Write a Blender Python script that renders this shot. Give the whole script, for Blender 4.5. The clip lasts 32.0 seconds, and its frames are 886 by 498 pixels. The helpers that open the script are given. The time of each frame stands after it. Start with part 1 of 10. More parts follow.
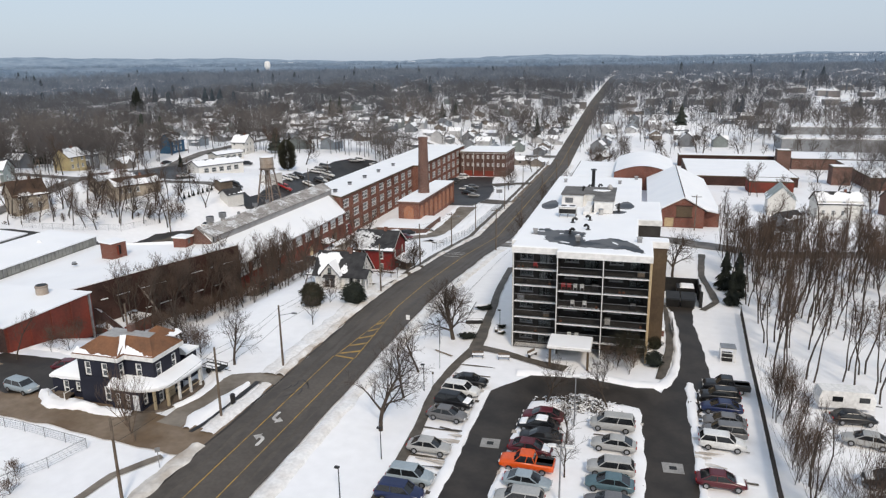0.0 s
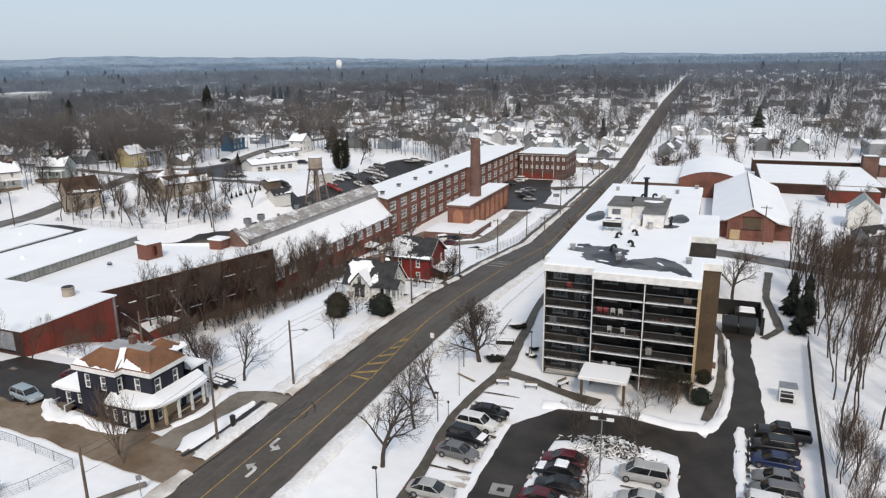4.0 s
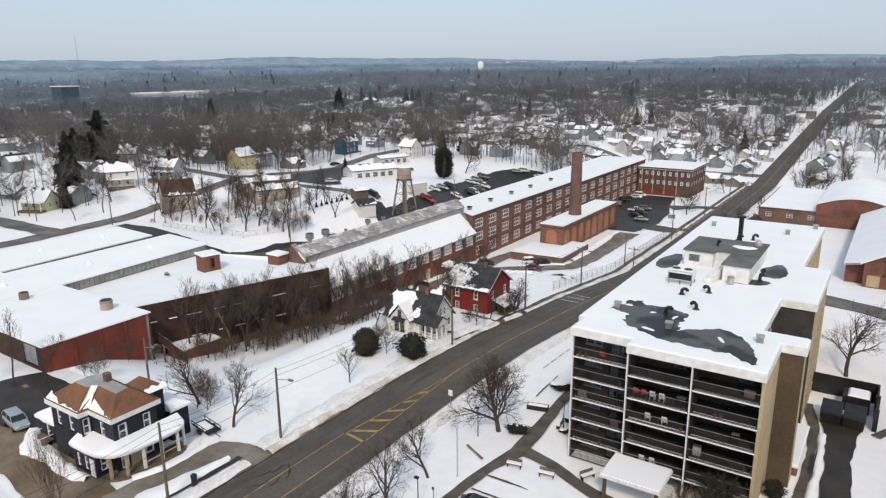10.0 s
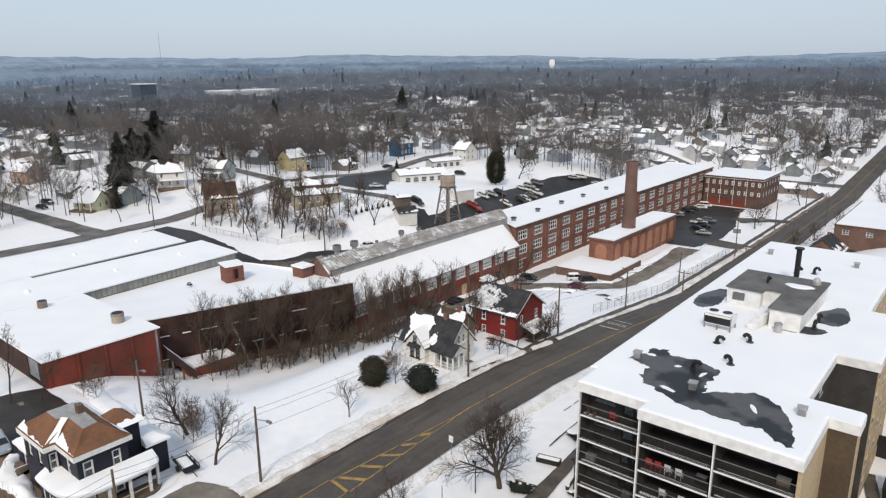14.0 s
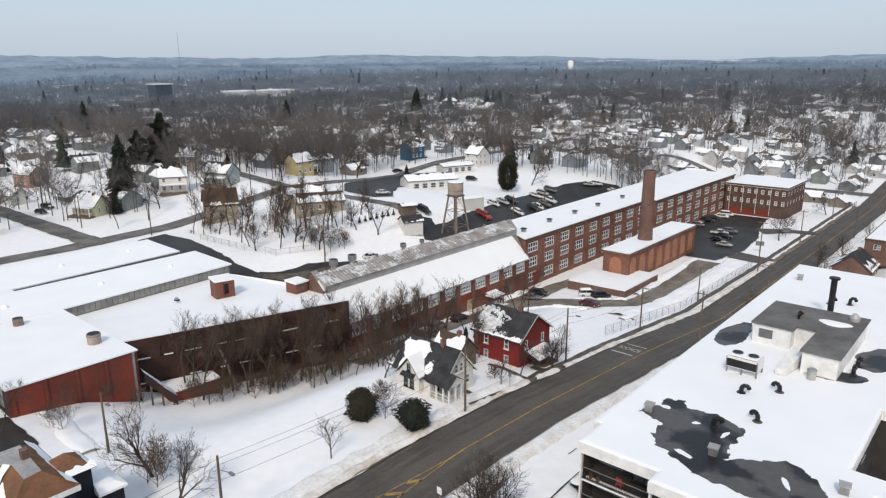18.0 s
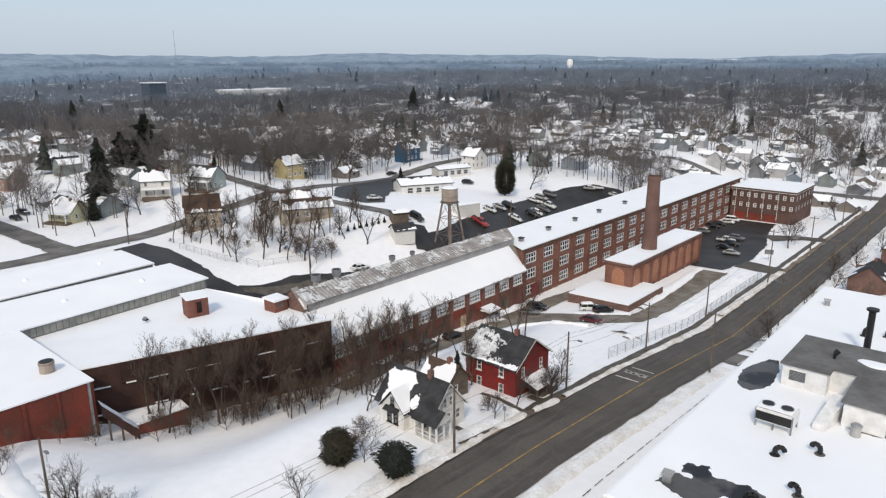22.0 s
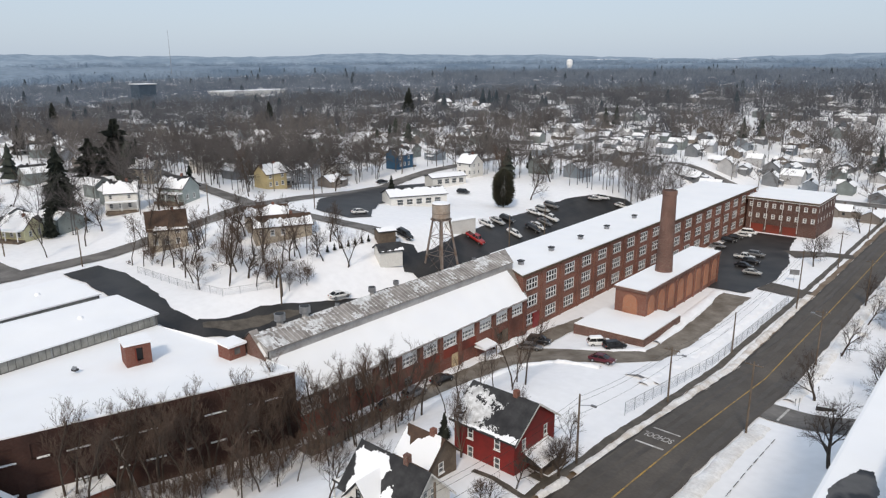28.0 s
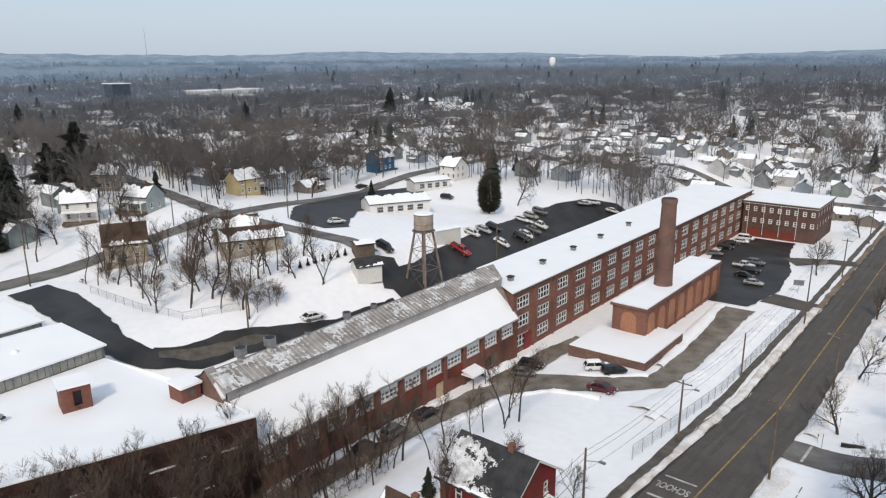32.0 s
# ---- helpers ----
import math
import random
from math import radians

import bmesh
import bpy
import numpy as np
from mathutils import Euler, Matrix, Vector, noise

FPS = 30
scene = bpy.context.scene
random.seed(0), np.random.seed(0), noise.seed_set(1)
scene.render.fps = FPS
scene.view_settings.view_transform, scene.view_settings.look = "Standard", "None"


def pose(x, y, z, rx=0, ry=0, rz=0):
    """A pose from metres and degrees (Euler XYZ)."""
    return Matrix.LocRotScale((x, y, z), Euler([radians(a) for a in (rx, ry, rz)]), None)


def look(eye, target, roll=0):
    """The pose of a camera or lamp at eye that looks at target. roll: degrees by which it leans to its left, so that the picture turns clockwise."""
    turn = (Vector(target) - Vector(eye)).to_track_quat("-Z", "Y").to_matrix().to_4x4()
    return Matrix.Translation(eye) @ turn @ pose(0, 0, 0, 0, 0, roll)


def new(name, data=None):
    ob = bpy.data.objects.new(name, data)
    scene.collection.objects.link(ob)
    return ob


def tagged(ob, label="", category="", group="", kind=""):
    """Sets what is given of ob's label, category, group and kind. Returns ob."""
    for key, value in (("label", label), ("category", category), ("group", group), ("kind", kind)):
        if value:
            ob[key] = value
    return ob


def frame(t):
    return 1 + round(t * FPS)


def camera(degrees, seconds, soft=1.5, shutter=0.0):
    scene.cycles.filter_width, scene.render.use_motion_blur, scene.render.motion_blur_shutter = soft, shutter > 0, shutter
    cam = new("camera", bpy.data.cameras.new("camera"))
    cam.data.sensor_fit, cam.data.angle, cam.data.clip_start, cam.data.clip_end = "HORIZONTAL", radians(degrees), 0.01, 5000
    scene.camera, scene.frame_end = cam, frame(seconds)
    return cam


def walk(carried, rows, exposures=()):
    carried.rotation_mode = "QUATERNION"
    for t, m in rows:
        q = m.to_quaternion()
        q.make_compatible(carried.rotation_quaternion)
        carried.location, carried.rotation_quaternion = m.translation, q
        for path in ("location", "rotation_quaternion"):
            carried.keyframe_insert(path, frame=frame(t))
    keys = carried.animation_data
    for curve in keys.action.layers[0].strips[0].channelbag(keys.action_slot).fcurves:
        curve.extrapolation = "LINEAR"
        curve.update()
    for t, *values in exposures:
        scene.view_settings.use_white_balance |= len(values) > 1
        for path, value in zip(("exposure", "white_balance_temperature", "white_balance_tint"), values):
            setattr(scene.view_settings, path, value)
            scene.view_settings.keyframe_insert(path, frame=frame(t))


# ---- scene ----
cam = camera(65.6, 32.0, 1.25)
PATH = [
    (0, (-7.806, -17.758, 38.664), (-8.338, -15.900, 38.152), -0.83),
    (0.5, (-7.544, -16.589, 38.639), (-8.094, -14.736, 38.127), -0.82),
    (1, (-7.267, -15.413, 38.622), (-7.843, -13.568, 38.109), -0.80),
    (1.5, (-6.961, -14.226, 38.620), (-7.578, -12.394, 38.107), -0.79),
    (2, (-6.618, -13.034, 38.633), (-7.271, -11.215, 38.120), -0.79),
    (2.5, (-6.243, -11.841, 38.651), (-6.912, -10.027, 38.138), -0.79),
    (4.5, (-4.379, -7.201, 38.699), (-5.116, -5.413, 38.186), -0.79),
    (5, (-3.818, -5.833, 38.758), (-4.575, -4.054, 38.246), -0.78),
    (5.5, (-3.250, -4.419, 38.828), (-4.033, -2.651, 38.315), -0.76),
    (6, (-2.681, -2.927, 38.930), (-3.493, -1.172, 38.418), -0.73),
    (6.5, (-2.099, -1.349, 39.060), (-2.942, 0.392, 38.549), -0.69),
    (7, (-1.506, 0.298, 39.219), (-2.378, 2.024, 38.709), -0.66),
    (7.5, (-0.897, 1.998, 39.395), (-1.798, 3.709, 38.884), -0.60),
    (8, (-0.286, 3.728, 39.576), (-1.222, 5.421, 39.067), -0.54),
    (8.5, (0.298, 5.469, 39.738), (-0.676, 7.140, 39.229), -0.51),
    (9, (0.824, 7.214, 39.882), (-0.183, 8.865, 39.373), -0.52),
    (9.5, (1.288, 8.971, 40.039), (0.247, 10.601, 39.530), -0.53),
    (10, (1.689, 10.722, 40.212), (0.617, 12.333, 39.705), -0.51),
    (10.5, (2.038, 12.432, 40.398), (0.937, 14.022, 39.889), -0.48),
    (11, (2.327, 14.067, 40.586), (1.205, 15.642, 40.075), -0.46),
    (11.5, (2.534, 15.615, 40.766), (1.392, 17.175, 40.256), -0.46),
    (12, (2.655, 17.070, 40.948), (1.494, 18.616, 40.437), -0.47),
    (12.5, (2.707, 18.433, 41.127), (1.527, 19.965, 40.615), -0.47),
    (13, (2.695, 19.709, 41.286), (1.498, 21.227, 40.774), -0.47),
    (13.5, (2.610, 20.933, 41.439), (1.396, 22.438, 40.927), -0.44),
    (14, (2.448, 22.129, 41.590), (1.217, 23.620, 41.078), -0.41),
    (14.5, (2.240, 23.309, 41.746), (0.997, 24.790, 41.234), -0.35),
    (17, (0.312, 28.357, 42.293), (-0.958, 29.815, 41.781), -0.24),
    (17.5, (-0.248, 29.335, 42.295), (-1.517, 30.793, 41.784), -0.23),
    (18, (-0.823, 30.326, 42.301), (-2.092, 31.785, 41.790), -0.23),
    (18.5, (-1.414, 31.329, 42.315), (-2.683, 32.788, 41.803), -0.22),
    (19, (-2.023, 32.347, 42.345), (-3.291, 33.806, 41.833), -0.21),
    (19.5, (-2.650, 33.359, 42.391), (-3.918, 34.818, 41.878), -0.20),
    (20, (-3.294, 34.362, 42.445), (-4.562, 35.821, 41.931), -0.18),
    (20.5, (-3.953, 35.372, 42.493), (-5.221, 36.831, 41.978), -0.18),
    (21, (-4.630, 36.394, 42.539), (-5.898, 37.853, 42.024), -0.18),
    (21.5, (-5.333, 37.443, 42.580), (-6.600, 38.903, 42.065), -0.19),
    (22, (-6.052, 38.510, 42.614), (-7.318, 39.970, 42.099), -0.18),
    (22.5, (-6.790, 39.587, 42.637), (-8.057, 41.046, 42.122), -0.15),
    (23, (-7.560, 40.686, 42.652), (-8.827, 42.145, 42.136), -0.14),
    (23.5, (-8.379, 41.825, 42.662), (-9.645, 43.285, 42.146), -0.15),
    (24, (-9.238, 43.039, 42.655), (-10.504, 44.499, 42.139), -0.18),
    (24.5, (-10.127, 44.308, 42.627), (-11.391, 45.769, 42.111), -0.22),
    (25, (-11.037, 45.613, 42.592), (-12.301, 47.075, 42.077), -0.26),
    (25.5, (-11.952, 46.943, 42.569), (-13.216, 48.405, 42.055), -0.29),
    (27.5, (-15.738, 52.333, 42.823), (-17.003, 53.795, 42.308), -0.27),
    (28, (-16.719, 53.784, 42.877), (-17.984, 55.246, 42.362), -0.25),
    (28.5, (-17.703, 55.217, 42.926), (-18.967, 56.679, 42.412), -0.25),
    (29, (-18.702, 56.620, 42.968), (-19.962, 58.085, 42.454), -0.26),
    (29.5, (-19.710, 57.962, 42.994), (-20.967, 59.430, 42.480), -0.28),
    (30, (-20.702, 59.206, 43.010), (-21.955, 60.678, 42.495), -0.29),
    (30.5, (-21.672, 60.329, 43.017), (-22.919, 61.805, 42.501), -0.31),
    (31, (-22.617, 61.326, 43.024), (-23.858, 62.807, 42.508), -0.32),
    (31.5, (-23.530, 62.212, 43.033), (-24.765, 63.697, 42.515), -0.34),
    (32, (-24.420, 63.043, 43.041), (-25.648, 64.534, 42.521), -0.37),
]
walk(cam, [(t, look(eye, target, roll)) for t, eye, target, roll in PATH])

# ---- world and sun ----
world = bpy.data.worlds.new("world")
scene.world = world
world.use_nodes = True
wn = world.node_tree
wn.nodes.clear()
sky = wn.nodes.new("ShaderNodeTexSky")
sky.sky_type, sky.sun_disc = "NISHITA", False
sky.sun_elevation, sky.sun_rotation = radians(32), radians(140)
sky.dust_density, sky.air_density = 2.0, 1.0
bg = wn.nodes.new("ShaderNodeBackground")
mixs = wn.nodes.new("ShaderNodeMix")
mixs.data_type = "RGBA"
mixs.inputs[0].default_value = 0.72
mixs.inputs[7].default_value = (5.74, 6.7, 8.0, 1)
wn.links.new(sky.outputs[0], mixs.inputs[6])
wn.links.new(mixs.outputs[2], bg.inputs[0])
bg.inputs[1].default_value = 0.115
wo = wn.nodes.new("ShaderNodeOutputWorld")
wn.links.new(bg.outputs[0], wo.inputs[0])
sun = new("sun", bpy.data.lights.new("sun", "SUN"))
sun.data.energy, sun.data.angle, sun.data.color = 2.2, radians(9), (1.0, 0.866, 0.705)
sun.matrix_world = look((0, 0, 200), (-60, 120, 80))
scene.view_settings.exposure = -0.1

# ---- the lie of the land ----
BASE = [(85, 0), (100, -0.9), (133, -4.0), (170, -8.6), (215, -9.3), (330, -10), (600, 8), (950, 22), (1500, 25), (9000, 30)]
YARD = [(50, 0), (62, -1.5), (74, -6), (84, -7.5), (105, -7.8), (130, -8.2), (160, -9.4), (215, -9.4), (330, -10), (600, 8), (950, 22), (1500, 25), (9000, 30)]
WEST = [(0, 0), (90, 0), (120, 0.5), (140, 3), (160, 5.5), (185, 4.0), (210, 1.2), (230, -0.3), (260, 1.8), (350, 1), (600, 10), (950, 22), (1500, 25), (9000, 30)]
EAST = [(85, 0), (110, -0.4), (165, -1.8), (330, -4), (600, 8), (950, 22), (1500, 25), (9000, 30)]


def table(tab, x):
    return float(np.interp(x, [a for a, _ in tab], [b for _, b in tab]))


def smooth(a, b, x):
    t = min(max((x - a) / (b - a), 0.0), 1.0)
    return t * t * (3 - 2 * t)


def land(x, y):
    b = table(BASE, y)
    b += (table(YARD, y) - b) * smooth(-66, -86, x)
    b += (table(EAST, y) - b) * smooth(-38, -14, x)
    return b + (table(WEST, y) - b) * smooth(-98, -136, x)



# ---- helpers for shapes ----
class Mesh:
    """Collects faces of one part."""

    def __init__(self):
        self.v, self.f, self.m = [], [], []

    def face(self, pts, mat=0):
        n = len(self.v)
        self.v.extend(tuple(p) for p in pts)
        self.f.append(tuple(range(n, n + len(pts))))
        self.m.append(mat)
        return self

    def box(self, x0, y0, z0, x1, y1, z1, mat=0, top=None):
        n = len(self.v)
        self.v += [(x0, y0, z0), (x1, y0, z0), (x1, y1, z0), (x0, y1, z0), (x0, y0, z1), (x1, y0, z1), (x1, y1, z1), (x0, y1, z1)]
        self.f += [tuple(n + i for i in q) for q in ((0, 3, 2, 1), (4, 5, 6, 7), (0, 1, 5, 4), (1, 2, 6, 5), (2, 3, 7, 6), (3, 0, 4, 7))]
        self.m += [mat, mat if top is None else top, mat, mat, mat, mat]
        return self

    def prism(self, pts, z0, z1, mat=0, top=None, cap=True):
        n, k = len(self.v), len(pts)
        self.v += [(x, y, z0) for x, y in pts] + [(x, y, z1) for x, y in pts]
        for i in range(k):
            j = (i + 1) % k
            self.f.append((n + i, n + j, n + k + j, n + k + i))
            self.m.append(mat)
        if cap:
            self.f += [tuple(n + k + i for i in range(k)), tuple(n + i for i in reversed(range(k)))]
            self.m += [mat if top is None else top, mat]
        return self

    def tube(self, p, q, r0, r1, n=6, mat=0, cap=True):
        p, q = Vector(p), Vector(q)
        d = (q - p).normalized()
        a = d.orthogonal().normalized()
        b = d.cross(a)
        k = len(self.v)
        for c, r in ((p, r0), (q, r1)):
            for i in range(n):
                t = 2 * math.pi * i / n
                self.v.append(tuple(c + (a * math.cos(t) + b * math.sin(t)) * r))
        for i in range(n):
            j = (i + 1) % n
            self.f.append((k + i, k + j, k + n + j, k + n + i))
            self.m.append(mat)
        if cap:
            self.f += [tuple(k + n + i for i in range(n)), tuple(k + i for i in reversed(range(n)))]
            self.m += [mat, mat]
        return self

    def rings(self, rings, mat=0, cap=True):
        """A skin over rings of equal length."""
        k, n = len(self.v), len(rings[0])
        for ring in rings:
            self.v.extend(tuple(p) for p in ring)
        for a in range(len(rings) - 1):
            for i in range(n):
                j = (i + 1) % n
                self.f.append((k + a * n + i, k + a * n + j, k + (a + 1) * n + j, k + (a + 1) * n + i))
                self.m.append(mat)
        if cap:
            e = k + (len(rings) - 1) * n
            self.f += [tuple(e + i for i in range(n)), tuple(k + i for i in reversed(range(n)))]
            self.m += [mat, mat]
        return self

    def weld(self):
        """Joins corners that lie on one another, so that the part is one piece."""
        seen, index, kept = {}, [], []
        for p in self.v:
            k = tuple(round(c, 4) for c in p)
            if k not in seen:
                seen[k] = len(kept)
                kept.append(p)
            index.append(seen[k])
        self.v, self.f = kept, [tuple(index[i] for i in f) for f in self.f]
        return self

    def data(self, name, mats):
        me = bpy.data.meshes.new(name)
        me.from_pydata(self.v, [], self.f)
        for m in mats if isinstance(mats, (list, tuple)) else [mats]:
            me.materials.append(m)
        me.polygons.foreach_set("material_index", self.m)
        me.update()
        return me

    def make(self, name, mats, parent=None, label="", smooth_faces=False):
        me = self.data(name, mats)
        if smooth_faces:
            me.polygons.foreach_set("use_smooth", [True] * len(me.polygons))
        return place(name, me, parent, label)


WORLD = set()  # things whose parts are given in world metres


def place(name, me, parent=None, label="", at=None, turn=0.0):
    ob = new(name, me)
    if at is not None:
        ob.matrix_basis = pose(*at, 0, 0, turn)
    if parent is not None:
        ob.parent = parent
        if parent.name in WORLD:
            ob.matrix_parent_inverse = parent.matrix_basis.inverted()
    if label:
        ob["label"] = label
    return ob


def thing(name, at, turn=0.0, label="", category="", group="", kind=""):
    ob = new(name)
    ob.empty_display_size = 0.5
    ob.matrix_basis = pose(*at, 0, 0, turn)
    return tagged(ob, label, category, group, kind)


def wall(M, p, q, z0, z1, holes=(), depth=0.25, mat=0, reveal=None):
    """An upright wall from p to q, seen from its right-hand side, with openings (u0, u1, v0, v1) in metres along and up."""
    p, q = Vector((*p, 0)), Vector((*q, 0))
    L = (q - p).length
    d = (q - p) / L
    inn = Vector((-d.y, d.x, 0)) * depth
    us = sorted({0.0, L, *(u for h in holes for u in h[:2])})
    vs = sorted({z0, z1, *(v for h in holes for v in h[2:])})
    at = lambda u, v: p + d * u + Vector((0, 0, v))
    for i in range(len(us) - 1):
        cu = (us[i] + us[i + 1]) / 2
        run = None
        for j in range(len(vs) - 1):
            cv = (vs[j] + vs[j + 1]) / 2
            if any(h[0] < cu < h[1] and h[2] < cv < h[3] for h in holes):
                continue
            M.face([at(us[i], vs[j]), at(us[i + 1], vs[j]), at(us[i + 1], vs[j + 1]), at(us[i], vs[j + 1])], mat)
    r = mat if reveal is None else reveal
    for u0, u1, v0, v1 in holes:
        c = [at(u0, v0), at(u1, v0), at(u1, v1), at(u0, v1)]
        for k in range(4):
            a, b = c[k], c[(k + 1) % 4]
            M.face([b, a, a + inn, b + inn], r)
    return M


WINDOWS = {}


def window_mesh(w, h, nx, nz, frame_mat, glass, bar=0.06, upper_panel=0.0, panel_mat=None):
    """Shared meshes of a window w by h, its frame standing in the plane y = 0."""
    key = (round(w, 2), round(h, 2), nx, nz, frame_mat.name, upper_panel)
    if key not in WINDOWS:
        F, G, S = Mesh(), Mesh(), Mesh()
        e = bar * 1.3
        hg = h * (1 - upper_panel)
        us, vs = [w * i / nx for i in range(nx + 1)], [hg * j / nz for j in range(nz + 1)]
        holes = []
        for i in range(nx):
            for j in range(nz):
                u0, u1 = (e if i == 0 else us[i] + bar / 2), (w - e if i == nx - 1 else us[i + 1] - bar / 2)
                v0, v1 = (e if j == 0 else vs[j] + bar / 2), (hg - e if j == nz - 1 else vs[j + 1] - bar / 2)
                holes.append((u0, u1, v0, v1))
        wall(F, (0, -0.05), (w, -0.05), 0, h, holes, 0.1)
        F.weld()
        G.box(e, -0.01, e, w - e, 0.01, hg - e)
        S.box(-0.08, -0.16, -0.12, w + 0.08, -0.055, 0.0)
        WINDOWS[key] = (F.data("window_frame", [frame_mat]), G.data("pane", glass), S.data("sill", frame_mat))
    return WINDOWS[key]


def put_window(parent, p, d, u, v, w, h, nx, nz, frame_mat, glass, inset=0.15, name="window", bar=0.06, upper_panel=0.0, panel_mat=None, origin=(0, 0, 0)):
    """A window in a wall that starts at p and runs along d; u, v its lower corner."""
    fm, gm, sm = window_mesh(w, h, nx, nz, frame_mat, glass, bar, upper_panel, panel_mat)
    at = Vector((*p, 0)) + Vector((*d, 0)) * u + Vector((-d[1], d[0], 0)) * inset + Vector((0, 0, v)) - Vector(origin)
    f = place(name, fm, parent, "", tuple(at), math.degrees(math.atan2(d[1], d[0])))
    place("pane", gm, f)
    place("sill", sm, f)
    return f


def lay(pts, n):
    """Evenly spaced points on a polyline of (x, y, half width), n metres apart."""
    out = []
    for a, b in zip(pts[:-1], pts[1:]):
        k = max(1, int(math.hypot(b[0] - a[0], b[1] - a[1]) / n))
        out += [tuple(a[j] + (b[j] - a[j]) * i / k for j in range(3)) for i in range(k)]
    return out + [tuple(pts[-1])]


def ribbon(name, pts, mat, dz=0.1, step=2.0, rough_edge=0.0, cross=4, seed=0, label="", kind="structure", mound=0.0, category=""):
    """A strip that follows the land; mound: its height in the middle."""
    rows = lay(pts, step)
    M = Mesh()
    k = cross + 1
    for i, (x, y, w) in enumerate(rows):
        a, b = rows[max(i - 1, 0)], rows[min(i + 1, len(rows) - 1)]
        d = Vector((b[0] - a[0], b[1] - a[1], 0)).normalized()
        n = Vector((-d.y, d.x, 0))
        e0 = w + rough_edge * noise.noise((x * 0.33 + seed, y * 0.33, 1.7)) + rough_edge * 0.5 * noise.noise((x * 1.1, y * 1.1 + seed, 5.1))
        e1 = w + rough_edge * noise.noise((x * 0.31, y * 0.31 + seed, 9.2)) + rough_edge * 0.5 * noise.noise((x * 1.2 + seed, y * 1.2, 3.3))
        for j in range(k):
            s = -1 + 2 * j / cross
            p = Vector((x, y, 0)) + n * (s * (e0 if s < 0 else e1))
            up = mound * (1 - s * s) * (0.55 + 0.6 * noise.noise((p.x * 0.21 + seed, p.y * 0.21, 2.2)) + 0.45 * noise.noise((p.x * 0.8 + seed, p.y * 0.8, 4.2)) + 0.25 * noise.noise((p.x * 2.1, p.y * 2.1 + seed, 6.2))) if mound else 0.0
            M.v.append((p.x, p.y, land(p.x, p.y) + dz + max(up, -0.02) - (0.22 if mound and j in (0, cross) else 0.0)))
    for i in range(len(rows) - 1):
        for j in range(cross):
            M.f.append((i * k + j + 1, i * k + j, (i + 1) * k + j, (i + 1) * k + j + 1))
            M.m.append(0)
    ob = M.make(name, mat, smooth_faces=mound > 0)
    return tagged(ob, label, category, kind=kind)


def blob(cx, cy, rx, ry, n=28, seed=0.0, amp=0.25, turn=0.0):
    out = []
    c, s = math.cos(radians(turn)), math.sin(radians(turn))
    for i in range(n):
        t = 2 * math.pi * i / n
        k = 1 + amp * noise.noise((math.cos(t) * 1.6 + seed, math.sin(t) * 1.6, seed * 1.3))
        x, y = rx * k * math.cos(t), ry * k * math.sin(t)
        out.append((cx + x * c - y * s, cy + x * s + y * c))
    return out


# ---- materials ----
def mat(name, a, b=None, scale=0.5, fine=6.0, rough=0.8, bump=0.15, metal=0.0, spec=0.3, lo=0.35, hi=0.65, detail=4.0, flat=0.86):
    """A surface whose colour wanders between a and b at two scales, with a fine relief."""
    m = bpy.data.materials.new(name)
    m.use_nodes = True
    nt = m.node_tree
    N, Lk = nt.nodes, nt.links
    p = N["Principled BSDF"]
    b = b or tuple(c * 0.8 for c in a)
    geo = N.new("ShaderNodeNewGeometry")
    n1, n2 = N.new("ShaderNodeTexNoise"), N.new("ShaderNodeTexNoise")
    n1.inputs["Scale"].default_value, n1.inputs["Detail"].default_value = scale, detail
    n2.inputs["Scale"].default_value, n2.inputs["Detail"].default_value = fine, 3.0
    for n in (n1, n2):
        Lk.new(geo.outputs["Position"], n.inputs["Vector"])
    ramp = N.new("ShaderNodeMapRange")
    ramp.inputs[1].default_value, ramp.inputs[2].default_value = lo, hi
    Lk.new(n1.outputs[0], ramp.inputs[0])
    mix = N.new("ShaderNodeMix")
    mix.data_type = "RGBA"
    mix.inputs[6].default_value, mix.inputs[7].default_value = (*a, 1), (*b, 1)
    Lk.new(ramp.outputs[0], mix.inputs[0])
    fac = N.new("ShaderNodeMapRange")
    fac.inputs[1].default_value, fac.inputs[2].default_value, fac.inputs[3].default_value, fac.inputs[4].default_value = 0.3, 0.7, flat, min(1.08, 2 - flat)
    Lk.new(n2.outputs[0], fac.inputs[0])
    mul = N.new("ShaderNodeMix")
    mul.data_type, mul.blend_type = "RGBA", "MULTIPLY"
    mul.inputs[0].default_value = 1.0
    Lk.new(mix.outputs[2], mul.inputs[6])
    Lk.new(fac.outputs[0], mul.inputs[7])
    Lk.new(mul.outputs[2], p.inputs["Base Color"])
    p.inputs["Roughness"].default_value, p.inputs["Metallic"].default_value, p.inputs["Specular IOR Level"].default_value = rough, metal, spec
    if bump:
        bp = N.new("ShaderNodeBump")
        bp.inputs["Strength"].default_value, bp.inputs["Distance"].default_value = bump, 0.05
        Lk.new(n2.outputs[0], bp.inputs["Height"])
        Lk.new(bp.outputs[0], p.inputs["Normal"])
    return m


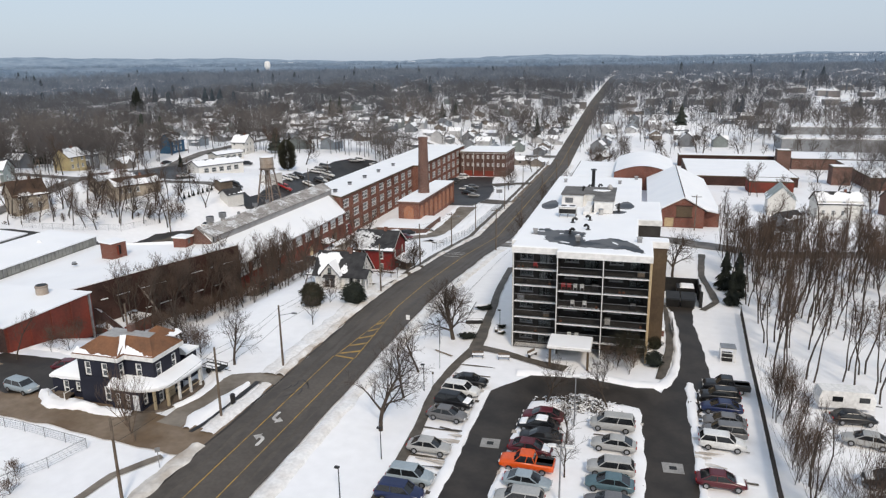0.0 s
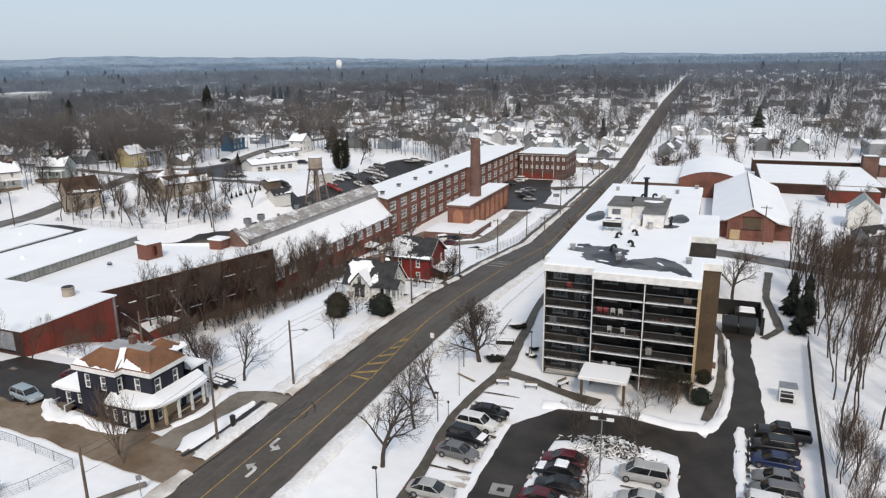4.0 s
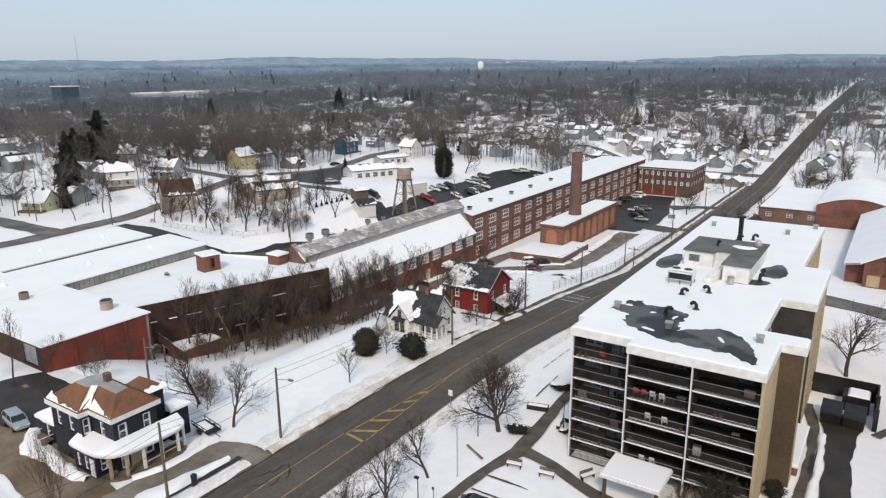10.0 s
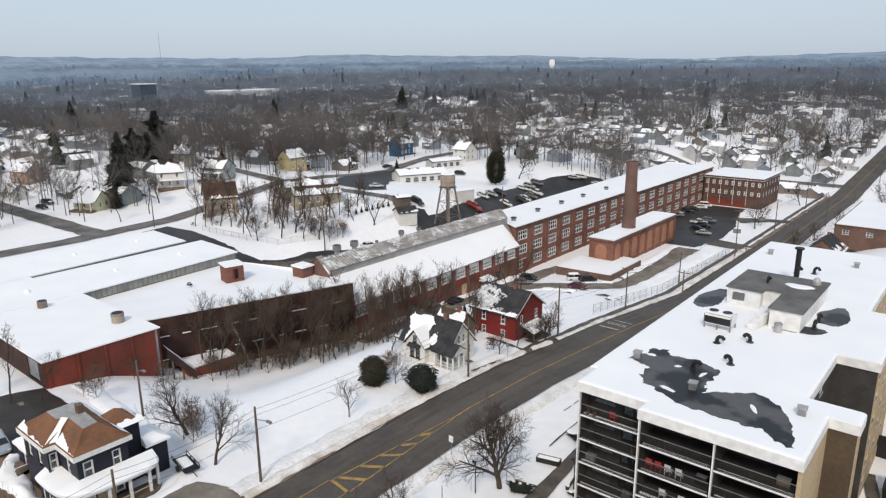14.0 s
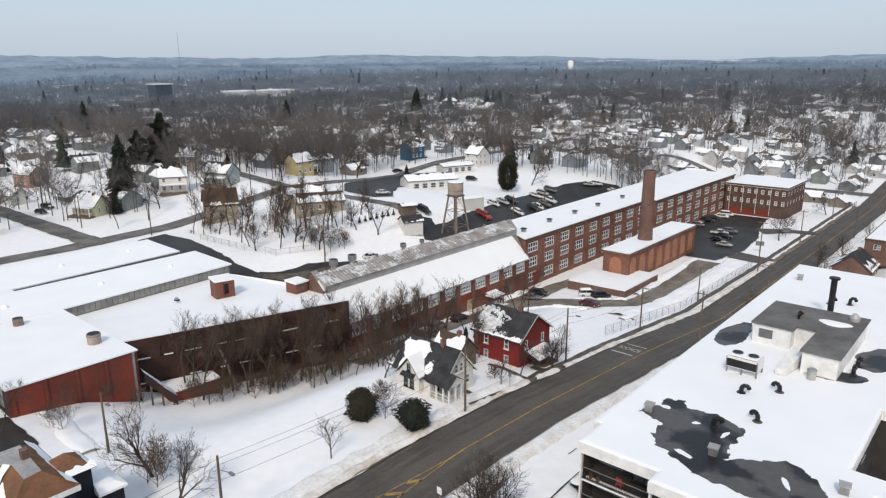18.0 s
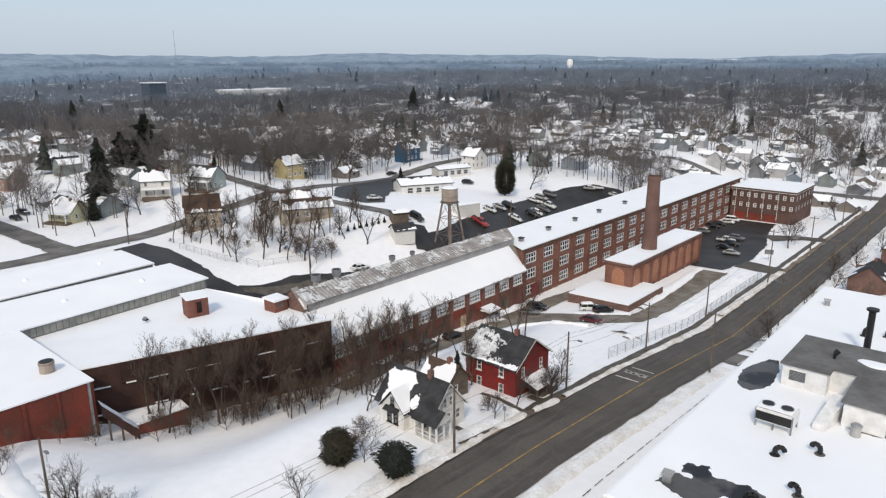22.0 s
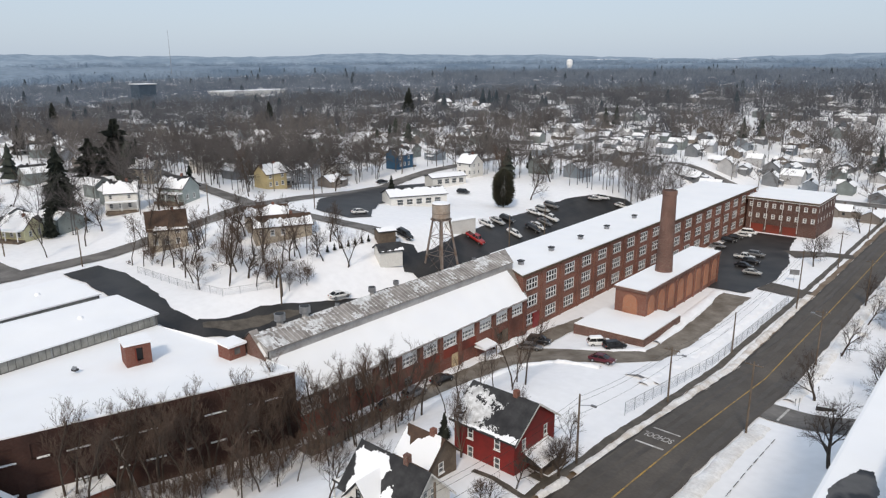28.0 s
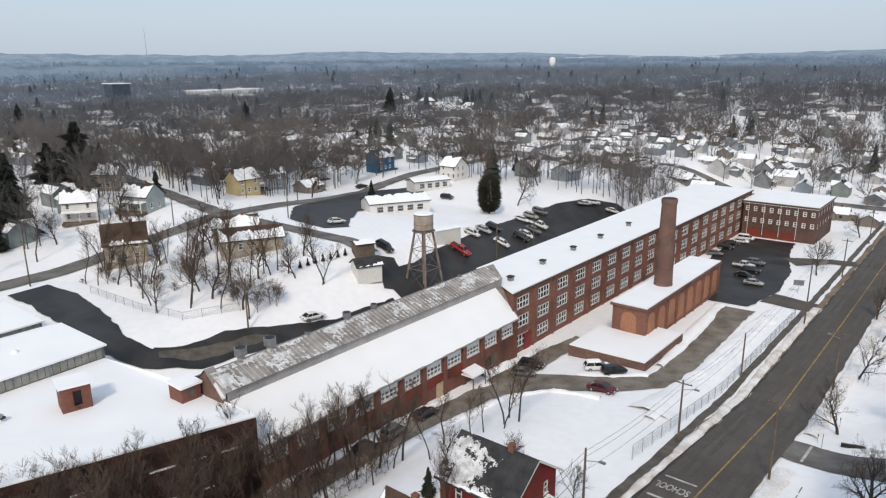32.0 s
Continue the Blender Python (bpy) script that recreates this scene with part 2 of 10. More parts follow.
def brick_mat(name, a, b, mortar, stain, row=0.075):
    """Brickwork in real courses, with soot and damp over it."""
    m = mat(name, a, stain, scale=0.22, fine=3.0, rough=0.9, bump=0.1, lo=0.45, hi=0.75)
    N, Lk = m.node_tree.nodes, m.node_tree.links
    geo = N.new("ShaderNodeNewGeometry")
    sep, com = N.new("ShaderNodeSeparateXYZ"), N.new("ShaderNodeCombineXYZ")
    add = N.new("ShaderNodeMath")
    Lk.new(geo.outputs["Position"], sep.inputs[0])
    Lk.new(sep.outputs[0], add.inputs[0])
    Lk.new(sep.outputs[1], add.inputs[1])
    Lk.new(add.outputs[0], com.inputs[0])
    Lk.new(sep.outputs[2], com.inputs[1])
    br = N.new("ShaderNodeTexBrick")
    br.inputs["Color1"].default_value, br.inputs["Color2"].default_value, br.inputs["Mortar"].default_value = (*a, 1), (*b, 1), (*mortar, 1)
    br.inputs["Scale"].default_value, br.inputs["Brick Width"].default_value, br.inputs["Row Height"].default_value = 1.0, 0.22, row
    br.inputs["Mortar Size"].default_value = 0.008
    Lk.new(com.outputs[0], br.inputs["Vector"])
    first = next(n for n in N if n.type == "MIX" and n.blend_type == "MIX")
    Lk.new(br.outputs[0], first.inputs[6])
    return m


def glass_mat(name, tint=(0.55, 0.6, 0.62)):
    m = bpy.data.materials.new(name)
    m.use_nodes = True
    p = m.node_tree.nodes["Principled BSDF"]
    p.inputs["Base Color"].default_value, p.inputs["Roughness"].default_value = (*tint, 1), 0.04
    p.inputs["Transmission Weight"].default_value, p.inputs["IOR"].default_value = 0.92, 1.45
    return m


SNOW = mat("snow", (0.91, 0.905, 0.91), (0.87, 0.87, 0.885), scale=0.05, fine=0.7, rough=0.6, bump=0.5, flat=0.97)
ROOFSNOW = mat("roof_snow", (0.91, 0.915, 0.925), (0.87, 0.88, 0.90), scale=0.2, fine=0.4, rough=0.6, bump=0.06, flat=0.98)
THINSNOW = mat("thin_roof_snow", (0.74, 0.745, 0.75), (0.42, 0.42, 0.42), scale=1.3, fine=5.0, rough=0.7, bump=0.2, lo=0.4, hi=0.7)
DIRTY = mat("dirty_snow", (0.72, 0.69, 0.65), (0.46, 0.40, 0.34), scale=0.35, fine=1.8, rough=0.75, bump=0.5)
VERGE = mat("verge_snow", (0.84, 0.82, 0.80), (0.60, 0.54, 0.48), scale=0.5, fine=3.0, rough=0.75, bump=0.4)
CLEANV = mat("trodden_snow", (0.87, 0.865, 0.86), (0.74, 0.71, 0.68), scale=0.45, fine=2.5, rough=0.7, bump=0.4)
ASPHALT = mat("asphalt", (0.082, 0.071, 0.061), (0.115, 0.1, 0.086), scale=0.12, fine=2.5, rough=0.75, bump=0.1)
WET = mat("wet_asphalt", (0.023, 0.0185, 0.015), (0.045, 0.037, 0.030), scale=0.3, fine=2.0, rough=0.55, bump=0.1, spec=0.35)
TRACK = mat("tyre_worn_asphalt", (0.071, 0.061, 0.052), (0.096, 0.083, 0.071), scale=0.35, fine=1.8, rough=0.6, bump=0.1)
BLACKTOP = mat("blacktop", (0.018, 0.0175, 0.018), (0.042, 0.039, 0.037), scale=0.2, fine=2.0, rough=0.5, bump=0.1)
STREET = mat("street_asphalt", (0.10, 0.094, 0.088), (0.20, 0.187, 0.175), scale=0.2, fine=1.2, rough=0.8, bump=0.1)
MUD = mat("muddy_drive", (0.15, 0.102, 0.062), (0.245, 0.19, 0.14), scale=0.18, fine=1.4, rough=0.7, bump=0.3)
GRAVEL = mat("gravel_drive", (0.135, 0.112, 0.088), (0.25, 0.22, 0.185), scale=0.25, fine=1.6, rough=0.8, bump=0.3)
WALKM = mat("wet_path", (0.07, 0.06, 0.047), (0.13, 0.112, 0.092), scale=0.6, fine=3.0, rough=0.6, bump=0.1)
YELLOW = mat("yellow_paint", (0.46, 0.29, 0.075), (0.21, 0.155, 0.085), scale=0.9, fine=4.0, rough=0.7, bump=0.05)
WHITEPAINT = mat("road_white", (0.62, 0.6, 0.57), (0.35, 0.33, 0.31), scale=0.9, fine=4.0, rough=0.7, bump=0.05)
BRICK = brick_mat("red_brick", (0.225, 0.082, 0.055), (0.17, 0.062, 0.043), (0.29, 0.21, 0.17), (0.13, 0.06, 0.044))
WINGB = brick_mat("wing_brick", (0.21, 0.068, 0.046), (0.155, 0.052, 0.038), (0.23, 0.16, 0.13), (0.10, 0.046, 0.036))
BRICK2 = brick_mat("orange_brick", (0.42, 0.165, 0.085), (0.34, 0.125, 0.065), (0.36, 0.28, 0.22), (0.25, 0.12, 0.075))
BRICK3 = brick_mat("dark_brick", (0.068, 0.029, 0.022), (0.047, 0.021, 0.017), (0.07, 0.05, 0.042), (0.032, 0.018, 0.015))
BRICK5 = brick_mat("umber_office_brick", (0.125, 0.058, 0.046), (0.09, 0.045, 0.037), (0.17, 0.135, 0.115), (0.075, 0.044, 0.037))
BRICK4 = brick_mat("brown_brick", (0.18, 0.085, 0.065), (0.125, 0.062, 0.048), (0.26, 0.21, 0.18), (0.1, 0.06, 0.05))
REDPAINT = mat("red_painted_brick", (0.21, 0.042, 0.026), (0.12, 0.035, 0.025), scale=0.25, fine=2.5, rough=0.75, bump=0.15)
REDDOOR = mat("red_door_paint", (0.27, 0.025, 0.025), (0.18, 0.022, 0.022), rough=0.5)
CREAMB = brick_mat("tan_brick", (0.52, 0.40, 0.24), (0.47, 0.35, 0.20), (0.5, 0.42, 0.3), (0.42, 0.31, 0.18))
BROWNB = brick_mat("umber_brick", (0.105, 0.075, 0.047), (0.085, 0.06, 0.039), (0.13, 0.1, 0.07), (0.065, 0.047, 0.034))
CONCRETE = mat("concrete", (0.36, 0.35, 0.335), (0.25, 0.245, 0.235), scale=0.6, fine=4.0, rough=0.85)
WHITEM = mat("white_trim", (0.80, 0.795, 0.785), (0.72, 0.715, 0.70), scale=0.8, fine=3.0, rough=0.6, bump=0.05)
CLEANWHITE = mat("clean_white_sheet", (0.80, 0.795, 0.78), (0.76, 0.755, 0.74), scale=0.25, fine=1.5, rough=0.6, bump=0.02)
OFFWHITE = mat("off_white_siding", (0.72, 0.71, 0.68), (0.66, 0.65, 0.62), scale=0.3, fine=5.0, rough=0.7, bump=0.1)
# Recess walls darkened in colour to stand for the shade inside.
SHADEBACK = mat("shaded_recess_wall", (0.060, 0.056, 0.053), (0.04, 0.037, 0.035), scale=0.7, fine=4.0, rough=0.8)
BLACKM = mat("black_metal", (0.02, 0.02, 0.021), (0.035, 0.034, 0.033), rough=0.5, bump=0.05, metal=0.3)
GREYMETAL = mat("grey_metal", (0.34, 0.35, 0.36), (0.24, 0.24, 0.25), scale=0.8, rough=0.45, bump=0.05, metal=0.6)
RUST = mat("rusty_steel", (0.27, 0.24, 0.22), (0.20, 0.145, 0.115), scale=0.7, fine=3.0, rough=0.75, bump=0.15, metal=0.2)
TANKM = mat("weathered_tank", (0.40, 0.35, 0.30), (0.30, 0.23, 0.18), scale=0.5, fine=3.0, rough=0.75, bump=0.15)
MEMBRANE = mat("roof_membrane", (0.014, 0.014, 0.017), (0.088, 0.085, 0.084), scale=0.28, fine=1.6, rough=0.42, lo=0.46, hi=0.54, bump=0.1)
GREYROOF = mat("grey_roof", (0.17, 0.165, 0.16), (0.11, 0.105, 0.1), scale=0.4, fine=2.0, rough=0.8, bump=0.15)
OLDROOF = mat("weathered_sheet_roof", (0.36, 0.335, 0.315), (0.2, 0.182, 0.17), scale=0.5, fine=1.5, rough=0.85, bump=0.35)
GALV = mat("galvanised_sheet", (0.46, 0.45, 0.44), (0.36, 0.345, 0.33), scale=0.5, fine=2.5, rough=0.55, bump=0.1, metal=0.25)
SHINGLE = mat("black_shingle", (0.028, 0.028, 0.030), (0.05, 0.05, 0.052), scale=0.8, fine=4.0, rough=0.8, bump=0.3)
BROWNSH = mat("brown_shingle", (0.22, 0.105, 0.055), (0.15, 0.078, 0.045), scale=0.6, fine=4.0, rough=0.85, bump=0.3)
NAVY = mat("navy_siding", (0.010, 0.0115, 0.022), (0.016, 0.0175, 0.031), scale=0.5, fine=5.0, rough=0.6, bump=0.12)
BARNRED = mat("barn_red_siding", (0.21, 0.02, 0.017), (0.15, 0.02, 0.017), scale=0.5, fine=5.0, rough=0.65, bump=0.12)
WOOD = mat("weathered_wood", (0.17, 0.135, 0.105), (0.11, 0.085, 0.065), scale=0.8, fine=6.0, rough=0.85, bump=0.2)
BARK = mat("bark", (0.08, 0.063, 0.051), (0.048, 0.038, 0.032), scale=1.5, fine=8.0, rough=0.95, bump=0.3)
TWIG = mat("twigs", (0.095, 0.073, 0.06), (0.06, 0.047, 0.04), scale=0.3, fine=3.0, rough=0.95, bump=0)
REDTWIG = mat("reddish_twigs", (0.12, 0.083, 0.062), (0.08, 0.057, 0.045), scale=0.3, fine=3.0, rough=0.95, bump=0)
PALEBARK = mat("pale_bark", (0.34, 0.30, 0.26), (0.22, 0.19, 0.165), scale=1.5, fine=6.0, rough=0.9, bump=0.2)
NEEDLE = mat("dark_needles", (0.022, 0.028, 0.024), (0.038, 0.044, 0.034), scale=0.8, fine=5.0, rough=0.85, bump=0.2)
BROWNEEDLE = mat("bronzed_needles", (0.045, 0.038, 0.024), (0.03, 0.032, 0.02), scale=0.8, fine=5.0, rough=0.85, bump=0.2)
CEDAR = mat("cedar_sprays", (0.05, 0.053, 0.038), (0.07, 0.066, 0.045), scale=0.8, fine=3.0, rough=0.85, bump=0.2)
WALLTWIG = mat("brown_twigs", (0.125, 0.088, 0.068), (0.08, 0.058, 0.046), scale=0.3, fine=3.0, rough=0.95, bump=0)
WALLBARK = mat("tan_bark", (0.17, 0.125, 0.09), (0.11, 0.082, 0.062), scale=1.5, fine=8.0, rough=0.95, bump=0.3)
GLASS = glass_mat("window_glass")
CARGLASS = mat("car_glass", (0.012, 0.014, 0.016), (0.02, 0.022, 0.025), rough=0.06, bump=0, spec=0.6)
TYRE = mat("tyre_rubber", (0.018, 0.018, 0.018), (0.03, 0.03, 0.03), rough=0.85)
RIM = mat("wheel_rim", (0.45, 0.45, 0.46), (0.3, 0.3, 0.31), rough=0.35, metal=0.8, bump=0)
LAMPRED = mat("tail_lamp", (0.35, 0.015, 0.012), (0.28, 0.012, 0.01), rough=0.25, bump=0)
LAMPCLEAR = mat("head_lamp", (0.7, 0.7, 0.68), (0.6, 0.6, 0.6), rough=0.2, bump=0)


def patchy(parent, corner, eu, ev, nu, nv, level, seed, grain=1.0, bias=None, label="thin streaks of old snow", snow=None):
    """Old snow in ragged patches over a sloping sheet spanned by eu and ev."""
    c, eu, ev = Vector(corner), Vector(eu), Vector(ev)
    M = Mesh()
    lu, lv = eu.length * grain, ev.length * grain
    for i in range(nu):
        for j in range(nv):
            u, v = (i + 0.5) / nu, (j + 0.5) / nv
            a, b = u * lu, v * lv
            n = noise.noise((a * 0.22, b * 0.3, seed)) + 0.5 * noise.noise((a * 0.8, b * 1.0, seed + 3)) + 0.4 * noise.noise((a * 2.4, b * 2.6, seed + 7))
            if n + (bias(u, v) if bias else 0) > level:
                q = [c + eu * (x / nu) + ev * (y / nv) for x, y in ((i, j), (i + 1, j), (i + 1, j + 1), (i, j + 1))]
                M.face([tuple(p) for p in q])
    ob = M.make("snow_patch", snow or ROOFSNOW, parent, label)
    ob["kind"] = "stuff"
    return ob




def building(name, at, label, category, group=""):
    ob = thing(name, at, 0, label, category, group)
    WORLD.add(ob.name)
    return ob


# ---- ground, roads and snow ----
def spread(*runs):
    out = []
    for a, b, step in runs:
        n = max(1, int(round((b - a) / step)))
        out += [a + (b - a) * i / n for i in range(n)]
    return out + [runs[-1][1]]


def hills(x, y):
    far = smooth(1300, 3600, math.hypot(x, y))
    return far * (38 + 14 * noise.noise((x / 900, y / 900, 0.3)))


G = Mesh()
gx = spread((-4200, -1000, 200), (-1000, -440, 40), (-440, -220, 11), (-220, 60, 2.5), (60, 200, 10), (200, 1000, 50), (1000, 3400, 200))
gy = spread((-150, 0, 15), (0, 345, 2.5), (345, 640, 10), (640, 1500, 40), (1500, 4600, 155))
for x in gx:
    for y in gy:
        G.v.append((x, y, land(x, y) + hills(x, y) - 0.06 + 0.07 * noise.noise((x * 0.21, y * 0.21, 0.0))))
for i in range(len(gx) - 1):
    for j in range(len(gy) - 1):
        a = i * len(gy) + j
        G.f.append((a, a + len(gy), a + len(gy) + 1, a + 1))
        G.m.append(0)
tagged(G.make("ground", SNOW, smooth_faces=True), "snow-covered ground sloping through the town", "ground", kind="structure")

RW = 4.75
ribbon("road", [(-45.6, -120, RW), (-45.6, 330, RW), (-45.6, 1020, RW)], ASPHALT, 0.12, 2.0, 0.25, 6, label="grey asphalt road with yellow centre lines", category="road")
ribbon("snow_bank", [(-51.4, -60, 1.2), (-51.2, 38, 1.2)], DIRTY, 0.06, 0.8, 0.5, 8, 1, "dirty ploughed snow along the road", "stuff", 0.55, "snow")
ribbon("snow_bank", [(-53.0, 55.6, 1.5), (-52.9, 104, 1.5), (-52.8, 107, 1.0)], CLEANV, 0.05, 0.8, 0.6, 8, 7, "trodden snow verge beside the road", "stuff", 0.45, "snow")
ribbon("snow_bank", [(-51.4, 55.6, 0.75), (-51.3, 105, 0.85), (-51.3, 107, 0.8)], VERGE, 0.06, 0.8, 0.6, 8, 2, "dirty ploughed snow along the road", "stuff", 0.5, "snow")
ribbon("snow_bank", [(-51.0, 116, 0.6), (-51.0, 140, 0.65), (-51.3, 160, 0.8), (-51.6, 225, 0.9)], VERGE, 0.06, 0.8, 0.4, 8, 3, "dirty ploughed snow along the road", "stuff", 0.6, "snow")
ribbon("snow_bank", [(-39.9, -60, 1.2), (-39.6, 148, 1.2)], CLEANV, 0.06, 0.8, 0.4, 8, 4, "trodden snow verge beside the road", "stuff", 0.35, "snow")
ribbon("snow_bank", [(-39.5, 162, 1.2), (-39.5, 330, 1.2)], CLEANV, 0.06, 0.9, 0.4, 8, 5, "trodden snow verge beside the road", "stuff", 0.35, "snow")
ribbon("gutter", [(-50.35, -60, 0.16), (-50.35, 120, 0.16), (-50.35, 330, 0.14)], WET, 0.135, 2.0, 0.3, 2, 9, "wet black gutter at the road's edge", category="road")
ribbon("snow_bank", [(-51.0, 108.6, 0.55), (-50.9, 111, 0.8), (-50.9, 114.2, 0.6)], CLEANV, 0.06, 0.6, 0.5, 8, 8, "ploughed snow heap before the red house", "stuff", 0.9, "snow")
# sandy strip along the field side of the road
ribbon("road_shoulder", [(-51.2, -60, 0.7), (-51.2, 330, 0.7)], MUD, 0.05, 2.0, 0.5, 3, 6, "muddy strip at the road's edge", category="road")


def stripe(name, pts, w, material, label, dz=0.158, step=2.0):
    return ribbon(name, [(x, y, w / 2) for x, y in pts], material, dz, step, 0, 1, label=label, category="road marking")


# darker wheel tracks worn into the lanes
for k, (x, w, seed) in enumerate(((-49.4, 0.6, 61), (-47.8, 0.4, 62), (-43.1, 0.45, 63), (-41.7, 0.45, 64))):
    ribbon("wheel_track", [(x, -60, w), (x + 0.1, 60, w), (x, 140, w), (x, 330, w)], TRACK, 0.142, 2.0, 0.35, 2, seed, "dark worn wheel track", category="road")
# centre lines: a turning lane south of the hatching, a double line north of it
for x in (-46.9, -43.85):
    stripe("lane_line", [(x, -60), (x, 63)], 0.14, YELLOW, "worn yellow lane line")
stripe("lane_line", [(-46.7, 63), (-45.15, 81)], 0.14, YELLOW, "worn yellow lane line")
stripe("lane_line", [(-43.75, 63), (-44.85, 81)], 0.14, YELLOW, "worn yellow lane line")
stripe("lane_line", [(-45.0, 81), (-45.3, 118), (-45.5, 600)], 0.2, YELLOW, "worn yellow centre line")
for i in range(5):
    y = 64.3 + i * 2.9
    k = (y + 1 - 63) / 18
    xl, xr = -46.7 + 1.55 * k, -43.75 - 1.1 * k
    stripe("hatch_bar", [(xl, y - 0.3), (xr, y + 1.2)], 0.5, YELLOW, "yellow hatching bar", step=1.0)
stripe("hatch_bar", [(-46.7, 63.2), (-43.75, 62.8)], 0.4, YELLOW, "yellow hatching bar", step=1.0)


def arrow(at, turn):
    """A bent turn arrow: a short stem, a quarter bend and a broad head."""
    M = Mesh()
    z = land(at[0], at[1]) + 0.165
    M.face([(0.35, -1.3, 0), (0.75, -1.3, 0), (0.75, -0.1, 0), (0.35, -0.1, 0)])
    for i in range(6):
        a, b = radians(15 * i), radians(15 * (i + 1))
        M.face([(0.4 * math.cos(a) - 0.05, 0.4 * math.sin(a) - 0.1, 0), (0.8 * math.cos(a) - 0.05, 0.8 * math.sin(a) - 0.1, 0), (0.8 * math.cos(b) - 0.05, 0.8 * math.sin(b) - 0.1, 0), (0.4 * math.cos(b) - 0.05, 0.4 * math.sin(b) - 0.1, 0)])
    M.face([(-0.05, -0.2, 0), (-0.05, 1.2, 0), (-0.85, 0.5, 0)])
    ob = M.make("turn_arrow", WHITEPAINT)
    ob.matrix_basis = pose(at[0], at[1], z, 0, 0, turn)
    tagged(ob, "worn white turn arrow painted on asphalt", "road marking", "turn arrows", "structure")


arrow((-45.7, 45.3), 180)
arrow((-45.6, 40.6), 0)
# lettering and stop bar at the side street
txt = bpy.data.curves.new("road_lettering", "FONT")
txt.body, txt.size, txt.align_x = "SCHOOL", 1.75, "CENTER"
txt.offset = 0.035
tob = new("road_lettering", txt)
tob.matrix_basis = pose(-47.9, 133.0, land(-47.9, 133.0) + 0.18, 6.2, 0, 180) @ Matrix.Diagonal((0.55, 1.2, 1, 1))
txt.materials.append(WHITEPAINT)
tagged(tob, "white word SCHOOL painted on the road", "road marking", kind="structure")
stripe("stop_bar", [(-49.7, 129.4), (-46.0, 129.4)], 0.4, WHITEPAINT, "white stop bar", step=1.0)
stripe("stop_bar", [(-49.7, 134.9), (-46.0, 134.9)], 0.35, WHITEPAINT, "white stop bar", step=1.0)

# side street east of the road, and the far cross streets
ribbon("side_street", [(-41.5, 155, 3.6), (-25, 154.5, 3.3), (0, 147, 3.0), (20, 137, 3.0), (60, 146, 3), (140, 150, 3)], STREET, 0.08, 2.0, 0.5, 4, 8, "wet side street cleared of snow", category="road")
for x in (-38.6, -36.4):
    stripe("crossing_bar", [(x, 151.8), (x, 158.2)], 0.35, WHITEPAINT, "white crossing bar", 0.1, 1.0)
ribbon("west_street", [(-176, -40, 3.2), (-176, 90, 3.2), (-178, 128, 3.2), (-180, 158, 3.2), (-186, 190, 3.2), (-200, 240, 3.2), (-206, 300, 3.2), (-208, 420, 3.2), (-210, 700, 3)], STREET, 0.08, 3.0, 0.5, 4, 9, "grey residential street between snowy verges", category="road")
ribbon("cross_street", [(-128, 164, 2.6), (-152, 163.5, 2.8), (-181, 162.5, 3.0), (-214, 169, 3.0), (-260, 178, 3.0), (-420, 215, 3)], STREET, 0.09, 3.0, 0.5, 4, 10, "grey residential street between snowy verges", category="road")
ribbon("cross_street", [(-176, 99, 3.0), (-220, 98, 3.0), (-300, 96, 3.0), (-420, 90, 3)], STREET, 0.09, 3.0, 0.5, 4, 11, "grey residential street between snowy verges", category="road")
ribbon("far_street", [(-41, 352, 3), (-110, 350, 3), (-260, 345, 3)], STREET, 0.09, 4.0, 0.5, 4, 12, "grey residential street between snowy verges", category="road")
# car park beside the apartment block
ribbon("car_park", [(-21.6, -30, 2.5), (-21.6, 50, 2.4), (-20.8, 57, 3.0), (-17.2, 61.7, 3.0), (-10.5, 62.0, 3.2), (-6.4, 61.2, 3.1), (-4.0, 58.3, 2.9), (-3.1, 53, 2.8), (-3.2, 10, 2.7), (-3.2, -30, 2.7)], WET, 0.07, 1.2, 0.55, 5, 13, "wet black car park lanes between snow", category="car park")
ribbon("drive", [(-2.6, 58, 2.9), (0.3, 66, 2.2), (0.85, 75, 1.5), (0.75, 83, 1.3), (0.3, 90, 1.4), (0.4, 99, 2.2)], WET, 0.075, 1.2, 0.4, 4, 14, "wet black drive beside the block", category="drive")
ribbon("snow_bank", [(-21.5, 64.2, 1.0), (-12, 65.2, 0.9), (-6.5, 64.0, 1.1), (-3.4, 64.6, 0.9), (-1.9, 68, 0.6), (-1.25, 74, 0.5), (-1.1, 84, 0.5), (-1.3, 92, 0.4)], SNOW, 0.05, 0.8, 0.4, 6, 15, "ploughed snow round the forecourt", "stuff", 0.5, "snow")
for pts in ([(-18.6, 20, 1.0), (-18.6, 46, 1.0), (-17.8, 56.0, 1.2), (-12, 57.8, 1.3), (-6.8, 57.0, 1.2), (-6.1, 50, 0.9), (-6.1, 20, 0.8)], [(-24.4, 20, 0.7), (-24.4, 58, 0.8)], [(-0.3, 20, 0.6), (-0.1, 66, 0.7)]):
    ribbon("snow_bank", pts, SNOW, 0.05, 0.8, 0.45, 6, len(pts), "ploughed snow at the edge of the parking bays", "stuff", 0.3, "snow")
for i in range(16):
    for x, w in ((-26.9, 2.4), (-16.4, 2.2), (-8.6, 2.2), (2.6, 2.3)):
        if (i + int(x)) % 2 == 0 or x == -26.9:
            y = 22 + i * 2.85 + (x % 1) * 0.8
            ribbon("tyre_track", [(x - w, y, 0.12), (x + w, y, 0.12)], WALKM, 0.03, 0.7, 0.16, 2, i, "slushy tyre track in the snow", "stuff", 0, "slush")
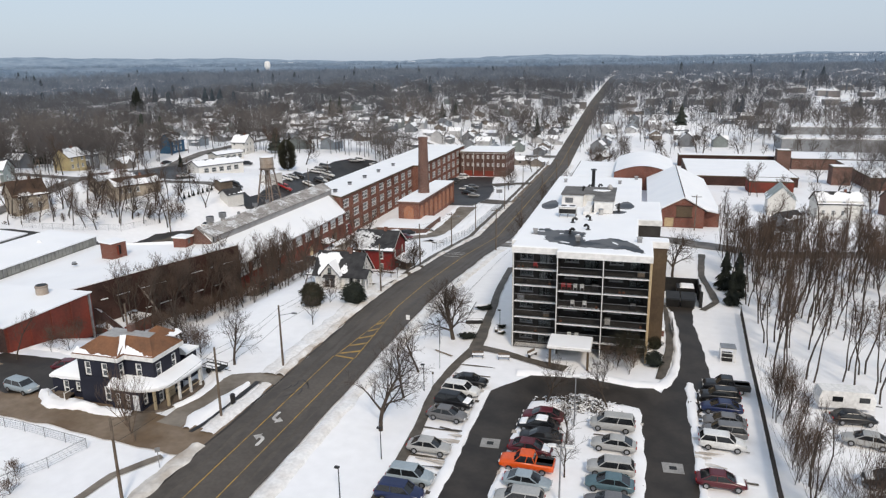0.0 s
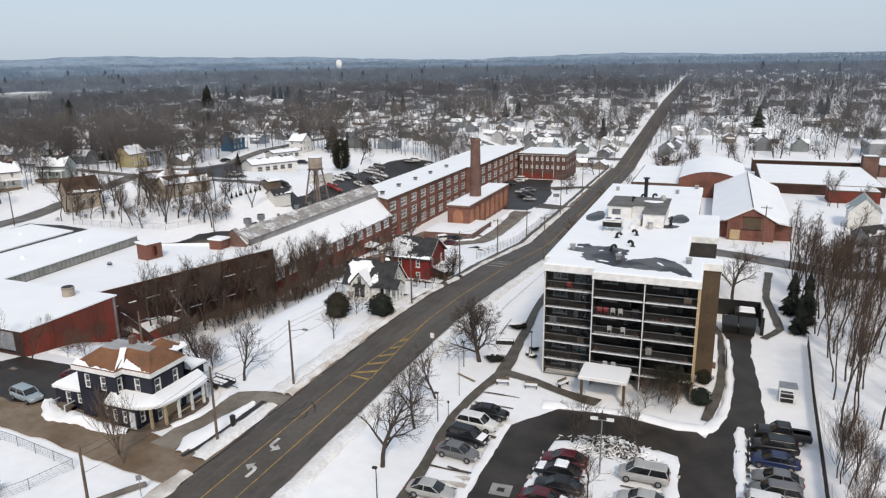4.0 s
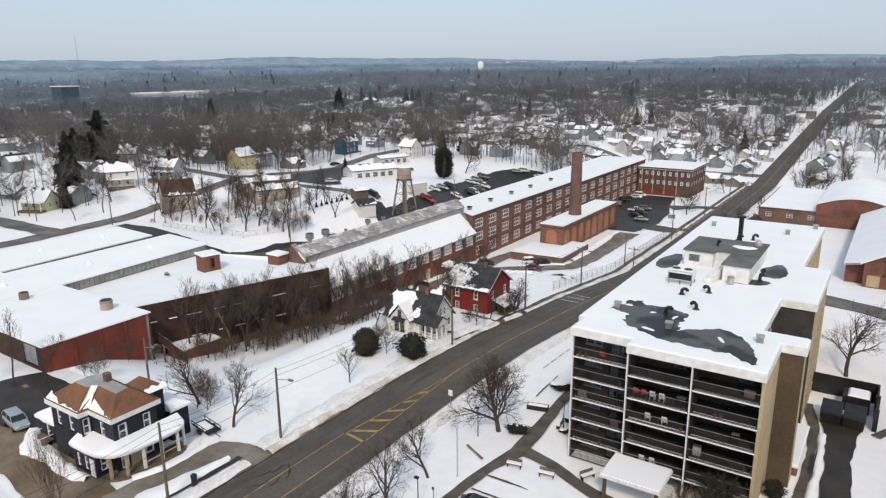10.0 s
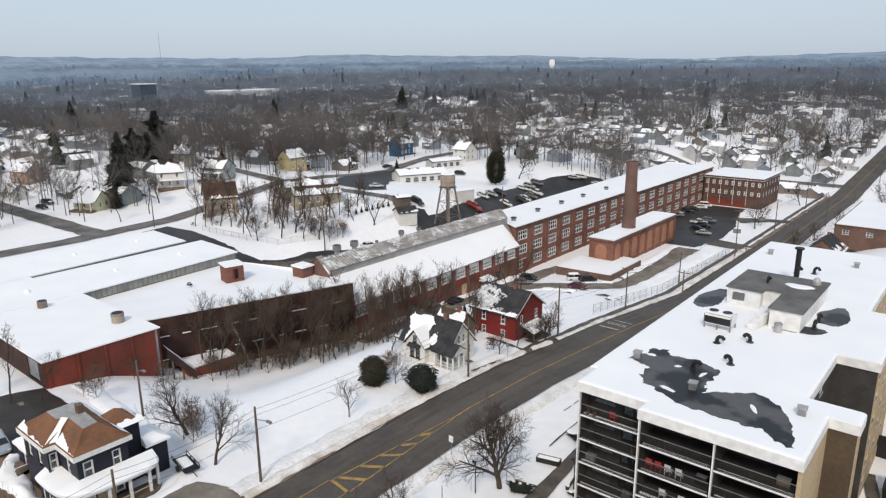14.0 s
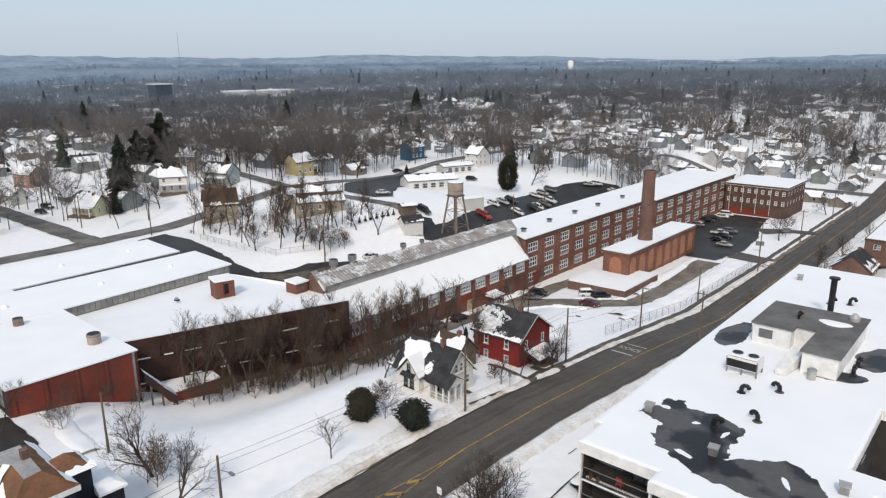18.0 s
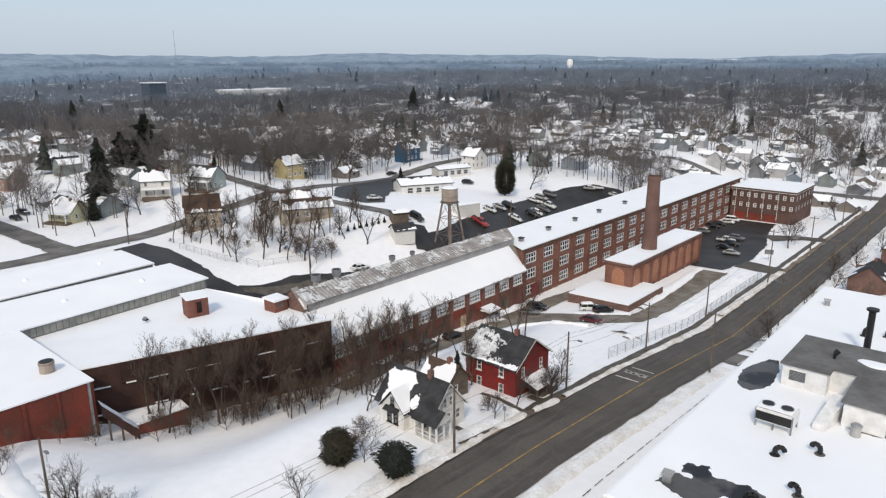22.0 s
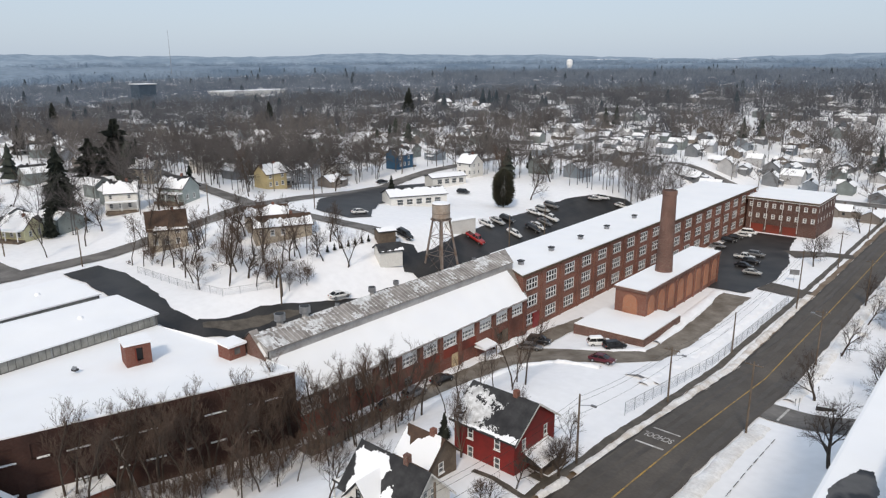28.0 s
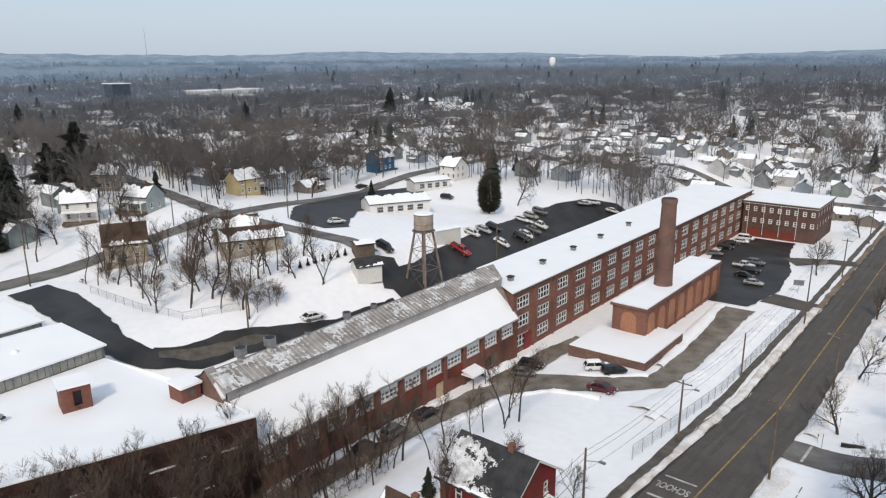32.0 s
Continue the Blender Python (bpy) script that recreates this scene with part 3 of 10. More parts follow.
# paths
ribbon("footpath", [(-29.2, 10, 0.6), (-29.4, 45, 0.6), (-30.4, 57.5, 0.6), (-30.1, 61.9, 0.6), (-29.5, 66.3, 0.65), (-28.5, 70.5, 1.0), (-28.7, 75, 0.9), (-29.2, 81.5, 0.7), (-29.6, 88, 0.65), (-30.6, 96, 0.65), (-32.4, 120, 0.65)], WALKM, 0.05, 1.0, 0.15, 3, 20, "wet footpath cleared of snow", category="path")
ribbon("footpath", [(-28.3, 71, 0.9), (-24.3, 70.1, 0.75), (-21.6, 68.7, 0.7), (-19.1, 67.7, 0.75), (-15.5, 66.6, 1.2)], WALKM, 0.055, 1.0, 0.15, 3, 21, "wet footpath cleared of snow", category="path")
ribbon("footpath", [(-3.6, 66.5, 0.6), (-2.6, 72.6, 0.6), (-2.0, 78, 0.55), (-1.9, 88, 0.5), (-2.4, 94, 0.6), (-3.7, 100, 0.6)], WALKM, 0.055, 1.0, 0.15, 3, 22, "wet footpath cleared of snow", category="path")
ribbon("footpath", [(3.6, 95, 0.6), (6.2, 100, 0.6), (5.0, 116, 0.6), (6.4, 134, 0.7)], WALKM, 0.055, 1.0, 0.15, 3, 23, "wet footpath cleared of snow", category="path")
ribbon("footpath", [(-57, 20, 0.5), (-56.2, 31, 0.5), (-53.6, 35.2, 0.5)], GRAVEL, 0.072, 1.0, 0.15, 3, 24, "wet footpath cleared of snow", category="path")
ribbon("footpath", [(-55.3, 97.5, 0.45), (-50.8, 97.0, 0.45)], WALKM, 0.06, 1.0, 0.15, 3, 25, "wet footpath cleared of snow", category="path")
ribbon("footpath", [(-54.4, 112.5, 0.7), (-50.8, 112.5, 0.9)], WALKM, 0.06, 1.0, 0.2, 3, 26, "wet footpath cleared of snow", category="path")
ribbon("footpath", [(-59.5, 108.2, 0.35), (-56.9, 108.5, 0.4), (-52.7, 107.8, 0.5), (-49.9, 107.7, 0.6)], WALKM, 0.06, 1.0, 0.2, 3, 31, "wet footpath cleared of snow", category="path")
ribbon("footpath", [(-51.9, 94.2, 0.22), (-51.6, 97, 0.22), (-51.3, 100.5, 0.25)], WALKM, 0.3, 0.8, 0.15, 2, 32, "wet footpath cleared of snow", category="path")
ribbon("footpath", [(-51.95, 107.7, 0.4), (-52.15, 111, 0.45), (-51.8, 115, 0.55), (-52.0, 121, 0.6), (-52.2, 127, 0.6), (-52.1, 136, 0.6), (-52.5, 146, 0.6), (-53.2, 175, 0.6), (-53.3, 230, 0.65), (-53.5, 330, 0.65)], WALKM, 0.065, 1.5, 0.25, 3, 27, "slushy pavement beside the road", category="path")
# Thin dark ribbons on the snow, the long one broken into dashes.
ribbon("dark_ground_strip", [(-32.6, 83.3, 0.07), (-33.1, 90.9, 0.07)], BLACKM, 0.06, 0.8, 0.06, 1, 28, "thin dark line on the snow", category="edging")
for k in range(20):
    y = 92.3 + k * 2.65
    ribbon("dark_ground_strip", [(-35.9 - 0.02 * (y - 92), y, 0.045), (-35.93 - 0.02 * (y - 92), y + 1.9, 0.05)], BLACKM, 0.06, 0.8, 0.04, 1, 29, "thin dark line on the snow", category="edging")
ribbon("dark_ground_strip", [(-33.9, 68.7, 0.16), (-31.0, 67.1, 0.2)], MUD, 0.06, 0.6, 0.12, 2, 30, "low dark log drawn as a flat strip", category="edging")
# the drive round the dark blue house
ribbon("muddy_drive", [(-50.6, 38.2, 2.4), (-58, 39.6, 3.2), (-68, 40.5, 3.3), (-80, 43.0, 4.8), (-92, 44.5, 5.5)], MUD, 0.06, 1.2, 0.5, 5, 30, "brown muddy drive with melting snow", category="drive")
ribbon("parking_yard", [(-76.8, 46.2, 1.8), (-81, 47.0, 4.8), (-86, 48.6, 5.2), (-95, 50, 3.6)], WET, 0.075, 1.2, 0.5, 5, 31, "wet dark parking yard behind the house", category="drive")
ribbon("muddy_drive", [(-57.2, 41, 1.7), (-56.6, 48, 1.5), (-55.9, 53.2, 1.9), (-53, 54.6, 1.7), (-50.6, 54.9, 1.9)], GRAVEL, 0.07, 1.0, 0.3, 4, 32, "worn grey drive loop", category="drive")
ribbon("slot", [(-53.75, 40.2, 0.35), (-53.35, 44, 0.3), (-53.0, 48, 0.3), (-53.1, 53.4, 0.4)], BLACKTOP, 0.075, 0.8, 0.3, 2, 38, "dark wet slot between two snow islands", category="path")
ribbon("snow_bank", [(-54.6, 40.7, 0.4), (-55.1, 43.2, 1.3), (-54.5, 47.5, 1.1), (-54.0, 52.6, 0.5)], SNOW, 0.07, 0.7, 0.3, 6, 33, "snow island between drive and road", "stuff", 0.4, "snow")
ribbon("snow_bank", [(-51.9, 40.4, 1.2), (-51.85, 44, 1.3), (-51.5, 48, 1.1), (-51.6, 53.0, 0.9)], CLEANV, 0.07, 0.7, 0.3, 6, 34, "dirty snow island beside the road", "stuff", 0.4, "snow")
ribbon("snow_bank", [(-59.2, 44.6, 0.5), (-58.2, 47.5, 0.75), (-58.3, 52.6, 0.8), (-60.5, 56.0, 1.6)], SNOW, 0.07, 0.7, 0.3, 6, 35, "snow heaped against the porch", "stuff", 0.4, "snow")
ribbon("snow_bank", [(-77.6, 43.8, 0.9), (-74, 42.1, 1.5), (-70, 42.1, 1.2), (-66, 41.7, 1.0), (-62.8, 42.0, 0.5)], SNOW, 0.07, 0.5, 0.7, 9, 36, "lumpy snow heaped against the house", "stuff", 0.95, "snow")
ribbon("snow_bank", [(-93, 58, 1.6), (-78, 57, 1.4)], SNOW, 0.07, 0.8, 0.5, 6, 37, "ploughed snow behind the drive", "stuff", 0.5, "snow")
ribbon("worn_patch", [(-124.0, 112.5, 0.8), (-121, 118, 1.7), (-119.8, 126, 1.1), (-118.6, 130, 0.5)], WALKM, 0.12, 1.0, 0.6, 4, 39, "worn brown gravel patch on the drive", category="drive")
# mill yard
ribbon("yard_drive", [(-85.2, 104, 1.8), (-85.0, 125, 2.0), (-84, 145, 2.6), (-79, 154, 4.5), (-70, 157.5, 4.0), (-63.2, 166, 2.4), (-62.8, 180, 2.4), (-63.8, 200, 2.4), (-65.0, 214, 3.4)], GRAVEL, 0.07, 1.2, 0.4, 6, 40, "grey gravel yard drive beside the mill", category="drive")
ribbon("yard_drive", [(-84.5, 150, 2.4), (-84.5, 168, 2.2), (-83.5, 178, 1.6)], GRAVEL, 0.075, 1.2, 0.4, 4, 41, "grey gravel yard drive beside the mill", category="drive")
ribbon("car_park", [(-70, 216, 6.5), (-71.5, 232, 10.5), (-73.5, 250, 10.5), (-76.5, 270, 8.5), (-77, 284, 7.5)], BLACKTOP, 0.08, 1.5, 0.6, 6, 42, "black car park in front of the mill", category="car park")
ribbon("yard_drive", [(-62, 226, 4.0), (-52, 224.5, 3.2)], ASPHALT, 0.1, 1.2, 0.4, 4, 43, "asphalt entrance to the car park", category="drive")
ribbon("yard_drive", [(-66, 262, 4.0), (-58, 268, 2.4), (-51, 270, 2.6)], ASPHALT, 0.1, 1.2, 0.4, 4, 44, "asphalt entrance to the car park", category="drive")
ribbon("snow_bank", [(-59.0, 152, 3.6), (-58.5, 175, 2.6), (-58.6, 205, 2.2), (-58.4, 216, 1.6)], SNOW, 0.05, 1.0, 0.6, 8, 45, "long snow heap along the fence", "stuff", 0.7, "snow")
ribbon("snow_bank", [(-66.0, 173, 0.9), (-67.6, 190, 1.2), (-68.9, 214, 1.3)], SNOW, 0.05, 1.0, 0.5, 8, 46, "snow heap beside the power house", "stuff", 0.5, "snow")
ribbon("snow_bank", [(-75.5, 161.5, 1.4), (-70, 163, 1.3), (-66.3, 168, 1.0)], SNOW, 0.05, 0.8, 0.4, 6, 47, "snow heap in front of the annex", "stuff", 0.4, "snow")
# car park behind the mill and the forked lot
ribbon("car_park", [(-117, 160, 4.5), (-116.5, 172, 6.0), (-118.5, 190, 7.0), (-121, 210, 8.5), (-123.5, 232, 9.0), (-123.6, 248, 7.6), (-121.4, 262, 6.0), (-118.8, 271, 3.0)], BLACKTOP, 0.1, 2.0, 0.6, 6, 50, "black car park behind the mill", category="car park")
ribbon("car_park", [(-117, 161, 3.0), (-126, 166, 2.4)], BLACKTOP, 0.11, 1.5, 0.5, 4, 51, "black car park behind the mill", category="car park")
ribbon("car_park", [(-148, 172.5, 3.0), (-160, 178, 8.0), (-172, 190, 9.0), (-178, 206, 10.5), (-186, 228, 11), (-180, 240, 7)], BLACKTOP, 0.1, 2.0, 0.5, 6, 52, "black car park round a white building", category="car park")
ribbon("black_drive", [(-170, 110.5, 3.8), (-160, 111.5, 4.2), (-143, 110, 3.6), (-131, 108.3, 2.8), (-124, 110.5, 2.6), (-121, 117, 3.0), (-120.5, 124, 3.2), (-118, 132, 2.4), (-114.5, 142, 2.2), (-113.5, 158, 2.4)], BLACKTOP, 0.09, 1.2, 0.5, 6, 53, "wet black drive behind the workshops", category="drive")

# slush streaks dragged out of the parking bays
random.seed(44)
for x0, s, ys in ((-19.4, 1, (40.9, 44.0, 46.6, 49.0, 51.4)), (-5.6, -1, (39.5, 42.3, 45.8, 46.6, 50.3, 54.0)), (-24.4, -1, (36, 40.2, 41.2, 45.4, 46.6, 47.6, 51.6, 54.8, 57.6)), (-0.6, 1, (45.8, 47.2, 48.6, 49.5, 52.3, 54.8, 57.6, 60.6, 63.5))):
    for y in ys:
        L = random.uniform(1.6, 3.6)
        ribbon("slush_streak", [(x0, y, 0.28), (x0 + s * L * 0.5, y + random.uniform(-0.2, 0.2), 0.2), (x0 + s * L, y + random.uniform(-0.3, 0.3), 0.06)], random.choice((DIRTY, TRACK, DIRTY)), 0.17, 0.4, 0.22, 2, y, "streak of grey slush in the bay", "stuff", category="slush")

# drain aprons in the car park and rubber marks on the road
for x, y in ((-21.2, 46.1), (-2.8, 46.0)):
    dr = thing("drain_cover", (x, y, land(x, y) + 0.08), 4, "square concrete drain apron with an iron grate", "drain cover", "drains in the car park")
    Mesh().box(-1.0, -0.9, 0, 1.0, 0.9, 0.03).make("apron", CONCRETE, dr)
    Mesh().box(-0.35, -0.3, 0.03, 0.35, 0.3, 0.05).make("grate", BLACKM, dr)
for k, (x, y, a) in enumerate(((-48.4, 52.6, 80), (-47.9, 53.8, 95), (-47.3, 51.0, 60), (-46.4, 52.0, 100), (-46.2, 53.6, 120), (-47.0, 54.6, 140))):
    c, sn = math.cos(radians(a)), math.sin(radians(a))
    stripe("rubber_mark", [(x - 0.8 * c, y - 0.8 * sn), (x + 0.15 * sn, y), (x + 0.8 * c, y + 0.8 * sn)], 0.13, BLACKTOP, "dark rubber mark on the asphalt", 0.166, 0.4)

# snow shovelled against the wing and along the yard drive
ribbon("snow_bank", [(-87.9, 107, 0.7), (-87.7, 128, 0.9), (-87.9, 138, 0.7)], SNOW, 0.05, 0.6, 0.5, 6, 71, "snow shovelled against the mill wing", "stuff", 0.6, "snow")
ribbon("snow_bank", [(-88.2, 151, 0.7), (-88.0, 158, 1.0), (-87.6, 166, 0.8)], SNOW, 0.05, 0.6, 0.5, 6, 72, "snow shovelled against the mill wing", "stuff", 0.8, "snow")
ribbon("snow_bank", [(-82.3, 108, 0.8), (-82.0, 130, 1.0), (-80.0, 146, 0.9), (-75.0, 151.0, 0.7), (-66.5, 151.6, 0.7)], SNOW, 0.05, 0.6, 0.5, 6, 73, "ploughed snow along the yard drive", "stuff", 0.5, "snow")
ribbon("snow_bank", [(-58.2, 150, 0.9), (-57.6, 180, 1.0), (-57.2, 214, 1.0)], SNOW, 0.05, 0.7, 0.6, 6, 74, "ploughed snow along the fence", "stuff", 0.7, "snow")

# ---- apartment block ----
CURTAIN = mat("pale_curtain", (0.42, 0.41, 0.39), (0.3, 0.295, 0.285), scale=3.0, fine=9.0, rough=0.9)
apt = building("apartment_building", (-14, 100, 0), "six-storey tan brick apartment building with snow on its flat roof", "building")
FLH = 2.33
# Balcony floors in concrete made dark, so the colour holds their shade.
SHADESLAB = mat("shaded_concrete", (0.055, 0.052, 0.05), (0.035, 0.033, 0.032), scale=0.7, fine=4.0, rough=0.85)
outline = [(-23.6, 74.4), (-17.4, 74.4), (-5.4, 74.4), (-5.4, 79), (-3.2, 79), (-3.2, 81), (-7.4, 81), (-7.4, 93), (-3.8, 93), (-3.8, 108), (-7, 108), (-7, 135), (-24.2, 135), (-24.2, 76)]
M = Mesh()
for i in range(len(outline)):
    p, q = outline[i], outline[(i + 1) % len(outline)]
    if abs(p[1] - 74.4) < 0.1 and abs(q[1] - 74.4) < 0.1:
        continue
    L = math.hypot(q[0] - p[0], q[1] - p[1])
    holes = []
    if L > 9:
        for f in range(6):
            for k in range(int(L // 4.6)):
                holes.append((1.5 + k * 4.6, 3.1 + k * 4.6, f * FLH + 0.9, f * FLH + 2.0))
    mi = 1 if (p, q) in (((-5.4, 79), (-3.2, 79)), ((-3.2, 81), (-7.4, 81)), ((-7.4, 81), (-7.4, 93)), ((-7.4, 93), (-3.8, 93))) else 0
    # The notch's walls get the recess colour, its shade painted in.
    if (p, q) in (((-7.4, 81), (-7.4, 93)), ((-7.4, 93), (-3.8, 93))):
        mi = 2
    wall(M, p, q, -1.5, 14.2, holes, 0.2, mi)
    d = ((q[0] - p[0]) / L, (q[1] - p[1]) / L)
    for u0, u1, v0, v1 in holes:
        put_window(apt, p, d, u0, v0, u1 - u0, v1 - v0, 2, 1, WHITEM, GLASS)
M.make("wall", [CREAMB, BROWNB, SHADEBACK], apt, "tan brick side walls, the notch coloured dark for its shade")
# the fronts behind the balconies, their shade put into the wall colour
for n, (x0, x1) in enumerate(((-23.6, -17.4), (-17.4, -11.4), (-11.4, -5.4))):
    holes = []
    for f in range(6):
        z = f * FLH
        holes += [(0.7, 2.5, z + 0.85, z + 1.95), (3.3, 5.3, z + 0.15, z + 2.05)]
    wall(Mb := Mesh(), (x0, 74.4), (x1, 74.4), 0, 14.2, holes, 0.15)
    Mb.make("balcony_back_wall", SHADEBACK, apt, "wall behind the balconies, shade in its colour")
    for u0, u1, v0, v1 in holes:
        put_window(apt, (x0, 74.4), (1, 0), u0, v0, u1 - u0, v1 - v0, 2, 1, BLACKM if v1 - v0 > 1.5 else GREYMETAL, GLASS, 0.1)
        k = int(v0 * 3 + u0 * 7 + n * 5) % 5
        part_w = (u1 - u0) * (1.0, 0.45, 0.0, 0.7, 0.3)[k]
        if part_w:
            Mesh().box(x0 + u0, 74.62, v0, x0 + u0 + part_w, 74.66, v1).make("curtain", CURTAIN, apt, "pale drawn curtain behind the glass")
    Mesh().box(x0, 75.6, 0, x1, 75.7, 14.0).make("room_wall", SHADEBACK, apt, "inner wall in the recess's dark colour")
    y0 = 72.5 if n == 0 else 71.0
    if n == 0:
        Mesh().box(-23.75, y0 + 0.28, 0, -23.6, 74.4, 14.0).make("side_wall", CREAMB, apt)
        # Added dark sheet on the tan wall's inner face, painting balcony shade.
        Mesh().box(-23.6, y0 + 0.28, 0, -23.47, 74.4, 14.0).make("side_shade_sheet", SHADEBACK, apt)
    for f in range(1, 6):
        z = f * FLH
        Mesh().box(x0 + 0.12, y0 + 0.05, z - 0.16, x1 - 0.12, 74.4, z).make("balcony_slab", SHADESLAB, apt, "balcony floor slab, shade in its colour")
        Mesh().box(x0 + 0.12, y0 - 0.01, z - 0.13, x1 - 0.12, y0 + 0.05, z + 0.02).make("slab_edge", WHITEM, apt, "white slab edge")
        S = Mesh().box(x0 + 0.3, y0 + 0.2, z, x1 - 0.3, y0 + 0.42 + 0.3 * noise.noise((x0, z, 0)), z + 0.06)
        S.make("balcony_snow", ROOFSNOW, apt, "thin snow at the balcony's edge")
    for f in range(0, 6):
        z = f * FLH
        if f == 0 and n != 0:
            continue
        R = Mesh()
        Mesh().box(x0 + 0.12, y0 + 0.05, z + 0.98, x1 - 0.12, y0 + 0.12, z + 1.03).make("top_rail", GREYMETAL, apt, "grey metal top rail")
        R.box(x0 + 0.12, y0 + 0.06, z + 0.12, x1 - 0.12, y0 + 0.12, z + 0.17)
        for k in range(46):
            x = x0 + 0.2 + k * (x1 - x0 - 0.4) / 45
            R.box(x - 0.012, y0 + 0.078, z + 0.17, x + 0.012, y0 + 0.102, z + 0.98)
        R.make("balcony_railing", BLACKM, apt, "black bar railing")
    Mesh().box(x0 - 0.055, y0, 0, x0 + 0.055, y0 + 0.28, 14.0).make("column", WHITEM, apt, "slim white column")
Mesh().box(-5.55, 71.0, 0, -5.25, 79.0, 14.0).make("side_wall", CREAMB, apt, "tan brick side wall")
# Dividers take the dark recess colour, with its painted shade.
Mesh().box(-11.5, 71.3, 0, -11.3, 74.4, 14.0).make("balcony_divider", SHADEBACK, apt)
Mesh().box(-17.5, 71.3, 0, -17.3, 74.4, 14.0).make("balcony_divider", SHADEBACK, apt)
# roof: white fascia, deck, snow, bare patches
roofline = [(-23.8, 72.3), (-17.5, 72.3), (-17.5, 70.8), (-5.2, 70.8), (-5.2, 78.8), (-3.0, 78.8), (-3.0, 81.2), (-7.2, 81.2), (-7.2, 92.8), (-3.6, 92.8), (-3.6, 108.2), (-6.8, 108.2), (-6.8, 135.2), (-24.4, 135.2), (-24.4, 75.8), (-23.8, 75.8)]
Mesh().prism(roofline, 13.95, 14.78, 0, 0).make("roof_fascia", CLEANWHITE, apt, "white painted fascia")
inner = [(x + (0.06 if x < -15 else -0.06), y + (0.06 if y < 76 else -0.06 if y > 120 else 0)) for x, y in roofline]
soft = [(x + (0.3 if x < -15 else -0.3), y + (0.3 if y < 76 else -0.3 if y > 120 else 0)) for x, y in roofline]
Mesh().rings([[(*p, 14.78) for p in inner], [(*p, 14.85) for p in inner], [(*p, 14.92) for p in soft]]).make("roof_snow", ROOFSNOW, apt, "smooth snow over the flat roof")
PATCH = [(-22.4, 79.7), (-21.6, 80.7), (-21.6, 83.0), (-20.4, 83.8), (-19.2, 82.7), (-16.7, 83.0), (-14.6, 81.9), (-14.7, 78.6), (-14.3, 76.7), (-12.6, 78.2), (-10.9, 79.4), (-8.7, 78.2), (-7.1, 75.5), (-6.2, 71.9), (-7.5, 72.3), (-8.7, 73.4), (-12.3, 73.3), (-15.2, 73.5), (-18.6, 75.4), (-20.0, 76.7), (-20.0, 78.8)]


def bare_patch(pts, k_=1.0):
    fine = []
    for i in range(len(pts)):
        a, b = pts[i], pts[(i + 1) % len(pts)]
        for k in range(12):
            x, y = a[0] + (b[0] - a[0]) * k / 12, a[1] + (b[1] - a[1]) * k / 12
            fine.append((x + k_ * (0.4 * noise.noise((x * 1.3, y * 1.3, 4)) + 0.22 * noise.noise((x * 4, y * 4, 4))), y + k_ * (0.4 * noise.noise((x * 1.3, y * 1.3, 8)) + 0.22 * noise.noise((x * 4, y * 4, 9)))))
    Mesh().prism(fine, 14.9, 14.935).make("bare_patch", MEMBRANE, apt, "dark roof membrane where the snow has melted")


bare_patch(PATCH)
bare_patch(blob(-22.2, 102.0, 1.5, 3.9, 14, 1.0, 0.3), 0.35)
bare_patch(blob(-9.6, 103.6, 1.5, 3.4, 14, 2.0, 0.3), 0.35)
bare_patch(blob(-11.6, 97.3, 2.4, 1.2, 14, 3.0, 0.3, 20), 0.35)
for k, (x, y, a, b) in enumerate(((-20.9, 81.6, 0.5, 0.25), (-18.0, 80.6, 0.35, 0.2), (-15.6, 80.2, 0.6, 0.18), (-10.2, 76.4, 0.7, 0.2), (-17.0, 75.6, 0.8, 0.25))):
    Mesh().prism(blob(x, y, a, b, 14, k, 0.4, 40 * k), 14.93, 14.955).make("snow_scrap", ROOFSNOW, apt, "scrap of snow left on the membrane")
# rooftop plant room
plant = building("rooftop_plant_room", (-15.8, 104.5, 14.92), "white rooftop plant room with a grey flat roof", "roof hut")
M = Mesh()
wall(M, (-20.2, 101.0), (-16.6, 101.0), 14.9, 16.95, [(0.6, 1.9, 15.6, 16.5)])
wall(M, (-16.6, 101.0), (-16.6, 102.4), 14.9, 16.95)
wall(M, (-16.6, 102.4), (-14.4, 102.4), 14.9, 16.95)
wall(M, (-14.4, 102.4), (-14.4, 96.2), 14.9, 16.95)
wall(M, (-14.4, 96.2), (-11.4, 96.2), 14.9, 16.95)
wall(M, (-11.4, 96.2), (-11.4, 109.0), 14.9, 16.95)
wall(M, (-11.4, 109.0), (-20.2, 109.0), 14.9, 16.95)
wall(M, (-20.2, 109.0), (-20.2, 101.0), 14.9, 16.95)
M.make("wall", CLEANWHITE, plant)
Mesh().prism([(-20.4, 100.8), (-16.4, 100.8), (-16.4, 102.2), (-14.6, 102.2), (-14.6, 96.0), (-11.2, 96.0), (-11.2, 109.2), (-20.4, 109.2)], 16.95, 17.12).make("roof", GREYROOF, plant, "grey felt roof without snow")
L = Mesh()
for i in range(7):
    L.box(-19.6, 100.92, 15.62 + i * 0.125, -18.3, 101.0, 15.68 + i * 0.125)
L.make("louvre", GREYMETAL, plant)
rv = thing("roof_vent", (-16.9, 104.6, 17.12), 20, "small black vent on the plant room roof", "roof vent")
Mesh().tube((0, 0, 0), (0, 0, 0.5), 0.12, 0.12, 8).make("pipe", BLACKM, rv)
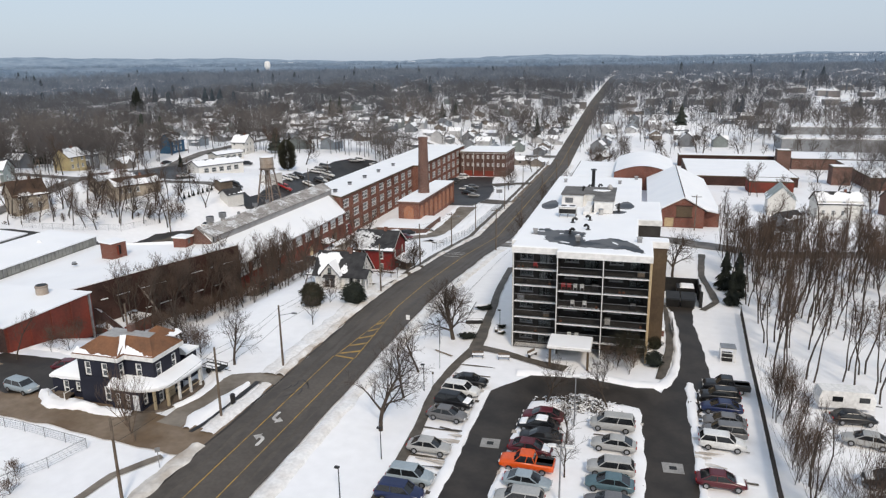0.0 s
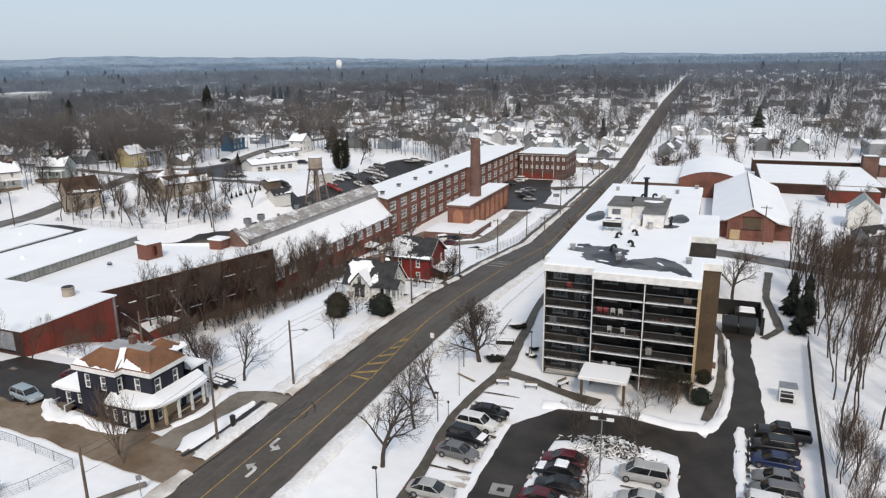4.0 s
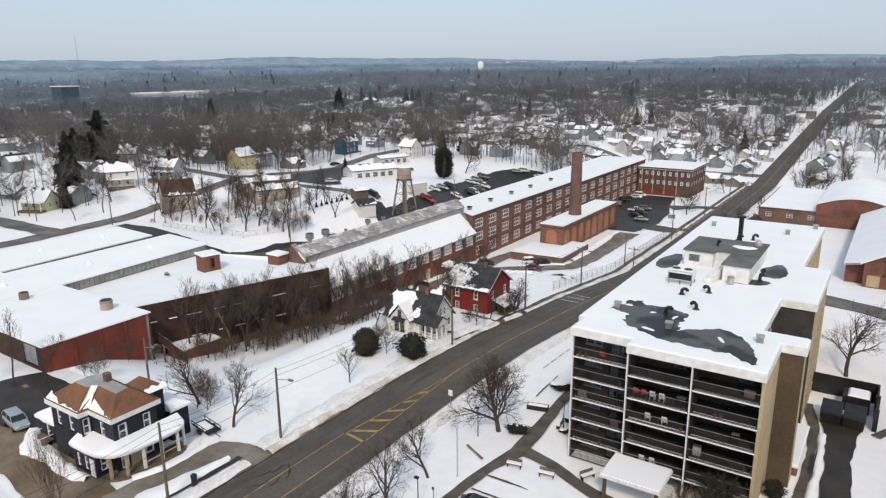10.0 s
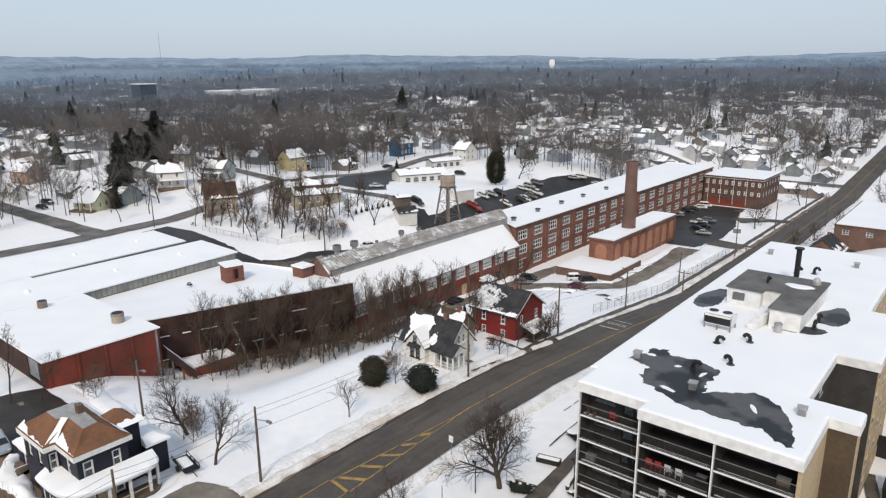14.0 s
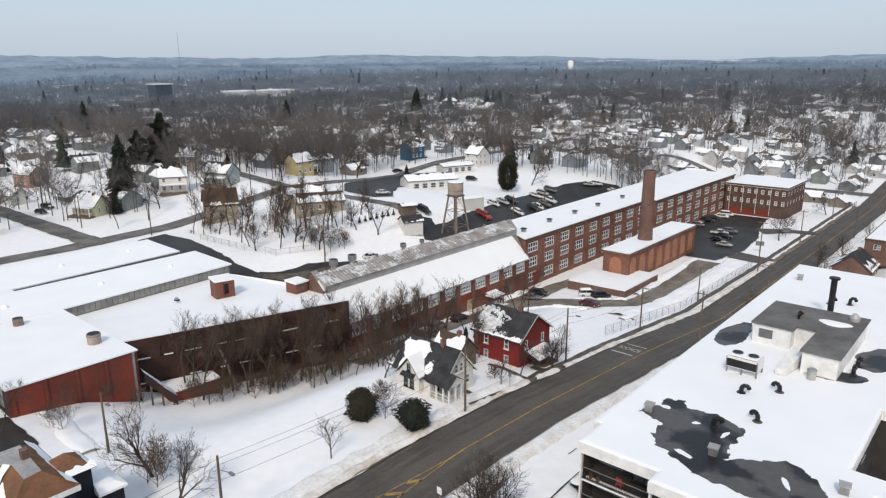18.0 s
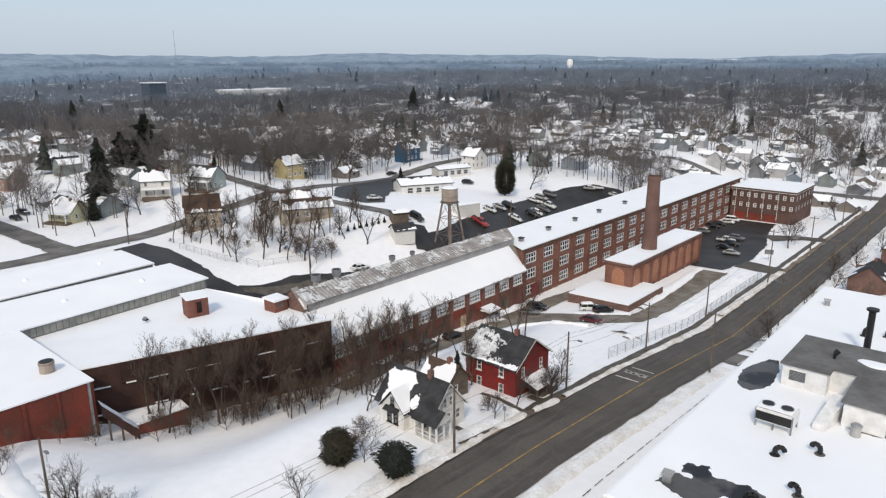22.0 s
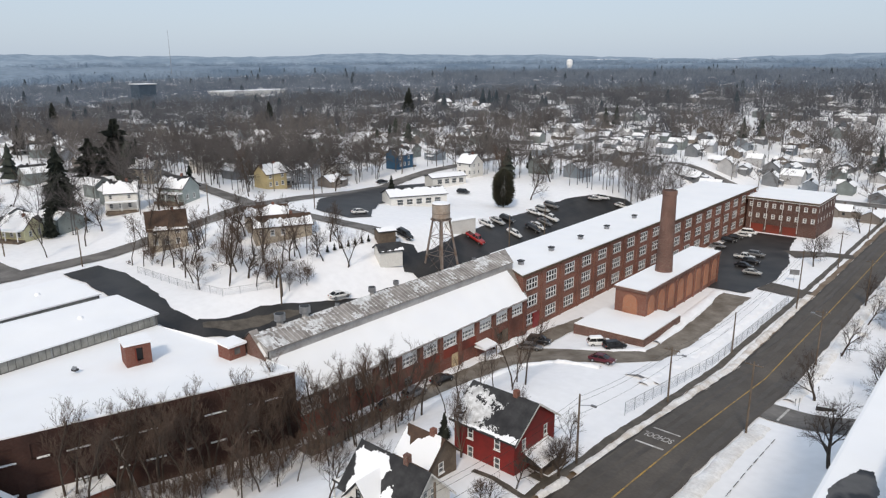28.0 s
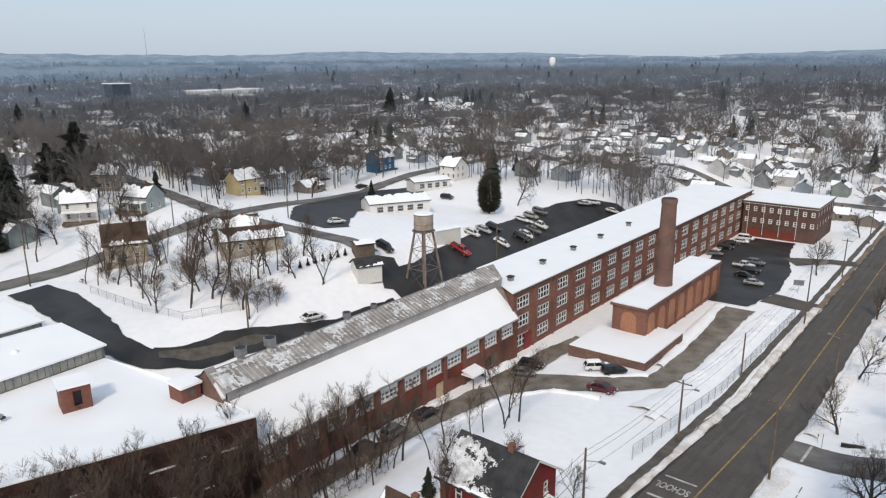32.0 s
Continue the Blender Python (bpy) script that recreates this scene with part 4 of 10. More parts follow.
Mesh().tube((0, 0, 0.45), (0.25, 0.1, 0.75), 0.22, 0.26, 8).make("hood", BLACKM, rv)
wd = thing("roof_dome", (-12.4, 107.6, 17.12), 0, "pale round-topped vent on the plant room roof", "roof vent")
Mesh().tube((0, 0, 0), (0, 0, 0.35), 0.5, 0.48, 14).make("curb", GALV, wd)
Mesh().tube((0, 0, 0.35), (0, 0, 0.75), 0.5, 0.2, 14).make("cap", GALV, wd)
sp_ = Mesh().rings([[(q * r * math.cos(a) - 13.7, q * 0.55 * r * math.sin(a) + 105.4, z) for a in (2 * math.pi * k / 20 for k in range(20)) for r in (1.5 + 0.2 * math.sin(3 * a),)] for q, z in ((1.0, 17.12), (0.9, 17.2), (0.5, 17.24))])
sp_.make("roof_snow", ROOFSNOW, plant, "scrap of snow on the felt roof")
ac = building("air_conditioner", (-18.2, 92.8, 14.92), "white rooftop air conditioner with two fans beside the plant room", "air conditioner")
Mesh().box(-19.7, 91.9, 15.5, -16.9, 93.8, 16.5).make("casing", CLEANWHITE, ac)
Mesh().box(-19.6, 91.83, 15.6, -17.0, 91.89, 16.3).make("coil", BLACKM, ac, "dark cooling coil")
for x in (-19.0, -17.6):
    Mesh().tube((x, 92.8, 16.5), (x, 92.8, 16.74), 0.5, 0.5, 16, 0, False).make("fan_ring", GREYMETAL, ac)
    Mesh().tube((x, 92.8, 16.68), (x, 92.8, 16.72), 0.44, 0.44, 14).make("fan", BLACKM, ac)
Mesh().box(-19.7, 91.86, 15.5, -19.62, 91.9, 16.5).make("corner_trim", GREYMETAL, ac)
Mesh().box(-16.98, 91.86, 15.5, -16.9, 91.9, 16.5).make("corner_trim", GREYMETAL, ac)
Mesh().box(-19.55, 91.95, 16.6, -17.05, 93.75, 16.68).make("snow", ROOFSNOW, ac, "thin snow on the casing")
for x in (-19.6, -18.3, -17.0):
    for y in (92.0, 93.7):
        Mesh().box(x - 0.06, y - 0.06, 14.9, x + 0.06, y + 0.06, 15.5).make("leg", GREYMETAL, ac)

duct = building("roof_duct", (-15.2, 97, 14.92), "white sheet-metal duct sloping from plant room to roof", "duct")
D = Mesh()
D.rings([[(-16.0, 94.2, 14.95), (-15.1, 94.2, 14.95), (-15.1, 94.2, 15.5), (-16.0, 94.2, 15.5)], [(-15.6, 98.4, 15.1), (-14.5, 98.4, 15.1), (-14.5, 98.4, 16.5), (-15.6, 98.4, 16.5)]])
D.make("casing", CLEANWHITE, duct)
drum = thing("roof_drum", (-13.2, 95.2, 14.92), 0, "pale cylindrical exhaust drum beside the plant room", "roof vent")
Mesh().tube((0, 0, 0), (0, 0, 0.9), 0.38, 0.38, 14).make("drum", GALV, drum)
Mesh().tube((0, 0, 0.9), (0, 0, 1.02), 0.44, 0.3, 14).make("cap", GREYMETAL, drum)


def gooseneck(x, y, h=1.0, turn=0):
    t = thing("roof_vent", (x, y, 14.9), turn, "black gooseneck roof vent standing in the snow", "roof vent", "apartment roof vents")
    V = Mesh()
    pts = [(0, 0, 0), (0, 0, h * 0.55), (0.1, 0, h * 0.8), (0.32, 0, h * 0.92), (0.55, 0, h * 0.8), (0.62, 0, h * 0.55)]
    for a, b in zip(pts[:-1], pts[1:]):
        V.tube(a, b, 0.19, 0.19, 8)
    V.make("pipe", BLACKM, t)
    Mesh().tube((0, 0, 0), (0, 0, 0.1), 0.42, 0.3, 10).make("flashing", MEMBRANE, t)


for x, y, a in ((-17.1, 88.4, 10), (-14.6, 90.6, 170), (-16.8, 81.1, 20), (-14.4, 84.0, 160), (-16.9, 118.8, 0), (-10.5, 98.6, 90), (-10.6, 101, 80), (-15.0, 119.9, 10), (-15.9, 112.4, 30)):
    gooseneck(x, y, 0.8 if y < 105 else 1.0, a)


def roof_box(x, y, label="low grey roof hatch in the snow"):
    t = thing("roof_hatch", (x, y, 14.9), 8, label, "roof hatch", "apartment roof hatches")
    Mesh().box(-0.3, -0.3, 0, 0.3, 0.3, 0.62).make("curb", GREYMETAL, t)
    Mesh().box(-0.38, -0.38, 0.62, 0.38, 0.38, 0.72).make("cap", GALV, t)


for x, y in ((-21.7, 80.1), (-7.0, 77.8), (-15.3, 76.9), (-22.2, 126.9), (-11.2, 126.6), (-8.0, 133)):
    roof_box(x, y)
stack = thing("flue_stack", (-15.7, 113.1, 14.9), 0, "tall black flue stack behind the plant room", "chimney")
Mesh().tube((0, 0, 0), (0, 0, 4.6), 0.32, 0.32, 12).make("flue", BLACKM, stack)
Mesh().tube((0, 0, 4.7), (0, 0, 4.9), 0.55, 0.55, 12).make("cap", BLACKM, stack)
# entrance canopy, benches and balcony furniture
can = building("entrance_canopy", (-15.2, 68.5, 0), "snow-covered flat entrance canopy on square posts", "canopy")
Mesh().box(-18.0, 66.6, 2.75, -12.3, 70.9, 3.05).make("roof", WHITEM, can)
Mesh().box(-17.9, 66.7, 3.05, -12.4, 70.85, 3.2).make("snow", ROOFSNOW, can)
for x in (-17.6, -12.7):
    Mesh().box(x - 0.15, 66.9, 0, x + 0.15, 67.2, 2.75).make("post", BROWNB, can)


def chair(x, y, z, m, turn, label):
    c = thing("balcony_chair", (x, y, z), turn, label, "chair", "balcony chairs")
    Mesh().box(-0.26, -0.25, 0.38, 0.26, 0.25, 0.44).make("seat", m, c)
    Mesh().box(-0.26, 0.2, 0.44, 0.26, 0.27, 0.95).make("backrest", m, c)
    for a, b in ((-0.23, -0.22), (0.2, -0.22), (-0.23, 0.2), (0.2, 0.2)):
        Mesh().box(a, b, 0, a + 0.04, b + 0.04, 0.38).make("leg", m, c)


PLASTIC = mat("white_plastic", (0.7, 0.7, 0.68), rough=0.4, bump=0)
REDP = mat("red_plastic", (0.4, 0.05, 0.05), rough=0.4, bump=0)
for x, f, m, lab in ((-16.6, 4, REDP, "red plastic balcony chair"), (-15.8, 4, REDP, "red plastic balcony chair"), (-15.0, 4, PLASTIC, "white plastic balcony chair"), (-14.1, 4, PLASTIC, "white plastic balcony chair"),
                     (-15.3, 3, PLASTIC, "white plastic balcony chair"), (-13.7, 3, PLASTIC, "white plastic balcony chair"), (-15.6, 1, PLASTIC, "white plastic balcony chair"), (-14.6, 1, PLASTIC, "white plastic balcony chair")):
    chair(x, 71.9, f * FLH, m, 180, lab)
POT = mat("clay_pot", (0.22, 0.1, 0.06), (0.15, 0.07, 0.045), rough=0.8)


def balcony_box(x, y, z, w, h, m, label):
    t = thing("storage_box", (x, y, z), 0, label, "box", "balcony boxes")
    Mesh().box(-w / 2, -0.2, 0, w / 2, 0.2, h).make("box", m, t)
    Mesh().box(-w / 2 - 0.03, -0.23, h, w / 2 + 0.03, 0.23, h + 0.05).make("lid", GREYMETAL, t)


def planter(x, y, z):
    t = thing("planter", (x, y, z), 0, "clay planter with a dry plant on the balcony", "planter", "balcony planters")
    Mesh().tube((0, 0, 0), (0, 0, 0.32), 0.13, 0.18, 10).make("pot", POT, t)
    D2 = Mesh()
    for i in range(9):
        D2.tube((0, 0, 0.3), (0.22 * math.cos(i * 2.4), 0.22 * math.sin(i * 2.4), 0.62 + 0.03 * i), 0.012, 0.006, 3)
    D2.make("dry_stems", WOOD, t)


for x, f, w, h, m, lab in ((-22.6, 3, 0.9, 0.6, GREYMETAL, "grey storage box on the balcony"), (-12.4, 4, 0.8, 0.75, BLACKM, "black covered grill on the balcony"), (-10.6, 2, 0.7, 0.9, CURTAIN, "pale covered box on the balcony"), (-6.6, 5, 0.9, 0.6, WOOD, "brown storage box on the balcony"), (-7.4, 3, 0.6, 0.8, BLACKM, "black covered grill on the balcony"), (-19.0, 2, 0.8, 0.5, WOOD, "brown storage box on the balcony")):
    balcony_box(x, (73.3 if x < -17.4 else 72.2), f * FLH, w, h, m, lab)
for x, f in ((-22.9, 5), (-22.3, 5), (-18.6, 4), (-9.2, 4), (-8.7, 4), (-6.3, 2), (-12.1, 3), (-16.8, 2), (-20.4, 1)):
    planter(x, (72.9 if x < -17.4 else 71.5), f * FLH)
for x, f in ((-22, 4), (-20.6, 5)):
    chair(x, 73.2, f * FLH, REDP if f == 5 else BLACKM, 175, "folding chair on the balcony")


# ---- the brick mill and its outbuildings ----
def facade(parent, p, q, z0, z1, holes, mats, mi=0, nx=2, nz=2, frame_mat=None, glass=None, wname="window", bar=0.1, depth=0.3, upper=0.0, panel=None, wall_name="wall", label=""):
    """A wall with one window in each opening."""
    M = Mesh()
    wall(M, p, q, z0, z1, holes, depth, mi)
    ob = M.make(wall_name, mats, parent, label)
    L = math.hypot(q[0] - p[0], q[1] - p[1])
    d = ((q[0] - p[0]) / L, (q[1] - p[1]) / L)
    for u0, u1, v0, v1 in holes:
        put_window(parent, p, d, u0, v0, u1 - u0, v1 - v0, nx, nz, frame_mat or WHITEM, glass or GLASS, 0.16, wname, bar, upper, panel)
    return ob


def rows_of(L, n, w, levels, start=None):
    """Openings of width w in n bays over a length L, at each (low, high) level."""
    pitch = L / n
    return [(pitch * (i + 0.5) - w / 2, pitch * (i + 0.5) + w / 2, a, b) for i in range(n) for a, b in levels]


MILLGLASS = mat("dark_factory_glass", (0.022, 0.024, 0.026), (0.05, 0.052, 0.054), scale=0.5, fine=2.0, rough=0.12, bump=0, spec=0.5)
LEV = [(-8.4, -5.9), (-4.6, -2.1), (-0.9, 1.6)]
mill = building("brick_mill", (-96, 225, -9.6), "long three-storey red brick mill with white windows and snowy roof", "factory")
facade(mill, (-89.7, 162), (-89.7, 228), -11, 2.8, rows_of(66, 9, 4.2, LEV), BRICK, nx=4, nz=2, bar=0.22, glass=MILLGLASS)
facade(mill, (-89.7, 228), (-87.0, 228), -11, 2.8, [], BRICK)
facade(mill, (-87.0, 228), (-87.0, 297), -11, 2.8, rows_of(69, 9, 4.4, LEV), BRICK, nx=4, nz=2, bar=0.22, glass=MILLGLASS)
facade(mill, (-87.0, 297), (-105, 297), -11, 2.8, rows_of(18, 3, 3.5, LEV), BRICK, nx=4, nz=2, bar=0.22, glass=MILLGLASS)
facade(mill, (-105, 297), (-103.3, 170), -11, 2.8, rows_of(127, 18, 4.0, LEV[1:]), BRICK, nx=4, nz=2, bar=0.22, glass=MILLGLASS)
facade(mill, (-103.3, 170), (-89.7, 162), -11, 2.8, [], BRICK)
for i in range(10):
    y = 162 + i * 66 / 9
    Mesh().box(-89.7, max(y - 0.35, 162.05), -11, -89.5, y + 0.35, 2.4).make("pilaster", BRICK, mill)
for i in range(10):
    y = 228.4 + i * 68.2 / 9
    Mesh().box(-87.0, y - 0.35, -11, -86.8, y + 0.35, 2.4).make("pilaster", BRICK, mill)
mr = [(-89.2, 161.5), (-89.2, 227.7), (-86.5, 227.7), (-86.5, 297.4), (-105.5, 297.4), (-103.8, 170.2)]
Mesh().prism(mr, 2.55, 2.95).make("cornice", BROWNB, mill, "dark timber eaves")
Mesh().prism([(x - 0.15, y) for x, y in mr], 2.95, 3.12).make("roof_snow", ROOFSNOW, mill, "even snow over the long flat roof")
Mesh().box(-89.75, 166.2, -10, -89.55, 168.4, -6.2).make("door", REDDOOR, mill, "red entrance door")
for a, y in ((-93.9, 167.6), (-95, 181), (-95.4, 194.5), (-95.7, 208), (-96, 224)):
    v = thing("roof_ventilator", (a, y, 3.1), 0, "small dark ventilator on the snowy mill roof", "roof vent", "mill roof vents")
    Mesh().box(-0.45, -0.45, 0, 0.45, 0.45, 0.75).make("curb", GREYMETAL, v)
    Mesh().box(-0.6, -0.6, 0.75, 0.6, 0.6, 0.95).make("cap", BLACKM, v)
# the office block at the far end
endb = building("brick_office", (-75.5, 297, -9.8), "brick office block with small white windows and snowy roof", "office")
facade(endb, (-86, 286.5), (-65, 286.5), -12, 1.2, rows_of(21, 9, 1.1, [(-5.2, -3.7), (-1.7, -0.2)]), BRICK5, nx=1, nz=2, bar=0.2)
facade(endb, (-65, 286.5), (-65, 309), -12, 1.2, rows_of(22.5, 6, 1.2, [(-5.2, -3.7), (-1.7, -0.2)]), BRICK5, nx=1, nz=2, bar=0.2)
facade(endb, (-65, 309), (-86, 309), -12, 1.2, [], BRICK5)
facade(endb, (-86, 309), (-86, 297), -12, 1.2, [], BRICK5)
for x0, x1 in ((-84.5, -80.5), (-79.5, -75.5), (-74.5, -70.5)):
    Mesh().box(x0, 286.36, -10.2, x1, 286.5, -7.2).make("garage_door", REDPAINT, endb, "dark red loading door")
for x in (-84.4, -79.9, -75.2, -70.4):
    Mesh().box(x - 0.06, 286.35, -9, x + 0.06, 286.45, 1.0).make("downpipe", WHITEM, endb)
Mesh().box(-86.4, 286.1, 0.95, -64.6, 309.4, 1.35).make("cornice", BROWNB, endb)
Mesh().box(-86.25, 286.25, 0.62, -64.75, 309.2, 0.78).make("stone_band", OFFWHITE, endb, "pale stone band under the cornice")
Mesh().box(-86.3, 286.2, 1.35, -64.7, 309.3, 1.52).make("roof_snow", ROOFSNOW, endb)
# power house with blind arches
power = building("power_house", (-75.6, 201, -9.2), "orange brick power house with blind arches and snowy roof", "power house")


def arch_pts(w, h, n=8):
    return [(-w / 2, 0), (w / 2, 0)] + [(w / 2 * math.cos(math.pi * i / n), h - w / 2 + w / 2 * math.sin(math.pi * i / n)) for i in range(n + 1)]


facade(power, (-79, 181), (-72.2, 181), -11, -1.9, [], BRICK)
facade(power, (-72.2, 181), (-72.2, 222), -11, -1.9, [(3 + i * 5.0, 4.1 + i * 5.0, -4.4, -3.2) for i in (2, 5)], BRICK, nx=2, nz=2)
facade(power, (-72.2, 222), (-79, 222), -11, -1.9, [], BRICK)
facade(power, (-79, 222), (-79, 181), -11, -1.9, [], BRICK)
for i in range(8):
    y = 183.6 + i * 5.1
    P = Mesh()
    pts = arch_pts(2.9, 5.3)
    P.rings([[(-72.2, y + a, -8.3 + b) for a, b in pts], [(-72.06, y + a * 0.96, -8.25 + b * 0.985) for a, b in pts]])
    P.make("arch_panel", BRICK2, power, "blind arch in orange brick")
    Mesh().box(-72.2, y + 2.3, -11, -71.95, y + 2.8, -2.3).make("pilaster", BRICK, power)
P = Mesh()
P.rings([[(-75.6 + a, 181.0, -8.3 + b) for a, b in arch_pts(3.2, 5.4)], [(-75.6 + a * 0.96, 180.87, -8.25 + b * 0.985) for a, b in arch_pts(3.2, 5.4)]])
P.make("arch_panel", BRICK2, power, "blind arch in orange brick")
Mesh().box(-79.4, 180.6, -2.1, -71.8, 222.4, -1.6).make("cornice", BRICK4, power)
Mesh().box(-79.2, 180.8, -1.6, -72.0, 222.2, -1.4).make("roof_snow", ROOFSNOW, power)
annex = building("brick_annex", (-74.4, 178, -8.8), "low brick annex with thick snow on its flat roof", "annex")
an = [(-81.6, 168.8), (-67.1, 169.7), (-67.1, 187), (-72.2, 187), (-72.2, 181), (-79, 181), (-81.6, 181)]
M = Mesh()
for i in range(len(an)):
    wall(M, an[i], an[(i + 1) % len(an)], -11, -7.4)
M.make("wall", BRICK4, annex)
Mesh().prism(an, -7.4, -7.2).make("eave", BRICK4, annex)
Mesh().prism([(x + (0.15 if x < -75 else -0.15), y) for x, y in an], -7.2, -7.0).make("roof_snow", ROOFSNOW, annex)
# chimney
chim = building("mill_chimney", (-75.6, 197, -1.4), "tall round tapering brown brick chimney", "chimney")
C = Mesh()
prof = [(-1.5, 1.95), (-1.0, 1.85), (5, 1.72), (11, 1.58), (15.6, 1.48), (15.8, 1.6), (16.5, 1.62), (16.7, 1.5)]
C.rings([[(-75.6 + r * math.cos(2 * math.pi * i / 24), 197 + r * math.sin(2 * math.pi * i / 24), z) for i in range(24)] for z, r in prof], cap=False)
C.make("shaft", BRICK4, chim, smooth_faces=False)
Mesh().tube((-75.6, 197, 16.2), (-75.6, 197, 16.45), 1.25, 1.25, 20).make("mouth", BLACKM, chim, "sooty mouth")
# two-storey wing with a monitor roof
wing = building("mill_wing", (-93, 134, -8.4), "two-storey brick mill wing with a steep snowy roof and monitor", "factory")
n = 11
pitch = 56 / n
holes = [(pitch * i + 0.75, pitch * (i + 1) - 0.75, -4.5, -1.9) for i in range(n)]
low = [(pitch * i + 1.3, pitch * i + 3.2, -8.0, -6.5) for i in (1, 3, 4, 8, 9)]
M = Mesh()
wall(M, (-89, 106), (-89, 162), -11, -1.3, holes + low, 0.3)
M.make("wall", WINGB, wing, "sooty brown brick facade")
for u0, u1, v0, v1 in holes:
    put_window(wing, (-89, 106), (0, 1), u0, v0, u1 - u0, v1 - v0, 4, 2, WHITEM, GLASS, 0.1, "window", 0.22, 0.34, WHITEM)
for u0, u1, v0, v1 in low:
    put_window(wing, (-89, 106), (0, 1), u0, v0, u1 - u0, v1 - v0, 2, 2, WOOD, GLASS, 0.16)
for i in range(n + 1):
    y = 106 + pitch * i
    Mesh().box(-89.02, y - 0.45, -11, -88.72, y + 0.45, -1.5).make("pilaster", WINGB, wing)
for i in (2, 3, 5, 6, 7):
    Mesh().box(-88.98, 106 + pitch * i + 0.5, -6.4, -88.9, 106 + pitch * (i + 1) - 0.5, -4.75).make("spandrel", REDPAINT, wing, "red painted spandrel panel")
for i in (0, 1):
    Mesh().box(-88.98, 106 + pitch * i + 0.5, -8.6, -88.9, 106 + pitch * (i + 1) - 0.5, -4.75).make("spandrel", REDPAINT, wing, "red painted wall panel")
Mesh().box(-88.98, 139.5, -9.6, -88.88, 142.2, -6.2).make("door", CREAMB, wing, "tan boarded door")
Mesh().box(-88.98, 154.5, -9.6, -88.88, 156.5, -6.2).make("door", WOOD, wing)
M = Mesh()
wall(M, (-97, 106), (-89, 106), -11, -1.3)
M.face([(-89, 106, -1.3), (-93.6, 106, 3.0), (-97, 106, 3.0), (-97, 106, -1.3)])
M.make("gable_wall", WINGB, wing)
# the steep front slope, snow laid over boards with an uneven foot
S = Mesh()
k = 60
low_e, mid_e, top_e = [], [], []
for i in range(k + 1):
    y = 105.6 + (162.2 - 105.6) * i / k
    cut = 0.25 * noise.noise((y * 0.5, 3.3, 0)) + 0.15 * noise.noise((y * 1.7, 1.3, 0))
    low_e.append((-88.45 + cut * 0.5, y, -1.62 - cut * 0.45))
    mid_e.append((-91.2, y, 1.06))
    top_e.append((-93.65, y, 3.18))
for i in range(k):
    S.face([low_e[i], low_e[i + 1], mid_e[i + 1], mid_e[i]])
    S.face([mid_e[i], mid_e[i + 1], top_e[i + 1], top_e[i]])
S.make("roof_snow", ROOFSNOW, wing, "thick snow on the steep front roof")
B = Mesh()
B.face([(-88.35, 105.5, -1.75), (-88.35, 162.3, -1.75), (-93.6, 165.0, 2.98), (-93.6, 105.5, 2.98)])
B.face([(-88.35, 105.5, -1.9), (-88.35, 105.5, -1.75), (-88.35, 162.3, -1.75), (-88.35, 162.3, -1.9)])
B.make("roof_boarding", OLDROOF, wing)
Mesh().prism([(-93.6, 105.3), (-93.6, 164.2), (-93.9, 164.4), (-93.9, 105.3)], 2.9, 4.55).make("monitor_wall", GALV, wing, "pale grey sheet wall of the monitor")
R = Mesh()
R.face([(-93.3, 105.0, 4.55), (-93.3, 164.0, 4.55), (-97.2, 166.5, 6.05), (-97.2, 105.0, 6.05)])
R.face([(-97.2, 105.0, 6.05), (-97.2, 166.5, 6.05), (-104.5, 170.8, 2.6), (-104.5, 105.0, 2.6)])
R.face([(-93.3, 105.0, 4.4), (-93.3, 105.0, 4.55), (-93.3, 164.0, 4.55), (-93.3, 164.0, 4.4)])
ribs = Mesh()
for i in range(74):
    y = 105.4 + i * 0.8
    ribs.rings([[(-93.3, y - 0.07, 4.55), (-93.3, y + 0.07, 4.55), (-93.3, y, 4.62)], [(-97.2, y - 0.07, 6.05), (-97.2, y + 0.07, 6.05), (-97.2, y, 6.12)]])
ribs.make("roof_ribs", GALV, wing, "raised seams of the sheet roof")["kind"] = "stuff"
R.make("monitor_roof", OLDROOF, wing, "weathered grey felt roof with snow patches")
E2 = Mesh()
E2.face([(-93.6, 164.2, 2.9), (-104.4, 170.7, -2), (-104.4, 170.7, 2.6), (-97.2, 166.4, 6.0), (-93.6, 164.2, 4.5)])
E2.face([(-93.6, 105.3, 2.9), (-93.6, 105.3, 4.5), (-97.2, 105.3, 6.0), (-104.4, 105.3, 2.6), (-104.4, 105.3, -3)])
E2.face([(-104.4, 105.3, -6), (-104.4, 105.3, 2.6), (-104.4, 170.7, 2.6), (-104.4, 170.7, -6)])
E2.make("monitor_end", GALV, wing)
patchy(wing, (-93.3, 105.2, 4.585), (0, 58.8, 0), (-3.9, 0, 1.5), 420, 26, 0.3, 3.0, 1.0, lambda u, v: 0.3 * (v > 0.8) + 0.16 * math.sin(u * 58.8 / 0.8 * 6.283) + 0.12 * (u < 0.4), snow=THINSNOW)
